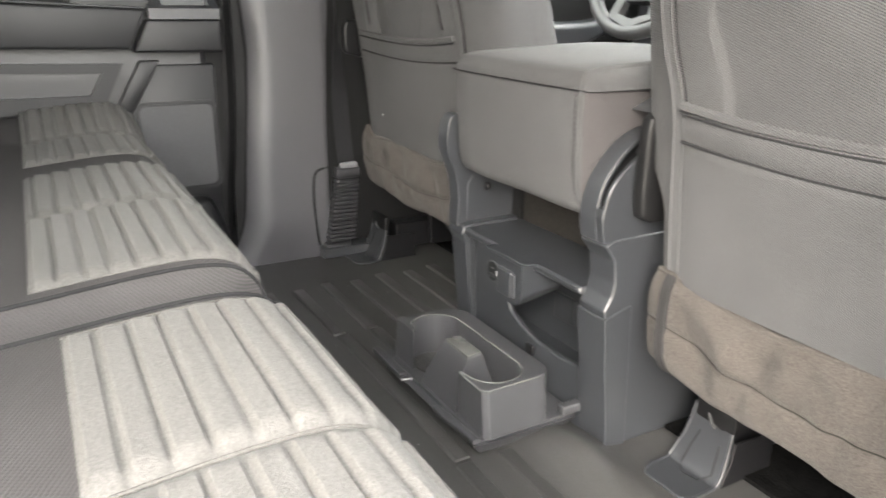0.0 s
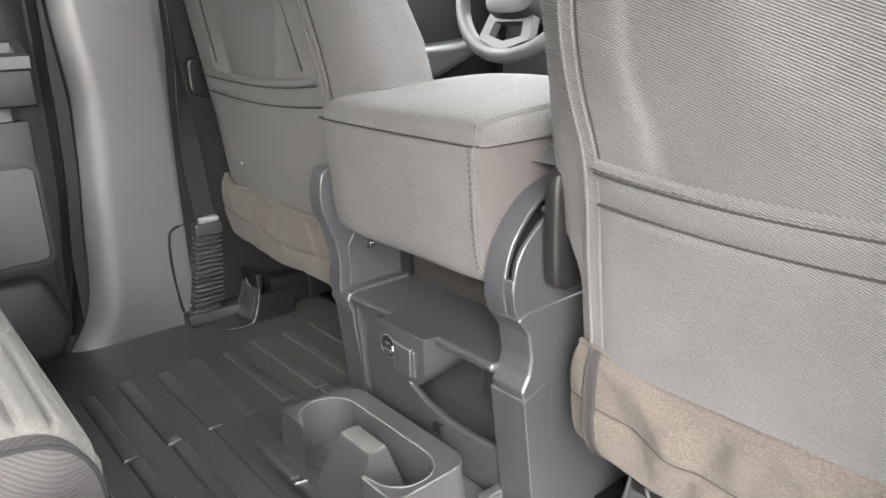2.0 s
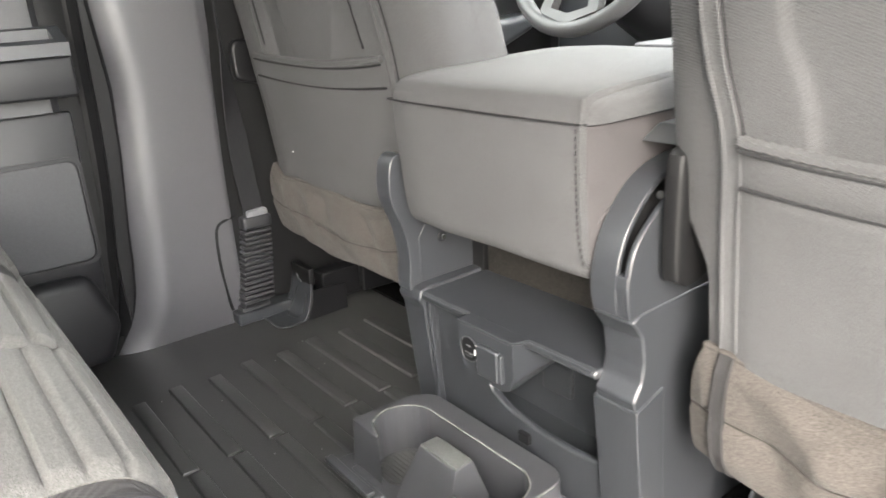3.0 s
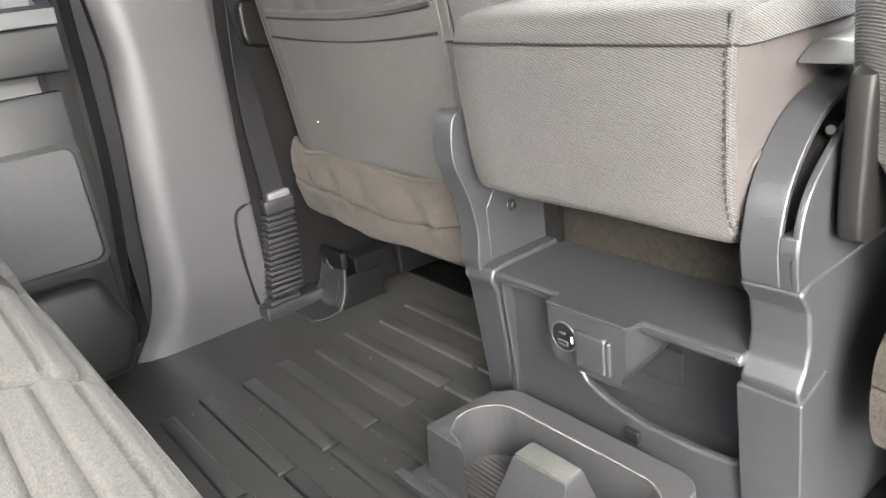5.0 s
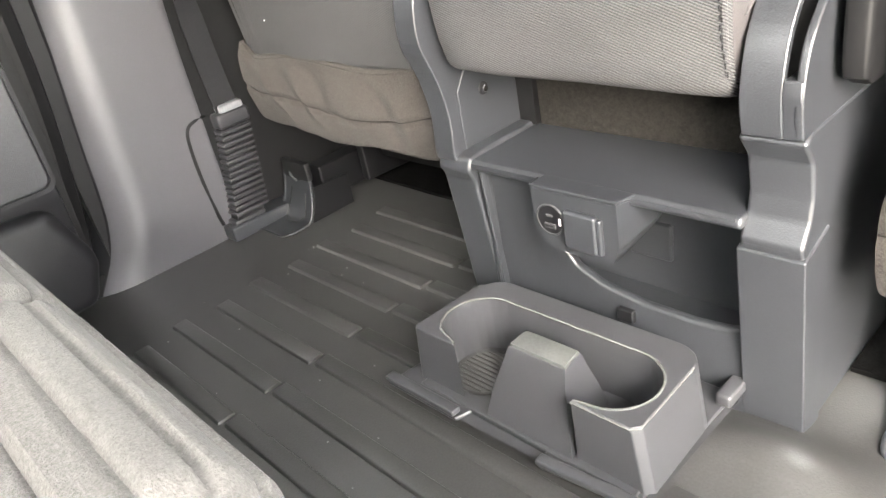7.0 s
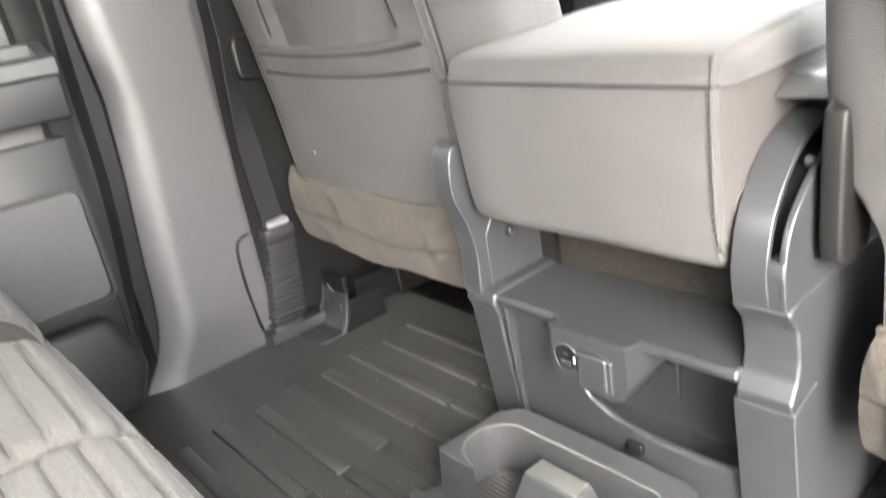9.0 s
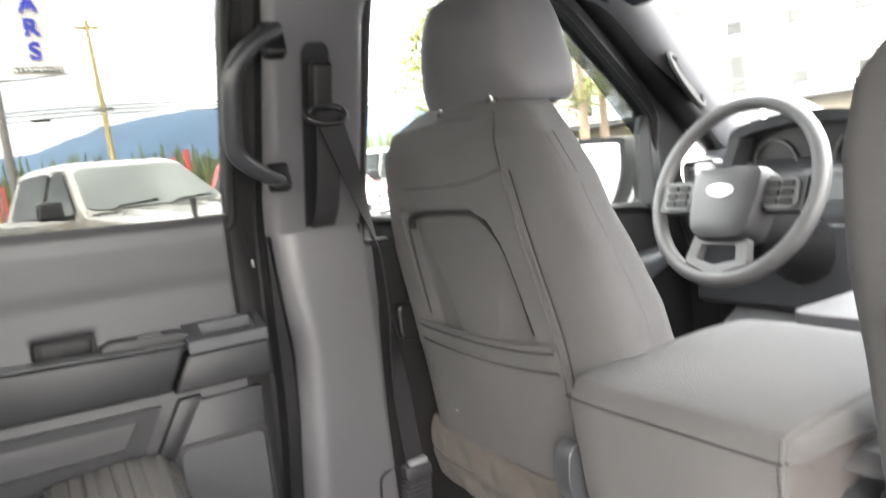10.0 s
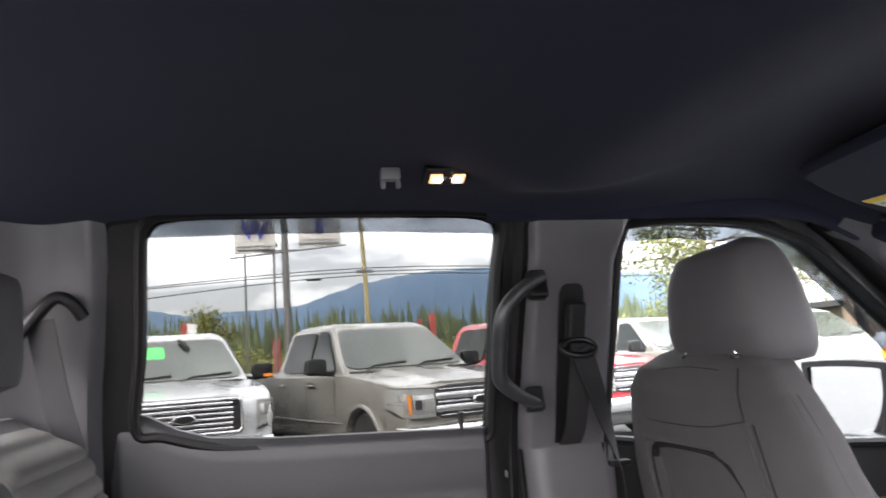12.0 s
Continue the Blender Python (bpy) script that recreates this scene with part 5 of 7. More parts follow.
def front_seat(SX, dy, pz, flip, feet, label):
    """A front seat seen from behind; flip turns its inner side over."""
    def seat_rear(z):
        return curve_at(SEAT_REAR, z) + dy


    def inner_limit(x, z):
        """Keeps the lower side clear of the console."""
        most = lerp(0.219, 0.30, smooth(0.36, 0.50, z))
        return flip * min(flip * x, most)


    def recess(a, z):
        """The padded panel above the map pocket lies lower than the roll round it; a runs towards the inner side."""
        if flip > 0:
            d = min(a + 0.204, curve_at([(0.50, 0.140), (0.553, 0.136), (0.644, 0.120), (0.684, 0.112), (0.715, 0.102), (0.740, 0.085), (0.755, 0.048)], z) - a, 0.5 * (0.768 - z))
        else:
            d = min(a + 0.186, curve_at([(0.45, 0.124), (0.503, 0.125), (0.527, 0.127), (0.558, 0.137), (0.586, 0.150), (0.62, 0.153), (0.69, 0.148), (0.72, 0.12), (0.735, 0.06)], z) - a, 0.737 - z)
        return (0.0240 * smooth(-0.001, 0.014, d) if flip > 0 else 0.0065 * smooth(-0.003, 0.007, d)) * smooth(0.16, 0.02, d)


    def seat_ring(z):
        h, yr = curve_at(SEAT_HALF, z), seat_rear(z)
        deep = curve_at([(0.16, 0.12), (0.45, 0.16), (0.60, 0.145), (0.75, 0.085), (0.88, 0.06), (0.93, 0.055)], z)
        turns = [lerp(-0.985, 0.985, k / 120) for k in range(121)]
        way = [(q, -1) for q in turns] + [(1, lerp(-0.5, 0.5, k / 6)) for k in range(7)] + [(q, 1) for q in turns[::-4]] + [(-1, lerp(0.5, -0.5, k / 6)) for k in range(7)]
        pts = []
        for q, side in way:
            if abs(side) == 1:
                c = abs(q) ** (1 / 0.42)
                x, yy = h * q, side * math.sqrt(1 - c * c) ** 0.42
            else:
                x, yy = h * q * math.sqrt(max(0.0, 1 - abs(side) ** (2 / 0.42))) ** 0.42, side
            x = inner_limit(x, z)
            if flip > 0 and x < 0:
                x *= 1 + 0.13 * smooth(0.84, 0.62, z)
                yy = -abs(yy) ** 0.55 if yy < 0 else yy
            y = yr + deep / 2 * (1 + yy) + (0.028 * (abs(x) / h) ** 3 if yy > 0 else 0.012 * min(1.0, abs(x) / h) ** 4 * (0.3 if flip > 0 and x < 0 else 1.0))
            if side == -1:
                y += recess(flip * x, z)
            pts.append((SX + x, y, z))
        return pts


    seat = thing("front_seat", (SX, 0.25, 0.0), label, "car seat", "front seats")
    zs = [0.19 + (0.935 - 0.19) * k / 150 for k in range(151)]
    back = part("backrest", loft([seat_ring(z) for z in zs]), CLOTH, seat)


    def skirt_low(q):
        return 0.172 + 0.005 * math.sin(6.3 * q + 1) + 0.004 * math.sin(17 * q) - (0.040 if flip < 0 else 0.006) + 0.03 * smooth(0.045, 0.0, q)


    def skirt_fold(q, v):
        """Loose gathers: slanting folds that run out from the tape and from the far corner, and softer dents between."""
        d = 0.0
        for q0, slant, w, amp in ((0.09, 0.12, 0.030, 0.004), (0.16, 0.18, 0.034, -0.005), (0.25, 0.22, 0.036, 0.005), (0.37, -0.10, 0.030, 0.008), (0.44, -0.12, 0.026, -0.008), (0.55, 0.12, 0.030, 0.006),
                                  (0.66, -0.14, 0.032, -0.008), (0.74, -0.10, 0.026, 0.010), (0.83, -0.22, 0.030, -0.008), (0.90, -0.16, 0.022, 0.008)):
            d += 0.8 * amp * math.exp(-((q - q0 - slant * (1 - v)) / w) ** 2) * smooth(1.0, 0.80, v) * smooth(0.0, 0.4, v)
        n = Vector((q * 7.0 + 3 * flip, v * 2.2, 1.7))
        d += (0.008 * noise.noise(n) + 0.004 * noise.noise(n * 2.7)) * smooth(1.0, 0.85, v) * smooth(0.0, 0.35, v)
        return d * (1.0 if flip < 0 else 0.62) - 0.0035 * math.exp(-((v - 0.52 - 0.05 * math.sin(9 * q)) / 0.035) ** 2)


    def skirt(u, v):
        k = lerp(19.4, 40.6, u)
        a = 2 * math.pi * k / 40
        q = u if flip < 0 else 1 - u
        c, s = math.cos(a), math.sin(a)
        # even steps across the back
        c = math.copysign(abs(lerp(-1.0, 1.0, u)) ** (1 / 0.42), lerp(-1.0, 1.0, u)) if s < 0 else c
        s = -math.sqrt(max(0.0, 1 - c * c)) if s < 0 else s
        top = (0.288 if flip < 0 else 0.316) + 0.006 * math.sin(11 * q) + 0.03 * smooth(0.03, 0.0, q) - 0.006 * smooth(0.1, 0.4, q) + (0.028 * smooth(0.90, 0.98, q) if flip > 0 else 0.0)
        z0 = skirt_low(q)
        z = lerp(z0, top, v)
        h = curve_at(SEAT_HALF, z) + 0.006 * math.sin(math.pi * min(1, v + 0.1))
        yr = seat_rear(max(z, 0.20))
        x = h * math.copysign(abs(c) ** 0.42, c)
        x = flip * min(flip * x, 0.219 + (0.014 * math.sin(math.pi * v) ** 0.6 if flip < 0 else 0))
        yy = math.copysign(abs(s) ** 0.42, s) if abs(s) > 1e-9 else 0
        rim = 0.012 * (abs(x) / h) ** 4
        if flip > 0 and x < 0:
            x *= 1.13 + 0.08 * smooth(0.75, 1.0, -x / h) * math.sin(math.pi * min(1.0, 0.2 + 0.8 * v))
            rim = 0.0
            yy = -abs(yy) ** 0.4 if yy < 0 else yy
        belly = 0.004 + 0.014 * math.sin(math.pi * min(1.0, 0.12 + v * 0.88)) ** 0.7
        under = 0.055 * max(0.0, 1 - v / 0.22) ** 2
        y = yr + 0.0625 * (1 + yy) + rim - (belly + skirt_fold(q, v)) * (1 if yy < -0.3 else 0.3) + under
        return Vector((SX + x, y, z + 0.010 * max(0.0, 1 - v / 0.15) ** 2))


    sk = part("fleece_skirt", sheet(skirt, 150, 44, (0, 0.006, 0)), FLEECE, seat, "brown grey fleece skirt with loose folds")
    across = [lerp(0.05, 0.95, k / 70) for k in range(71)]
    part("skirt_seam", tube([skirt(u, 0.52 + 0.05 * math.sin(9 * (u if flip < 0 else 1 - u))) for u in across], 0.0010, 6), HEM, sk)
    part("skirt_hem", tube([skirt(u, 0.995) + Vector((0, 0.0028, 0)) for u in across], 0.0046, 8), FLEECE, sk)


    def back_line(pts, r=0.0013, lift=0.0004, per=6, name="seam", m=PIPING):
        q = [(SX + flip * p.x, seat_rear(p.y) - lift + 0.012 * (abs(p.x) / max(0.05, curve_at(SEAT_HALF, p.y))) ** 4, p.y) for p in spline([(a, b, 0) for a, b in pts], per)]
        return part(name, tube(q, r, 6), m, back)


    def pocket_at(u, v):
        x, z = flip * lerp(-0.25 if flip > 0 else -0.205, 0.185, u), lerp(0.315 if flip > 0 else 0.284, 0.548 + pz, v) - 0.010 * math.sin(math.pi * u) * v
        w = (z + 0.010 * math.sin(math.pi * u) * v - 0.507 - pz) / 0.036
        puff = 0.0045 * math.sin(math.pi * min(1, max(0, w))) ** 0.6 + 0.003 * smooth(0.0, -0.25, w) * smooth(-5.4, -4.0, w)
        return (SX + x, seat_rear(z) - 0.003 - (0.004 + puff) * math.sin(math.pi * u) ** 0.3 + 0.012 * (abs(x) / 0.25) ** 4, z)
    pocket = part("map_pocket", sheet(pocket_at, 30, 70, (0, 0.006, 0)), CLOTH, back, "flat map pocket on the seat back")
    back_line([(-0.24 if flip > 0 else -0.196, 0.543 + pz), (-0.12, 0.538 + pz), (0.0, 0.536 + pz), (0.10, 0.540 + pz), (0.180, (0.548 + pz))], 0.0055, 0.0055, name="pocket_piping", m=CLOTH)
    # A dark cord paints the shadow line under the pocket piping.
    back_line([(-0.24 if flip > 0 else -0.196, 0.5355 + pz), (-0.12, 0.5305 + pz), (0.0, 0.5285 + pz), (0.10, 0.5325 + pz), (0.180, (0.5405 + pz))], 0.0016, 0.0090, name="pocket_shade_line")
    back_line([(-0.245 if flip > 0 else -0.200, 0.505 + pz), (-0.12, 0.500 + pz), (0.0, 0.498 + pz), (0.10, 0.502 + pz), (0.180, 0.508 + pz)], 0.0019, 0.0068, name="pocket_seam")
    edge = [(0.180, 0.17), (0.186, 0.40), (0.192, 0.55), (0.174, 0.70), (0.160, 0.815)] if flip > 0 else [(0.194, 0.13), (0.192, 0.40), (0.190, 0.50), (0.204, 0.57), (0.208, 0.64), (0.196, 0.72), (0.175, 0.815)]
    line = spline([(a, b, 0) for a, b in edge], 8)
    on_back = lambda x, z, lift: Vector((SX + flip * x, seat_rear(z) - lift + 0.012 * (abs(x) / max(0.05, curve_at(SEAT_HALF, z))) ** 4, z))
    tape_u = 0.147 if flip < 0 else 0.838
    hem = [skirt(tape_u, lerp(0.10, 1.0, k / 20)) + Vector((0, -0.0012, 0)) for k in range(21)]
    part("skirt_tape", join(strap(hem, (1, 0, 0), 0.015, 0.003), *[tube([p + Vector((dx, -0.0012, 0)) for p in hem], 0.0018, 6) for dx in (-0.0062, 0.0062)]), PIPING_CLOTH, sk, "ridged edge tape")
    line = [p for p in line if p.y > 0.27]
    tape = part("edge_tape", strap([on_back(p.x, p.y, 0.0008) for p in line], (1, 0, 0), 0.017, 0.003), CLOTH, back, "stitched edge tape")
    part("tape_ridge", join(*[tube([on_back(p.x + dx, p.y, 0.0024) for p in line], 0.0022, 6) for dx in (-0.0075, 0.0075)]), CLOTH, tape)
    for dx in (-0.0108, 0.0108):
        part("tape_seam", tube([on_back(p.x + dx, p.y, 0.0004) for p in line], 0.0011, 6), PIPING, tape)
    back_line([(a - (0.052 if flip > 0 else 0.0) * smooth(0.84, 0.62, b), b) for a, b in ((-0.215, 0.22), (-0.222, 0.40), (-0.224, 0.55), (-0.215, 0.70), (-0.200, 0.80))], 0.0016, 0.0004, name="side_piping")
    back_line([(-0.215, 0.806), (-0.10, 0.800), (0.04, 0.802), (0.150, 0.818)], 0.0009, 0.0002, name="yoke_seam")
    if flip > 0:
        # Dark cords paint the shade in the overhang round the recessed panel.
        back_line([(-0.192, 0.728), (-0.178, 0.748), (-0.12, 0.757), (0.0, 0.757), (0.050, 0.749), (0.080, 0.728)], 0.0070, -0.011, name="panel_shade", m=PIPING)
        back_line([(0.080, 0.728), (0.101, 0.70), (0.114, 0.65), (0.127, 0.56)], 0.0016, -0.004, name="panel_edge_shade")
        back_line([(-0.192, 0.728), (-0.198, 0.68), (-0.200, 0.56)], 0.0016, -0.004, name="panel_edge_shade")
    back_line([(0.150, 0.818), (0.150, 0.87), (0.148, 0.900)], 0.0009, 0.0002, name="shoulder_seam")
    back_line([(-0.10, 0.897), (0.0, 0.902), (0.10, 0.897)], 0.0008, 0.0, name="top_seam")
    bol = []
    for k in range(25):
        z = lerp(0.40, 0.86, k / 24)
        h = curve_at(SEAT_HALF, z)
        bol.append((SX + flip * (h * 0.992 + 0.001), seat_rear(z) + curve_at([(0.16, 0.12), (0.45, 0.16), (0.60, 0.145), (0.75, 0.085), (0.88, 0.06)], z) * 0.66, z))
    part("bolster_seam", tube(bol, 0.0013, 6), PIPING, back)
    part("bolster_stitch", tube([(x, y - 0.012, z) for x, y, z in bol], 0.0012, 6), THREAD, back)


    HX = SX + flip * 0.044

    def head_ring(t):
        """A headrest that is broad below, narrows upwards and is rounded all round."""
        e = (1 - abs(t) ** (4.5 if t > 0 else 9.0)) ** (1 / 3.0)
        w = curve_at([(-1, 0.144), (-0.6, 0.146), (0.1, 0.136), (0.6, 0.124), (1, 0.114)], t) * (0.74 + 0.26 * e)
        d = curve_at([(-1, 0.062), (-0.4, 0.072), (0.3, 0.066), (1, 0.048)], t) * (0.42 + 0.58 * e)
        pts = []
        for k in range(44):
            a = 2 * math.pi * k / 44
            c, s = math.cos(a), math.sin(a)
            pts.append((HX + w * math.copysign(abs(c) ** 0.50, c), 0.064 + dy - 0.010 * t + d * math.copysign(abs(s) ** 0.50, s), 1.003 + 0.100 * t + 0.006 * c * max(0.0, t)))
        return pts

    hr = part("headrest", loft([head_ring(-1 + 2 * k / 26) for k in range(27)]), CLOTH_SMOOTH, seat, "smooth padded headrest")
    for dx in (-0.074, 0.074):
        part("headrest_post", tube([(HX + dx, 0.012 + dy, 0.90), (HX + dx, 0.014 + dy, 0.96)], 0.0050, 12), STEEL, seat, "chrome headrest post")
        part("post_collar", disc((HX + dx, 0.012 + dy, 0.914), (0, 0, 1), 0.012, 0.008, 16, 0.002), BLACK, seat)
    part("seat_cushion", soft_block((SX, 0.40, 0.28), 0.262, 0.28, 0.11, 0.96, 0.3), CLOTH, seat, "thick seat cushion")
    part("seat_frame", box(SX - 0.21, SX + 0.21, 0.22, 0.595, 0.07, 0.19, 0.02), SEAL, seat, "black seat frame")
    # Added side panels keep stray light from getting under the seat.
    for sx in (-0.243, 0.225):
        part("side_light_block", slab([(0.20, 0.03), (0.62, 0.012), (0.62, 0.22), (0.20, 0.22)], "x", SX + sx, SX + sx + 0.018, 0.004), BLACK, seat, "added black panel keeping light from under the seat side")
    part("recliner_cover", soft_block((SX + flip * 0.256, 0.086 + dy, 0.415), 0.011, 0.032, 0.070, 1.0, 0.4), SEAL, seat, "dark recliner cover")
    part("recliner_cover", soft_block((SX - flip * 0.270, 0.13, 0.42), 0.014, 0.04, 0.075, 1.0, 0.4), BLACK, seat)
    # Added, unseen: stops footwell light from reaching under the seat.
    part("front_light_block", box(SX - 0.25, SX + 0.25, 0.60, 0.615, 0.012, 0.22, 0.004), BLACK, seat, "unseen black panel keeping light from under the seat front")
    for x0, x1, off in feet:
        nm, sx = "rail_foot", (x0 + x1) / 2 - SX
        bent = spline([(0, 0.004 + off, 0.004), (0, 0.045 + off, 0.005), (0, 0.062 + off, 0.010), (0, 0.076 + off, 0.040), (0, 0.082 + off, 0.066), (0, 0.086 + off, 0.094)], 5)
        dense = [bent[min(int(q), len(bent) - 2)].lerp(bent[min(int(q), len(bent) - 2) + 1], q - min(int(q), len(bent) - 2)) for q in [k * (len(bent) - 1) / 23 for k in range(24)]]
        wide = [curve_at([(0.0, 0.009), (0.05, 0.003), (0.12, 0.0), (0.45, 0.0), (0.62, 0.005), (1.0, 0.010)], k / 23) for k in range(24)]
        left = [Vector((x0 - 0.006 + 1.5 * w, p.y, p.z)) for p, w in zip(dense, wide)]
        right = [Vector((x1 - 0.006 - 0.6 * w - (0.007 if k == 0 else 0.002 if k == 1 else 0.0), p.y, p.z)) for k, (p, w) in enumerate(zip(dense, wide))]
        plate = sheet(lambda u, v: left[min(23, int(v * 23 + 0.5))].lerp(right[min(23, int(v * 23 + 0.5))], u), 6, 23, (0, 0.004, -0.003))
        foot = part(nm, plate, PLASTIC, seat, "bent plate cover over the seat rail foot")
        part("foot_edge", tube(left[::-1] + right, 0.0022, 8), PLASTIC, foot)
        lift = Vector((0, -0.0012, 0.0012))
        part("foot_line", tube([left[17].lerp(right[17], 0.30) + lift, left[13].lerp(right[13], 0.26) + lift, left[8].lerp(right[8], 0.28) + lift, left[5].lerp(right[5], 0.45) + lift, left[6].lerp(right[6], 0.72) + lift, left[10].lerp(right[10], 0.84) + lift, left[16].lerp(right[16], 0.80) + lift], 0.0009, 5), BLACK, foot)
        part("foot_side", slab([(0.064 + off, 0.004), (0.078 + off, 0.036), (0.084 + off, 0.066), (0.16 + off, 0.062), (0.16 + off, 0.004)], "x", x1 - 0.007, x1 - 0.003, 0.001, 1), BLACK, foot)
        part("rail_gap", box(x0 + 0.014, x1 - 0.006, 0.079 + off, 0.092 + off, 0.078, 0.112, 0.003), SEAL, foot, "dark bracket over the foot")
        part("rail_hook", tube(spline([(x0 + 0.03, 0.086 + off, 0.094), (x0 + 0.04, 0.077 + off, 0.086), (x0 + 0.045, 0.082 + off, 0.072)], 4), 0.0022, 6), SATIN, foot)
        part("rail_bolt", disc((x0 + 0.055, 0.086 + off, 0.082), (0, -1, 0.3), 0.009, 0.005, 12, 0.002), BLACK, foot)
        part("rail", box(SX + sx - 0.02, SX + sx + 0.02, 0.12, 0.66, 0.02, 0.085, 0.004), BLACK, seat, "black seat rail")
    return seat


front_seat(-0.430, 0.0, 0.0, 1, ((-0.755, -0.658, 0.0),), "dark grey cloth driver seat with map pocket and fleece skirt")
front_seat(0.478, -0.030, -0.045, -1, ((0.272, 0.356, 0.030),), "dark grey cloth passenger seat with map pocket and fleece skirt")

lint = bmesh.new()
bmesh.ops.create_icosphere(lint, subdivisions=2, radius=0.0011)
bmesh.ops.transform(lint, matrix=Matrix.Translation((-0.595, 0.0462, 0.371)), verts=lint.verts)
solo("lint_speck", lint, WHITE_PRINT, "white speck of lint stuck on the driver seat back", "lint")

# ---- rear bench ----
bench_path = [Vector(p) for p in spline([(0, -0.93, 0.335), (0, -0.80, 0.352), (0, -0.65, 0.366), (0, -0.55, 0.375), (0, -0.495, 0.374), (0, -0.465, 0.360), (0, -0.450, 0.325), (0, -0.452, 0.25), (0, -0.47, 0.14)], 12)]
lens_b = [0.0]
for a, b in zip(bench_path, bench_path[1:]):
    lens_b.append(lens_b[-1] + (b - a).length)


def bench_at(s):
    for i in range(len(lens_b) - 1):
        if s <= lens_b[i + 1]:
            f = (s - lens_b[i]) / (lens_b[i + 1] - lens_b[i])
            p = bench_path[i].lerp(bench_path[i + 1], f)
            t = (bench_path[i + 1] - bench_path[i]).normalized()
            return p, Vector((0, -t.z, t.y))
    return bench_path[-1], Vector((0, 1, 0))


def s_of_y(y):
    return min(range(len(bench_path)), key=lambda i: abs(bench_path[i].y - y) + (10 if i > 50 else 0))


def end_rise(x):
    """The cushion swells towards the door."""
    return 0.032 * smooth(-0.56, -0.72, x)


def cushion(name, x0, x1, inserts, label):
    b = thing(name, ((x0 + x1) / 2, -0.68, 0.0), label, "car seat", "rear bench cushions")
    total = lens_b[-1]

    def base(u, v):
        x = lerp(x0, x1, u)
        p, n = bench_at(v * total)
        edge = min(x - x0, x1 - x)
        drop = (0.035 if x > -0.6 else 0.012) * (1 - smooth(0.0, 0.045, edge)) ** 2
        return Vector((x, p.y, p.z + end_rise(x))) - n * drop
    c = part("cushion", sheet(base, 60, 80, (0, 0.0, -0.06)), BENCH_CLOTH, b, "woven dark grey cushion cover")
    sb = total * 0.90
    pitch = 0.0225
    for xa, xb, shift in inserts:
        sa = lens_b[s_of_y(-0.655 if xa < -0.3 else -0.646 if xa < 0.25 else -0.628)]
        def quilt(u, v):
            x = lerp(xa, xb, u)
            s = lerp(sa, sb, v)
            p, n = bench_at(s)
            k = (s - sa) / pitch + shift
            f = k % 1.0
            puff = 0.0066 * smooth(0.0, 0.24, f) * (1 - 0.50 * f ** 1.3) * smooth(1.0, 0.90, f)
            ends = smooth(0.0, 0.012, min(x - xa, xb - x))
            rim = smooth(0.0, 0.02, v) * smooth(1.0, 0.98, v)
            return Vector((x, p.y, p.z + end_rise(x))) + n * (0.001 + (0.001 + puff) * ends * rim)
        part("quilted_insert", sheet(quilt, max(8, int((xb - xa) / 0.006)), 150, (0, 0, -0.004)), FLUTE, c, "pale heathered quilted insert")
        part("insert_seam", tube([bench_at(lerp(sa, sb, k / 60))[0] + Vector((xa - 0.002, 0, 0)) + bench_at(lerp(sa, sb, k / 60))[1] * 0.001 for k in range(61)], 0.0012, 6), FLUTE, c)
    for xe in (x0 + 0.035, x1 - 0.035):
        q = []
        for k in range(70):
            p, n = bench_at(total * k / 69)
            q.append(Vector((xe, p.y, p.z + end_rise(xe))) + n * (0.001 - 0.035 * (1 - smooth(0.0, 0.045, 0.035)) ** 2))
        part("cushion_piping", tube(q, 0.0022, 6), PIPING, c)
    part("base", box(x0 + 0.02, x1 - 0.02, -0.92, -0.50, 0.02, 0.30, 0.02), BLACK, b, "dark seat base")
    return b


cushion("rear_cushion_wide", -0.735, 0.252, ((-0.728, -0.545, 0.5), (-0.540, -0.36, 0.0), (-0.275, -0.045, 0.5), (-0.040, 0.195, 0.0)), "wide rear bench cushion with pale quilted cloth inserts")
cushion("rear_cushion_narrow", 0.262, 0.735, ((0.312, 0.525, 0.0), (0.530, 0.70, 0.5)), "narrow rear bench cushion with a pale quilted cloth insert")

rear_back = thing("rear_bench", (-0.25, -1.05, 0.38), "dark grey quilted rear seat back", "car seat")


def rb(u, v, lift=0.0):
    x, t = lerp(-0.70, 0.25, u), v
    edge = min(u, 1 - u) * 0.95
    y = lerp(-0.86, -1.055, t) - 0.09 * smooth(0.86, 1.0, t) ** 2 - 0.05 * (1 - smooth(0, 0.07, edge)) ** 2
    return Vector((x, y + lift, lerp(0.37, 0.875, t) + 0.015 * smooth(0.9, 1.0, t)))


rbk = part("panel", sheet(rb, 40, 50, (0, -0.10, 0)), CLOTH, rear_back)
for xa, xb in ((0.06, 0.44), (0.56, 0.94)):
    def rq(u, v):
        vv = lerp(0.10, 0.97, v)
        p = rb(lerp(xa, xb, u), vv)
        ends = smooth(0, 0.05, min(u, 1 - u)) * smooth(0, 0.02, min(v, 1 - v))
        return p + Vector((0, 1, 0.35)).normalized() * (0.002 + 0.010 * ends * abs(math.sin(math.pi * vv * 17)) ** 0.55)
    part("quilted_insert", sheet(rq, 30, 170, (0, -0.004, 0)), FLUTE, rbk, "dark quilted insert")
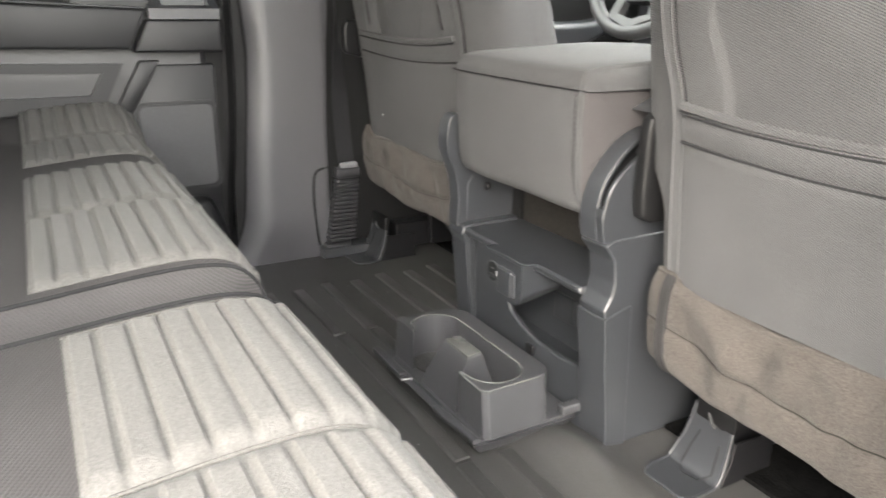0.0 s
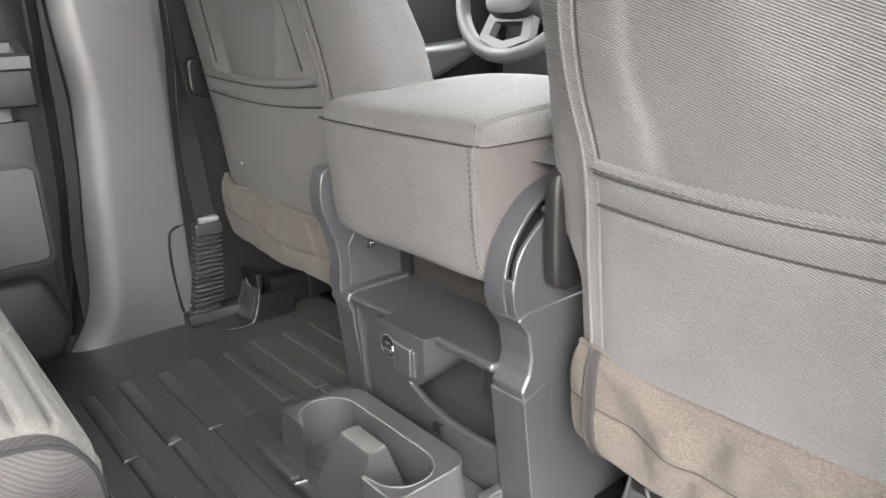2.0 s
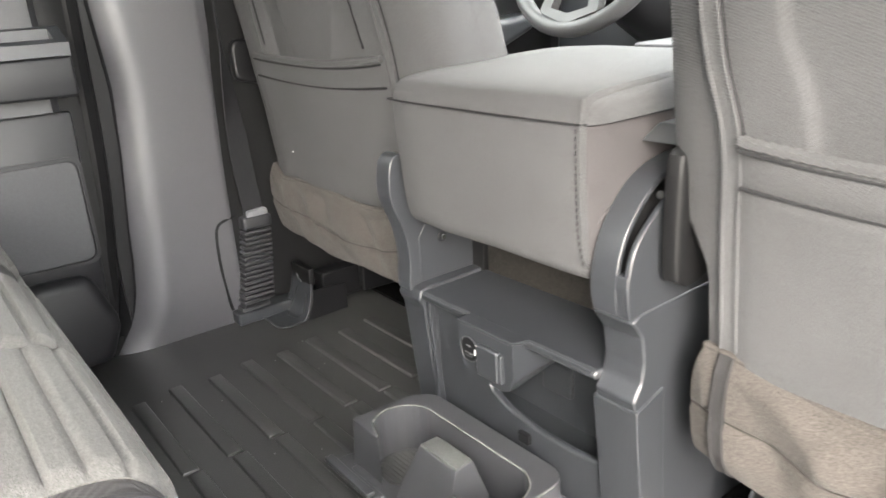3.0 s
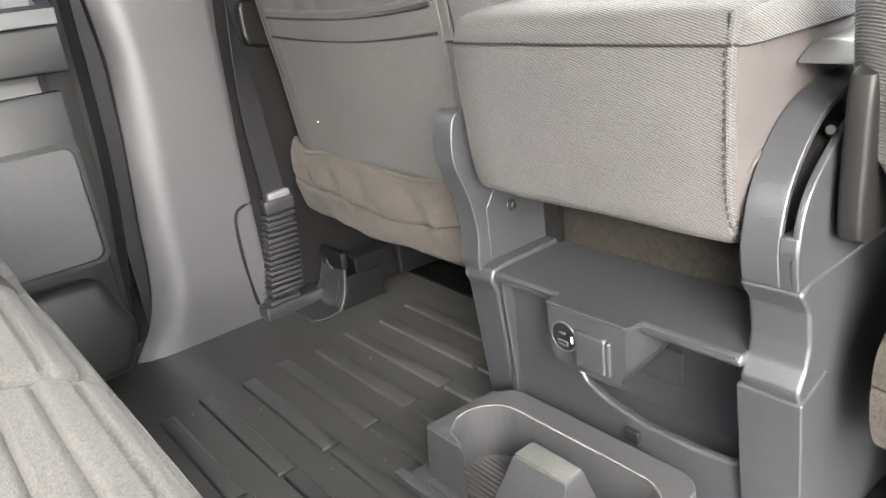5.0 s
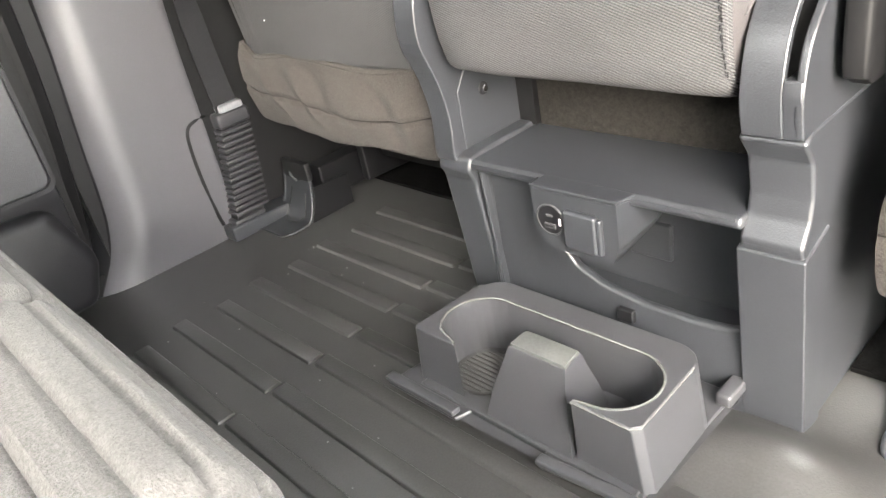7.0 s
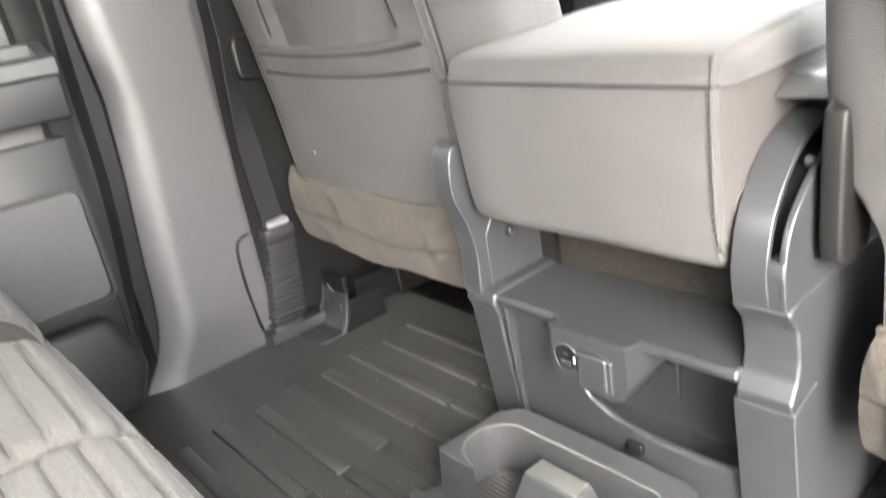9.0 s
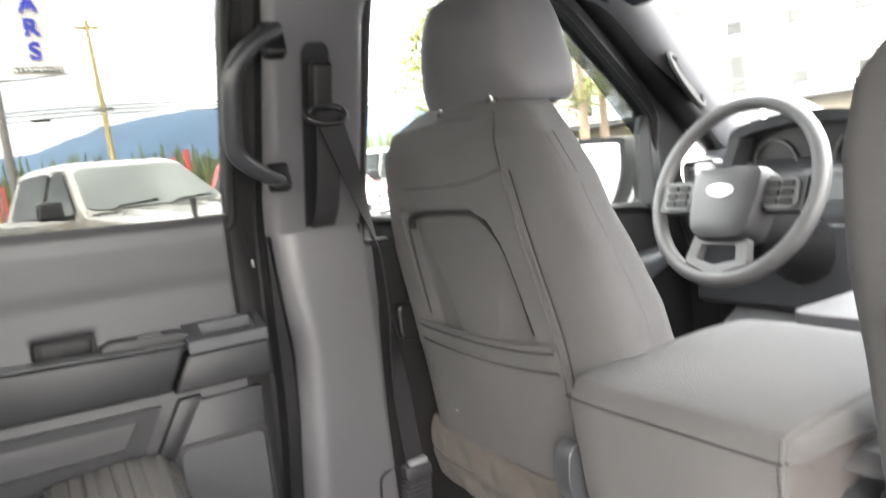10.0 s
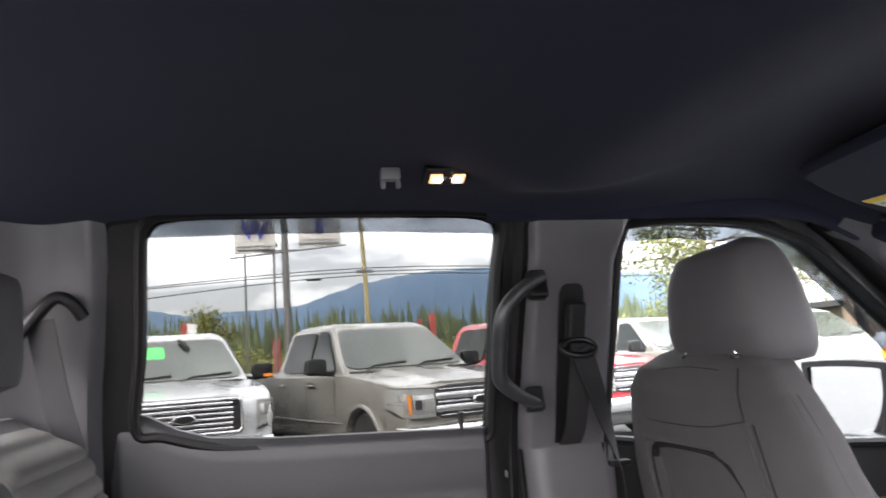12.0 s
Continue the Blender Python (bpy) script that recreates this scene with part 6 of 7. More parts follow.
for hx in (-0.325, 0.12):
    part("rear_headrest", soft_block((hx, -1.11, 1.02), 0.125, 0.05, 0.085, 0.9, 0.45), CLOTH_SMOOTH, rear_back, "padded rear headrest")
    part("headrest_post", tube([(hx, -1.11, 0.88), (hx, -1.11, 0.96)], 0.007, 10), STEEL, rear_back)

# ---- outside: the car lot ----
GROUND_Z = -0.42
ASPHALT = mat("worn_asphalt", (0.075, 0.075, 0.073), 0.85, vary=0.25, grain=60, blotch=0.6, bump=0.5)
ground = solo("ground", sheet(lambda u, v: (lerp(-1500, 300, u), lerp(-900, 900, v), GROUND_Z), 30, 30, (0, 0, -0.2)), ASPHALT, "grey worn asphalt car lot reaching the horizon", "ground", kind="structure")
CHROME = mat("bright_chrome", (0.72, 0.72, 0.73), 0.12, 1.0, vary=0.03)
TYRE = mat("black_tyre", (0.025, 0.025, 0.025), 0.8, vary=0.2, grain=90, bump=0.3)
ALLOY = mat("grey_alloy", (0.42, 0.42, 0.43), 0.3, 0.9, vary=0.06)
SCREEN_GLASS = mat("sky_reflecting_windscreen", (0.085, 0.095, 0.085), 0.05, 0.22, vary=0.2, grain=2, blotch=1.2, spec=0.8)
CAR_GLASS = mat("dark_car_glass", (0.014, 0.017, 0.016), 0.06, vary=0.25, grain=3, blotch=1.5, spec=0.22)
AMBER = mat("amber_lens", (0.80, 0.22, 0.01), 0.25, vary=0.05)
LENS = mat("clear_lamp_lens", (0.26, 0.26, 0.245), 0.12, vary=0.15, grain=40, spec=0.8)
GREEN_NOTE = mat("green_window_note", (0.10, 0.72, 0.16), 0.6, vary=0.08, grain=30)
YELLOW_NOTE = mat("yellow_window_note", (0.75, 0.72, 0.08), 0.6, vary=0.05)


def paint(name, col):
    return mat(name, col, 0.28, 0.15, vary=0.05, grain=200, blotch=0.8, coat=0.7)


def pickup(place, turn, body_mat, label, style, note=False):
    """A parked crew cab pickup; its nose is at the place and looks along +x before the turn."""
    car = thing("pickup_truck", (0, 0, 0), label, "pickup truck", "parked pickups")

    def add(name, bm, m, parent=None, label=""):
        return part(name, bm, m, parent or car, label)

    def nose(x):
        return 1 - 0.075 * smooth(-0.75, 0.0, x) ** 1.5

    def wrap(bm):
        for v in bm.verts:
            v.co.y *= nose(v.co.x)
        return bm
    R = 0.46

    def arch(cx):
        return [(cx + R * math.cos(a), 0.40 + R * math.sin(a)) for a in [math.pi * k / 12 for k in range(13)]]
    side = [(-0.10, 0.60), (-0.02, 0.66), (-0.01, 0.92), (-0.05, 1.02), (-0.12, 1.07), (-0.30, 1.11), (-0.70, 1.17), (-1.42, 1.24), (-1.60, 1.22), (-3.85, 1.23), (-3.88, 1.28), (-5.85, 1.30), (-5.90, 0.62), (-5.25, 0.55)] + arch(-4.66)[::-1] + [(-4.06, 0.46), (-1.54, 0.46)] + arch(-0.94)[::-1]
    add("body", wrap(slab(side, "y", -0.99, 0.99, 0.06, 4)), body_mat, label="painted body")
    add("bonnet_panel", sheet(lambda u, v: (lerp(-0.18, -1.46, u), lerp(-0.66, 0.66, v) * lerp(0.93, 1.0, u), lerp(1.085, 1.245, u ** 0.8) + 0.022 * (1 - (2 * v - 1) ** 2) + 0.014 * math.exp(-((abs(2 * v - 1) - 0.62) / 0.13) ** 2)), 16, 40, (0, 0, -0.03)), body_mat, label="ridged bonnet panel")
    cab = [[(-1.46, -0.93, 1.17), (-1.46, 0.93, 1.17), (-3.86, 0.95, 1.19), (-3.86, -0.95, 1.19)], [(-1.52, -0.915, 1.25), (-1.52, 0.915, 1.25), (-3.84, 0.935, 1.25), (-3.84, -0.935, 1.25)],
           [(-2.26, -0.72, 1.83), (-2.26, 0.72, 1.83), (-3.68, 0.73, 1.85), (-3.68, -0.73, 1.85)], [(-2.48, -0.62, 1.90), (-2.48, 0.62, 1.90), (-3.50, 0.62, 1.91), (-3.50, -0.62, 1.91)]]
    cb = loft(cab)
    bmesh.ops.recalc_face_normals(cb, faces=cb.faces)
    bmesh.ops.bevel(cb, geom=cb.edges[:], offset=0.05, segments=3, affect="EDGES", clamp_overlap=True)
    add("cab", cb, body_mat, label="painted cab roof and pillars")

    def pane(p, m, name, parent=None, label="", thick=0.012, per=4):
        p = [Vector(q) for q in p]
        c = sum(p, Vector()) / len(p)
        n = (p[1] - p[0]).cross(p[-1] - p[0]).normalized()
        if n.dot(c - Vector((-2.9, 0, 1.3))) < 0:
            n = -n
        soft = []
        for i, q in enumerate(p):
            soft += [q.lerp(p[i - 1], 0.10), q.lerp(p[i - 1], 0.03).lerp(p[(i + 1) % len(p)], 0.03), q.lerp(p[(i + 1) % len(p)], 0.10)]
        return add(name, loft([[q - n * 0.02 for q in soft], [q + n * thick for q in soft]]), m, parent, label)
    screen = pane([(-1.553, -0.86, 1.285), (-1.553, 0.86, 1.285), (-2.225, 0.675, 1.80), (-2.225, -0.675, 1.80)], SCREEN_GLASS, "windscreen", label="grey windscreen reflecting the sky")
    add("cowl", box(-1.62, -1.44, -0.84, 0.84, 1.235, 1.262, 0.01), TYRE, label="black cowl grille")
    for wy in (-0.62, 0.10):
        add("wiper", tube([(-1.49, wy, 1.268), (-1.565, wy + 0.12, 1.318), (-1.60, wy + 0.62, 1.350)], 0.012, 6), TYRE)

    def path(u, z, lift=0.0):
        """A point round the front corner on the right side, u from the grille to the wing."""
        q = CORNER[min(len(CORNER) - 1, int(u * (len(CORNER) - 1)))]
        r = CORNER[min(len(CORNER) - 1, int(u * (len(CORNER) - 1)) + 1)]
        f = u * (len(CORNER) - 1) % 1
        p = q.lerp(r, f)
        out = Vector((0.8, 0.6 * u, 0)).normalized() * (lift + 0.022)
        return Vector((p.x + out.x - 0.10 * max(0, z - 0.92) * (1 - u), p.y + out.y, z))

    def corner(s, u0, u1, low, high, lift, m, name, parent=None, label="", nu=12):
        def f(u, v):
            w = lerp(u0, u1, u)
            p = path(w, lerp(low(w), high(w), v), lift)
            return (p.x, s * p.y, p.z)
        return add(name, sheet(f, nu, 3, (-0.03, 0, 0)), m, parent, label)
    flat = lambda z: (lambda u: z)
    for s in (-1, 1):
        pane([(-1.74, s * 0.925, 1.275), (-2.56, s * 0.930, 1.275), (-2.56, s * 0.755, 1.80), (-2.32, s * 0.755, 1.80)], CAR_GLASS, "front_window", label="dark side window")
        pane([(-2.66, s * 0.930, 1.275), (-3.60, s * 0.940, 1.275), (-3.50, s * 0.765, 1.80), (-2.66, s * 0.757, 1.80)], CAR_GLASS, "rear_window", label="dark side window")
        for hx in (-2.34, -3.36):
            add("door_handle", tube([(hx, s * 0.985, 1.10), (hx - 0.02, s * 1.02, 1.105), (hx - 0.17, s * 1.02, 1.105), (hx - 0.19, s * 0.985, 1.10)], 0.018, 8), body_mat)
            add("handle_cup", box(hx - 0.17, hx - 0.02, min(s * 0.985, s * 0.996), max(s * 0.985, s * 0.996), 1.06, 1.15, 0.004), TYRE)
        for dx in (-1.66, -2.61, -3.64):
            add("door_gap", tube([(dx, s * 0.990, 0.52), (dx - 0.02, s * 0.991, 0.9), (dx, s * 0.984, 1.20)], 0.007, 6), TYRE)
        add("side_crease", tube([(-1.45, s * 0.986, 0.66), (-2.5, s * 0.990, 0.64), (-4.15, s * 0.986, 0.66)], 0.018, 8), body_mat)
        add("rocker", box(-4.10, -1.50, min(s * 0.93, s * 0.995), max(s * 0.93, s * 0.995), 0.42, 0.50, 0.02), TYRE, label="dark side step")
        m = add("mirror", soft_block((-1.84, s * 1.15, 1.34), 0.07, 0.135, 0.105, 0.9, 0.5), BLACK, label="black door mirror")
        add("signal", box(-1.80, -1.755, min(s * 1.16, s * 1.29), max(s * 1.16, s * 1.29), 1.26, 1.30, 0.006), AMBER if style == "bars" else BLACK, m)
        add("mirror_arm", box(-1.86, -1.80, min(s * 0.9, s * 1.10), max(s * 0.9, s * 1.10), 1.22, 1.28, 0.01), BLACK)
        add("arch_lip", tube([(-0.94 + 0.475 * math.cos(a), s * 0.985 * nose(-0.94 + 0.475 * math.cos(a)), 0.40 + 0.475 * math.sin(a)) for a in [math.pi * k / 16 for k in range(17)]], 0.028, 8), body_mat)
        if style == "bars":
            lampbox = corner(s, 0.30, 1.0, lambda u: 0.70 + 0.16 * u, flat(1.045), 0.012, LENS, "headlamp", label="clear upright headlamp")
            corner(s, 0.86, 1.0, flat(0.84), flat(1.02), 0.02, AMBER, "amber_lamp", lampbox, nu=4)
            corner(s, 0.36, 0.72, flat(0.88), flat(1.0), 0.02, CHROME, "lamp_bowl", lampbox, nu=5)
            corner(s, 0.28, 0.99, lambda u: 0.675 + 0.16 * u, lambda u: 0.70 + 0.16 * u, 0.016, TYRE, "lamp_edge", lampbox)
        else:
            lampbox = corner(s, 0.0, 1.0, lambda u: 0.755 + 0.10 * smooth(0.6, 1.0, u), lambda u: 1.045 + 0.02 * u, 0.010, LENS, "headlamp", label="clear wide headlamp")
            corner(s, 0.0, 1.0, lambda u: 0.738 + 0.10 * smooth(0.6, 1.0, u), lambda u: 0.755 + 0.10 * smooth(0.6, 1.0, u), 0.013, TYRE, "lamp_edge", lampbox)
            corner(s, 0.0, 1.0, lambda u: 1.045 + 0.02 * u, lambda u: 1.056 + 0.02 * u, 0.013, TYRE, "lamp_edge", lampbox)
            corner(s, 0.50, 0.56, flat(0.80), flat(0.99), 0.026, AMBER, "amber_lamp", lampbox, nu=3)
            corner(s, 0.06, 0.47, flat(0.80), flat(0.985), 0.022, CHROME, "lamp_frame", lampbox, "bright lamp frame", nu=6)
            corner(s, 0.28, 0.42, flat(0.84), flat(0.94), 0.030, TYRE, "lamp_cell", lampbox, nu=3)
            corner(s, 0.08, 0.25, flat(0.83), flat(0.945), 0.030, LENS, "lamp_cell", lampbox, nu=3)
            corner(s, 0.58, 0.94, flat(0.90), flat(0.915), 0.018, CHROME, "lamp_strip", lampbox, nu=5)
            corner(s, 0.60, 0.74, flat(0.945), flat(1.01), 0.018, CHROME, "lamp_bowl", lampbox, nu=4)
        for wx in (-0.94, -4.66):
            t = add("wheel", loft([[(wx + r * math.cos(a), s * y, 0.40 + r * math.sin(a)) for a in [2 * math.pi * k / 32 for k in range(32)]] for r, y in ((0.28, 0.93), (0.36, 0.945), (0.398, 0.92), (0.40, 0.76), (0.36, 0.70), (0.25, 0.70))]), TYRE, label="black tyre")
            add("rim", disc((wx, s * 0.88, 0.40), (0, s, 0), 0.275, 0.025, 28, 0.008), ALLOY, t, "grey alloy rim")
            for k in range(6):
                a = 2 * math.pi * k / 6
                add("rim_spoke", tube([(wx, s * 0.925, 0.40), (wx + 0.25 * math.cos(a), s * 0.915, 0.40 + 0.25 * math.sin(a))], [0.05, 0.03], 6, flat=0.5), ALLOY, t)
            add("arch_liner", loft([[(wx + 0.455 * math.cos(a), s * y, 0.40 + 0.455 * math.sin(a)) for a in [math.pi * k / 14 for k in range(15)]] for y in (0.55, 0.90)], cap=False, closed=False), TYRE)
    g = add("grille", slab(bend([(-0.60, 0.93), (-0.52, 0.74), (0.0, 0.72), (0.52, 0.74), (0.60, 0.93), (0.54, 1.055), (0.0, 1.075), (-0.54, 1.055)], 3), "x", -0.06, 0.014, 0.01, 2), TYRE, label="wide front grille")
    if style == "bars":
        for k in range(6):
            z = 0.772 + 0.052 * k
            add("grille_bar", box(0.008, 0.045, -0.50, 0.50, z - 0.016, z + 0.016, 0.010, 3), CHROME, g, "bright grille bar")
        for s in (-1, 1):
            for k in range(9):
                add("grille_fin", box(0.010, 0.022, s * 0.545 - 0.035, s * 0.545 + 0.035, 0.765 + 0.031 * k, 0.772 + 0.031 * k, 0.002, 1), BLACK, g)
        add("grille_frame", tube([(0.018, a, b + 0.90) for a, b in rounded(1.18, 0.345, 0.05)], 0.020, 8, True), CHROME, g)
    else:
        for z0, z1 in ((0.795, 0.865), (0.925, 0.995)):
            add("grille_bar", box(0.008, 0.050, -0.575, 0.575, z0, z1, 0.012, 3), CHROME, g, "broad bright grille bar")
        add("grille_bar", box(0.006, 0.022, -0.54, 0.54, 0.885, 0.905, 0.004), CHROME, g)
        add("grille_bar", box(0.006, 0.022, -0.52, 0.52, 1.022, 1.036, 0.004), CHROME, g)
        add("grille_bar", box(0.006, 0.022, -0.50, 0.50, 0.752, 0.766, 0.004), CHROME, g)
    add("badge", loft([[(d, 0.118 * s * math.cos(a), 0.895 + 0.048 * s * math.sin(a)) for a in [2 * math.pi * k / 28 for k in range(28)]] for s, d in ((1, 0.04), (1, 0.062), (0.88, 0.066))]), CHROME, g, "plain oval badge")
    add("badge_field", loft([[(d, 0.098 * s * math.cos(a), 0.895 + 0.036 * s * math.sin(a)) for a in [2 * math.pi * k / 28 for k in range(28)]] for s, d in ((1, 0.062), (1, 0.070))]), BLACK, g)
    add("bumper", wrap(slab([(-0.22, 0.46), (0.06, 0.46), (0.09, 0.50), (0.09, 0.62), (0.05, 0.665), (-0.22, 0.665)], "y", -1.0, 1.0, 0.03, 3)), CHROME, label="bright front bumper")
    add("air_dam", wrap(slab([(-0.2, 0.26), (0.02, 0.30), (0.03, 0.47), (-0.2, 0.47)], "y", -0.88, 0.88, 0.02)), TYRE)
    add("bed_floor", box(-5.80, -3.92, -0.85, 0.85, 1.285, 1.292), TYRE)
    add("antenna_fin", slab([(-2.95, 1.90), (-2.80, 1.90), (-2.90, 1.955), (-2.94, 1.955)], "y", -0.03, 0.03, 0.006), TYRE)
    if note:
        def stuck(y0, y1, t0, t1, m, nm, lab):
            at = lambda y, t: (lerp(-1.60, -2.225, t) + 0.016, y, lerp(1.285, 1.80, t) + 0.016)
            pane([at(y0, t0), at(y1, t0), at(y1, t1), at(y0, t1)], m, nm, screen, lab, 0.004)
        stuck(-0.34, -0.06, 0.52, 0.82, GREEN_NOTE, "price_note", "bright green paper note")
        stuck(0.10, 0.50, 0.03, 0.12, GREEN_NOTE, "price_note", "bright green paper note")
        stuck(0.62, 0.71, 0.30, 0.42, YELLOW_NOTE, "yellow_tag", "small yellow tag")
        at = lambda y, t: Vector((lerp(-1.553, -2.225, t) + 0.03, y, lerp(1.285, 1.80, t) + 0.03))
        add("mirror_base", tube([at(0.12, 0.97), at(0.18, 0.86), at(0.24, 0.72)], [0.012, 0.035, 0.02], 8), TYRE, screen)
    car.matrix_basis = Matrix.Translation((*place, GROUND_Z)) @ Matrix.Rotation(radians(turn), 4, "Z")
    return car


CORNER = [Vector(p) for p in spline([(0.005, 0.585, 0), (-0.005, 0.72, 0), (-0.04, 0.84, 0), (-0.13, 0.925, 0), (-0.34, 0.975, 0)], 6)]
SILVER = paint("silver_grey_paint", (0.21, 0.20, 0.178))
WHITE_PAINT = paint("white_paint", (0.44, 0.45, 0.455))
RED_PAINT = paint("red_paint", (0.42, 0.02, 0.03))
pickup((-7.41, -1.74), 12, WHITE_PAINT, "white crew cab pickup with a green windscreen note", "bars", True)
pickup((-7.17, 1.38), 19.8, SILVER, "silver grey crew cab pickup parked on the lot", "twin")
pickup((-9.0, 4.3), 19, RED_PAINT, "red crew cab pickup parked on the lot", "twin")
pickup((-10.6, 7.4), 19, SILVER, "silver crew cab pickup farther along the row", "twin")
pickup((-10.6, 10.9), 19, WHITE_PAINT, "white pickup farther along the row", "bars")
pickup((-6.2, 13.4), 20, WHITE_PAINT, "white pickup near the building", "twin")

# sign pole with two hanging banners
POLE = mat("grey_painted_steel", (0.13, 0.125, 0.12), 0.5, 0.3, vary=0.15, grain=30)
BANNER = mat("white_banner_cloth", (0.56, 0.54, 0.50), 0.8, vary=0.05, grain=20)
BLUE_INK = mat("blue_banner_ink", (0.02, 0.03, 0.33), 0.7, vary=0.05)
DARK_INK = mat("dark_banner_ink", (0.06, 0.06, 0.05), 0.7, vary=0.05)
sign = thing("banner_pole", (-12.0, -0.66, GROUND_Z), "tall grey sign pole with two hanging white banners", "sign pole")
part("pole", tube([(-12.05, -0.60, GROUND_Z), (-12.05, -0.64, 4.0), (-12.05, -0.66, 9.0)], 0.062, 14), POLE, sign)
part("arm", tube([(-12.0, -1.55, 2.83), (-12.0, -0.6, 2.92), (-12.0, 0.42, 3.01)], 0.014, 8), POLE, sign)


def letters(word, x, y, z, step, size, parent):
    for k, ch in enumerate(word):
        cu = bpy.data.curves.new("letter", "FONT")
        cu.body, cu.size, cu.extrude, cu.align_x, cu.offset = ch, size, 0.004, "CENTER", 0.012
        tmp = bpy.data.objects.new("letter", cu)
        me = bpy.data.meshes.new_from_object(tmp)
        bpy.data.objects.remove(tmp)
        me.transform(Matrix.Translation(Vector((x, y, z - step * k)) - ROOT[parent]) @ Matrix.Rotation(radians(90), 4, "Z") @ Matrix.Rotation(radians(90), 4, "X"))
        me.materials.append(BLUE_INK)
        ob = new("letter", me)
        ob.parent = parent
        ROOT[ob] = ROOT[parent]


def banner(y0, y1, low, word, top, step, size):
    def cloth(u, v):
        return (-12.0 + 0.02 * math.sin(5 * u + 2 * v), lerp(y0, y1, u) + 0.01 * math.sin(3 * v), lerp(low, 5.3, v))
    b = part("banner", sheet(cloth, 10, 20, (-0.006, 0, 0)), BANNER, sign, "white cloth banner with blue letters")
    letters(word, -11.965, (y0 + y1) / 2, top, step, size, b)
    part("number_strip", box(-11.975, -11.965, y0 + 0.04, y1 - 0.04, low + 0.05, low + 0.13), DARK_INK, b)
    for k in range(10):
        yy = lerp(y0 + 0.07, y1 - 0.07, k / 9)
        part("print_bar", box(-11.965, -11.958, yy - 0.016, yy + 0.016, low + 0.07, low + 0.11), WHITE_PRINT, b)


banner(-1.47, -0.79, 2.90, "NEW", 4.07, 0.45, 0.42)
banner(-0.40, 0.33, 2.99, "CARS", 4.28, 0.35, 0.36)
part("banner_rod", box(-12.02, -11.99, -1.0, -0.36, 2.93, 2.955), POLE, sign)
for y in (-1.35, -0.83):
    lp = thing("lamp_post", (-13.0, y, GROUND_Z), "thin dark lamp post behind the parked pickups", "lamp post", "lot lamp posts")
    part("pole", tube([(-13.0, y, GROUND_Z), (-13.0, y, 3.2)], 0.020, 8), POLE, lp)
    part("head", box(-13.1, -12.9, y - 0.07, y + 0.07, 3.18, 3.24, 0.02), POLE, lp)
pole = thing("utility_pole", (-30.0, 2.75, GROUND_Z), "weathered wooden utility pole with cables", "utility pole")
WOOD = mat("yellow_grey_pole_wood", (0.33, 0.27, 0.12), 0.85, vary=0.25, grain=20, bump=0.4)
part("mast", tube([(-30, 2.85, GROUND_Z), (-30, 2.75, 4.5), (-30, 2.62, 8.1)], [0.115, 0.10, 0.08], 12), WOOD, pole)
part("crossarm", box(-30.05, -29.95, 2.2, 3.05, 7.75, 7.87), WOOD, pole)
part("bracket", box(-30.1, -29.9, 2.4, 3.1, 4.7, 4.82), POLE, pole)
for k, (z, dz) in enumerate(((4.9, 1.0), (4.6, 1.3), (4.75, 0.8))):
    part("cable", tube(spline([(-30 + 0.5 * k, -30, z - dz), (-30, -12, z - dz * 0.8), (-30, 2.75, z), (-31, 18, z - dz * 0.35), (-33, 40, z - dz * 0.2)], 6), 0.022, 5), TYRE, pole)
part("splice", box(-30.02, -29.98, 0.3, 0.9, 4.43, 4.53), TYRE, pole)

RED_WOOD = mat("red_painted_post", (0.30, 0.05, 0.04), 0.7, vary=0.2, grain=20)
for y, z, w in ((-2.62, 1.95, 0.11), (-0.84, 1.54, 0.075), (2.22, 1.80, 0.05), (2.50, 1.92, 0.06), (-1.20, 1.0, 0.08)):
    solo("red_post", box(-15.0 - w, -15.0 + w, y - w, y + w, GROUND_Z, z, 0.02), RED_WOOD, "red painted square post by the lot edge", "post", "red posts")
solo("notice_board", box(-14.88, -14.84, -2.60, -2.42, 1.60, 1.93, 0.01), LABEL_PAPER, "small white notice on a red post", "notice")
fence = thing("lot_fence", (-17.0, 0, GROUND_Z), "dark rail fence behind the parked pickups", "fence")
for k in range(14):
    part("post", box(-17.03, -16.97, -9 + k * 1.5 - 0.03, -9 + k * 1.5 + 0.03, GROUND_Z, 0.62), POLE, fence)
for z in (0.05, 0.35, 0.58):
    part("rail", box(-17.02, -16.98, -9.5, 11.5, z - 0.02, z + 0.02), POLE, fence)

# trees, woods and hills
BARK = mat("brown_bark", (0.16, 0.12, 0.085), 0.9, vary=0.3, grain=14, blotch=2, bump=0.8)
LEAF = mat("fresh_green_leaves", (0.085, 0.10, 0.024), 0.7, vary=0.35, grain=3, blotch=0.8, col2=(0.15, 0.16, 0.04))
FIR = mat("dark_fir_needles", (0.050, 0.075, 0.036), 0.8, vary=0.45, grain=0.5, blotch=0.05, col2=(0.095, 0.115, 0.05))
SHRUB = mat("yellow_green_scrub", (0.18, 0.185, 0.045), 0.8, vary=0.4, grain=0.8, blotch=0.1)


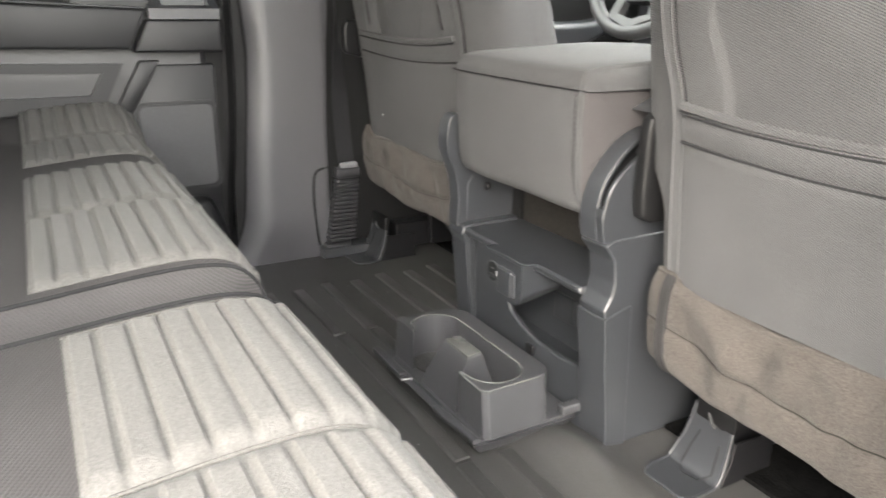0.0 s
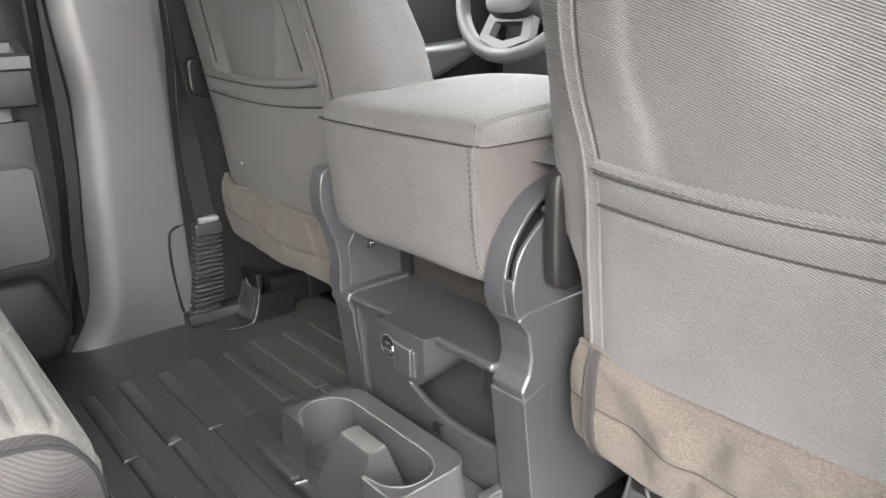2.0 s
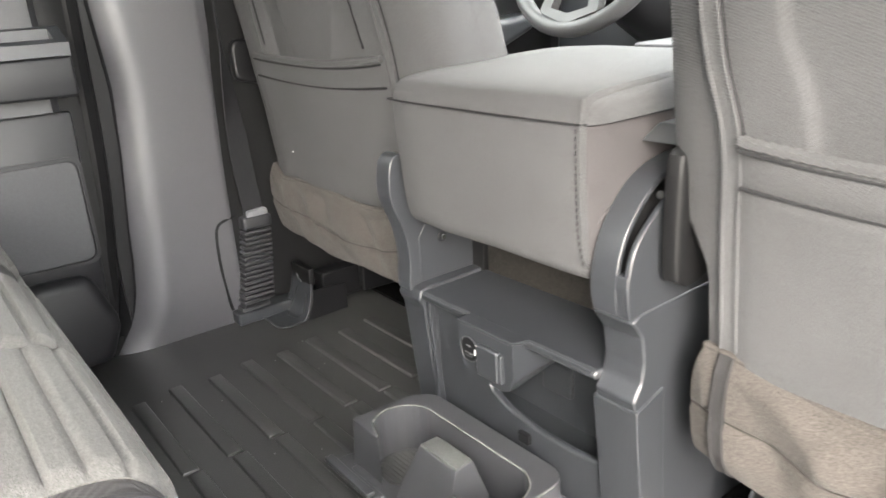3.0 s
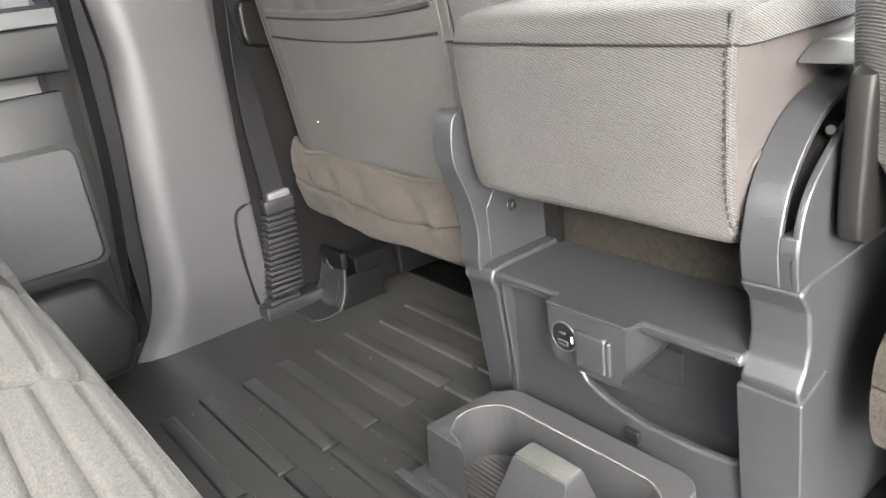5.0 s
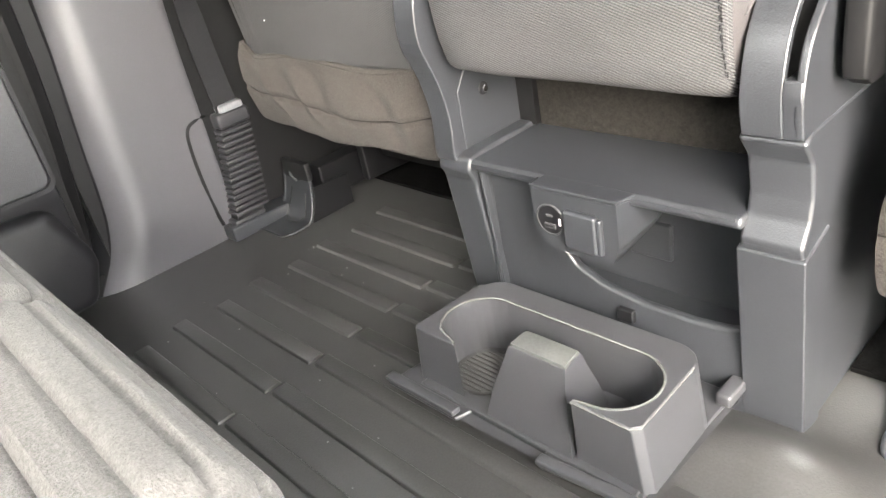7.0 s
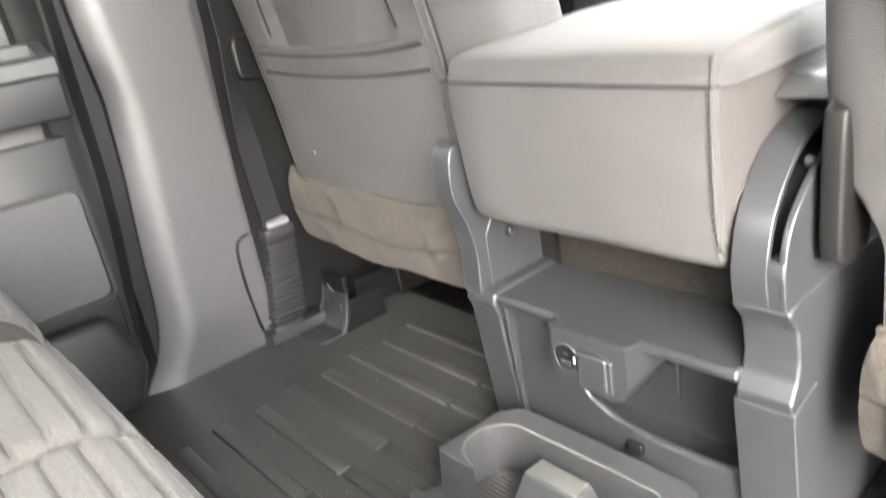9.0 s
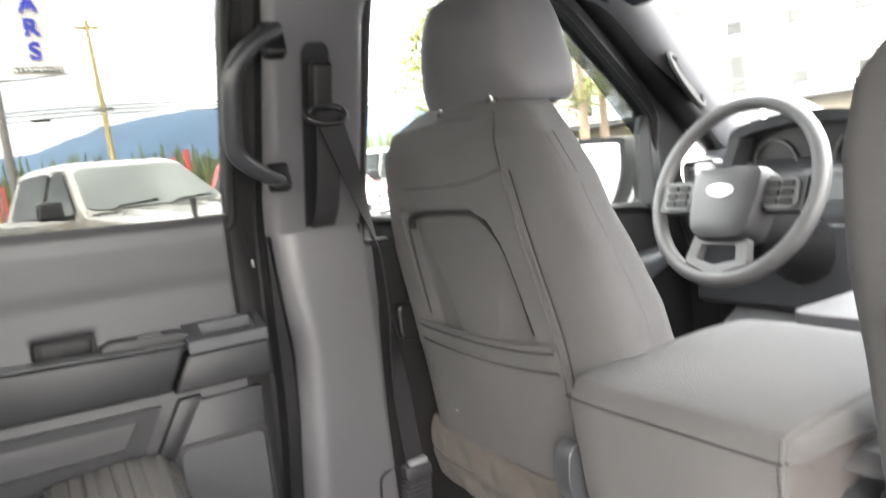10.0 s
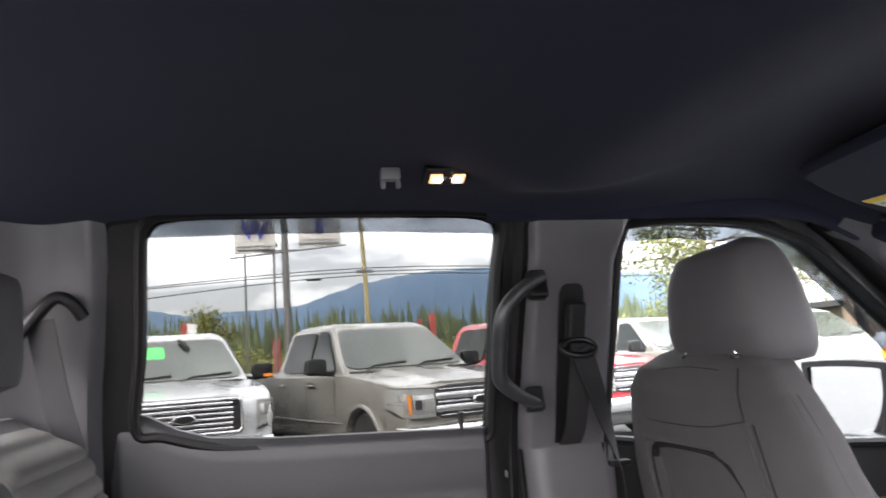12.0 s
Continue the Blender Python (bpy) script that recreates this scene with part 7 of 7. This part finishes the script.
def leaf_cloud(centres, count, spread, size, rng, flat=0.8):
    verts, faces = [], []
    for _ in range(count):
        c = Vector(rng.choice(centres)) + Vector([rng.gauss(0, spread) for _ in range(3)])
        n = Vector([rng.gauss(0, 1) for _ in range(3)]).normalized()
        a = n.orthogonal().normalized() * size * rng.uniform(0.5, 1.3)
        b = n.cross(a) * flat
        i = len(verts)
        verts += [c - a, c + b * 0.6, c + a, c - b * 0.6]
        faces.append((i, i + 1, i + 2, i + 3))
    me = bpy.data.meshes.new("crown")
    me.from_pydata(verts, [], faces)
    return me


def tree(x, y, high, seed, label, crown_low=0.35):
    rng = random.Random(seed)
    t = thing("tree", (x, y, GROUND_Z), label, "tree", "lot trees")
    part("trunk", tube(spline([(x, y, GROUND_Z), (x + 0.1, y + 0.1, GROUND_Z + high * 0.4), (x - 0.1, y + 0.15, GROUND_Z + high * 0.9)], 5), [lerp(0.20, 0.03, k / 10) for k in range(11)], 9), BARK, t)
    tips = []
    for k in range(26):
        z = lerp(crown_low, 0.95, k / 25)
        a, r = rng.uniform(0, 6.28), high * 0.26 * math.sin(math.pi * (0.25 + 0.7 * (z - crown_low) / (1 - crown_low))) * rng.uniform(0.6, 1.2)
        s = Vector((x, y, GROUND_Z + high * z * 0.92))
        e = s + Vector((r * math.cos(a), r * math.sin(a), high * 0.06 * rng.uniform(-0.2, 1)))
        part("limb", tube([s, s.lerp(e, 0.5) + Vector((0, 0, 0.1)), e], [0.05, 0.03, 0.012], 5), BARK, t)
        tips += [tuple(e), tuple(s.lerp(e, 0.65))]
    me = leaf_cloud(tips, 13000 if high > 4 else 5000, 0.24 if high > 4 else 0.18, 0.055 if high > 4 else 0.05, rng)
    me.transform(Matrix.Translation(-ROOT[t]))
    me.materials.append(LEAF if high > 4 else SHRUB)
    ob = new("crown", me)
    ob.parent = t
    return t


tree(-16.0, 9.8, 6.2, 3, "leafy green tree behind the parked pickups")
tree(-16.0, 13.9, 8.0, 5, "tall green tree near the building")
tree(-17.0, 15.6, 8.0, 8, "green tree with a bare lower trunk")
tree(-22.0, -3.05, 3.4, 11, "small yellow green tree at the lot edge")


def woods(name, m, label, rows, seed):
    """Far conifers: each a trunk-less spire of drooping tiers with ragged edges."""
    rng = random.Random(seed)
    verts, faces = [], []
    for x, y0, y1, count, low, high, wide in rows:
        for _ in range(count):
            cx, cy, h = x + rng.uniform(-12, 12), rng.uniform(y0, y1), rng.uniform(low, high)
            for tier in range(5):
                zb, zt = GROUND_Z + h * tier * 0.18, GROUND_Z + h * min(1, tier * 0.18 + 0.36)
                r = wide * h * (1 - tier * 0.19) * rng.uniform(0.8, 1.15)
                i = len(verts)
                verts.append((cx, cy, zt))
                for k in range(7):
                    a = 2 * math.pi * k / 7 + tier
                    rr = r * rng.uniform(0.65, 1.2)
                    verts.append((cx + rr * math.cos(a), cy + rr * math.sin(a), zb + rng.uniform(-0.04, 0.04) * h))
                faces += [(i, i + 1 + k, i + 1 + (k + 1) % 7) for k in range(7)]
    me = bpy.data.meshes.new(name)
    me.from_pydata(verts, [], faces)
    me.materials.append(m)
    return tagged(new(name, me), label, "woods", kind="stuff")


woods("fir_woods", FIR, "dark green fir woods behind the lot", [(-120, -70, 60, 480, 5.0, 10.6, 0.13), (-125, -70, 60, 60, 9.5, 12.6, 0.11), (-160, -90, 110, 420, 7, 14, 0.13)], 4)
rng_s = random.Random(9)
clumps = [(rng_s.uniform(-62, -36), yy + rng_s.uniform(-0.8, 0.8), GROUND_Z + rng_s.uniform(0.2, 1.0) * (1.7 + 1.1 * noise.noise((yy * 0.22, 2, 5)))) for yy in [-24 + 0.28 * k for k in range(200)] for _ in range(2)]
scrub_mesh = leaf_cloud(clumps, 15000, 0.55, 0.19, rng_s)
scrub_mesh.materials.append(SHRUB)
tagged(new("scrub", scrub_mesh), "yellow green scrub along the lot edge", "scrub", kind="stuff")
# The blue of distance haze is mixed into the mountain's own colour.
HILL = mat("haze_blue_mountain", (0.060, 0.105, 0.165), 0.95, vary=0.22, grain=0.03, blotch=0.006, bump=0.0)


RIDGE = [(-900, 70), (-420, 92), (-280, 108), (-197, 97), (-136, 80), (-73, 86), (14, 88), (70, 104), (116, 121), (221, 132), (295, 136), (336, 130), (440, 124), (533, 122), (900, 90)]


def hill_top(y):
    return curve_at(RIDGE, y) + 5 * noise.noise((y * 0.012, 3, 1)) + 2.5 * noise.noise((y * 0.05, 7, 1))


hill = solo("mountain", sheet(lambda u, v: (lerp(-900, -1100, v), lerp(-900, 900, u), GROUND_Z - 3 + (hill_top(lerp(-900, 900, u)) + 3) * math.sin(v * math.pi * 0.5) ** 0.8), 160, 14, (0, 0, -2)), HILL, "forested mountain ridge with distance haze in its blue colour", "mountain", kind="structure")

# white apartment building beyond the windscreen
STUCCO = mat("white_stucco", (0.609, 0.609, 0.5873), 0.85, vary=0.05, grain=14, blotch=0.8, bump=0.2)
# The tan is darkened to hold the shade under the canopy.
TAN = mat("shaded_tan_panel", (0.075, 0.066, 0.048), 0.8, vary=0.1, grain=6)
GREY_TRIM = mat("grey_window_trim", (0.016, 0.0165, 0.018), 0.5, vary=0.05)
OLIVE = mat("olive_accent", (0.05, 0.047, 0.018), 0.7, vary=0.06)
house = thing("apartment_building", (-38, 31, GROUND_Z), "white apartment building with grey framed windows", "building")
hb = Matrix.Translation((-38.3, 30.4, GROUND_Z)) @ Matrix.Rotation(math.atan2(0.4, 1.0), 4, "Z")
PANE = mat("grey_building_glass", (0.020, 0.021, 0.020), 0.12, vary=0.3, grain=1.0, blotch=0.4, spec=0.3)
BLIND = mat("pale_window_blind", (0.182, 0.189, 0.175), 0.35, vary=0.04)


def hbox(x0, x1, y0, y1, z0, z1, bevel=0.0):
    bm = box(x0, x1, y0, y1, z0, z1, bevel)
    bmesh.ops.transform(bm, matrix=hb, verts=bm.verts)
    return bm


part("ground_floor", hbox(0.5, 46, 0.5, 16, 0, 2.9), TAN, house, "tan ground floor darkened for the shade under the canopy")
part("wall", hbox(0, 46, 0.0, 16, 3.2, 19.0), STUCCO, house, "white rendered upper wall")
part("canopy", hbox(-0.3, 46, -0.8, 0.5, 2.87, 3.2), GREY_TRIM, house, "grey canopy edge")
part("roof", hbox(-0.4, 46.4, -0.4, 16.4, 19.0, 19.3), GREY_TRIM, house)
for k in range(14):
    part("shop_door", hbox(2.0 + 3.15 * k, 3.2 + 3.15 * k, 0.44, 0.52, 0.0, 2.3), OLIVE if k % 3 else GREY_TRIM, house)
for fl in range(5):
    for k in range(14):
        x, z = 2.61 + k * 3.15, 3.63 + fl * 3.19
        wdw = part("window", hbox(x, x + 0.88, -0.05, 0.10, z, z + 2.12, 0.01), GREY_TRIM, house, "tall grey framed window")
        part("blind", hbox(x + 0.11, x + 0.77, -0.07, -0.04, z + 0.78, z + 2.01), BLIND if (k + fl) % 3 else PANE, wdw, "pale drawn blind")
        part("pane", hbox(x + 0.11, x + 0.77, -0.07, -0.04, z + 0.11, z + 0.66), PANE, wdw)
        part("accent_strip", hbox(x - 0.34, x - 0.16, -0.06, 0.05, z - 0.15, z + 2.75), OLIVE if (k + fl) % 2 else GREY_TRIM, house)
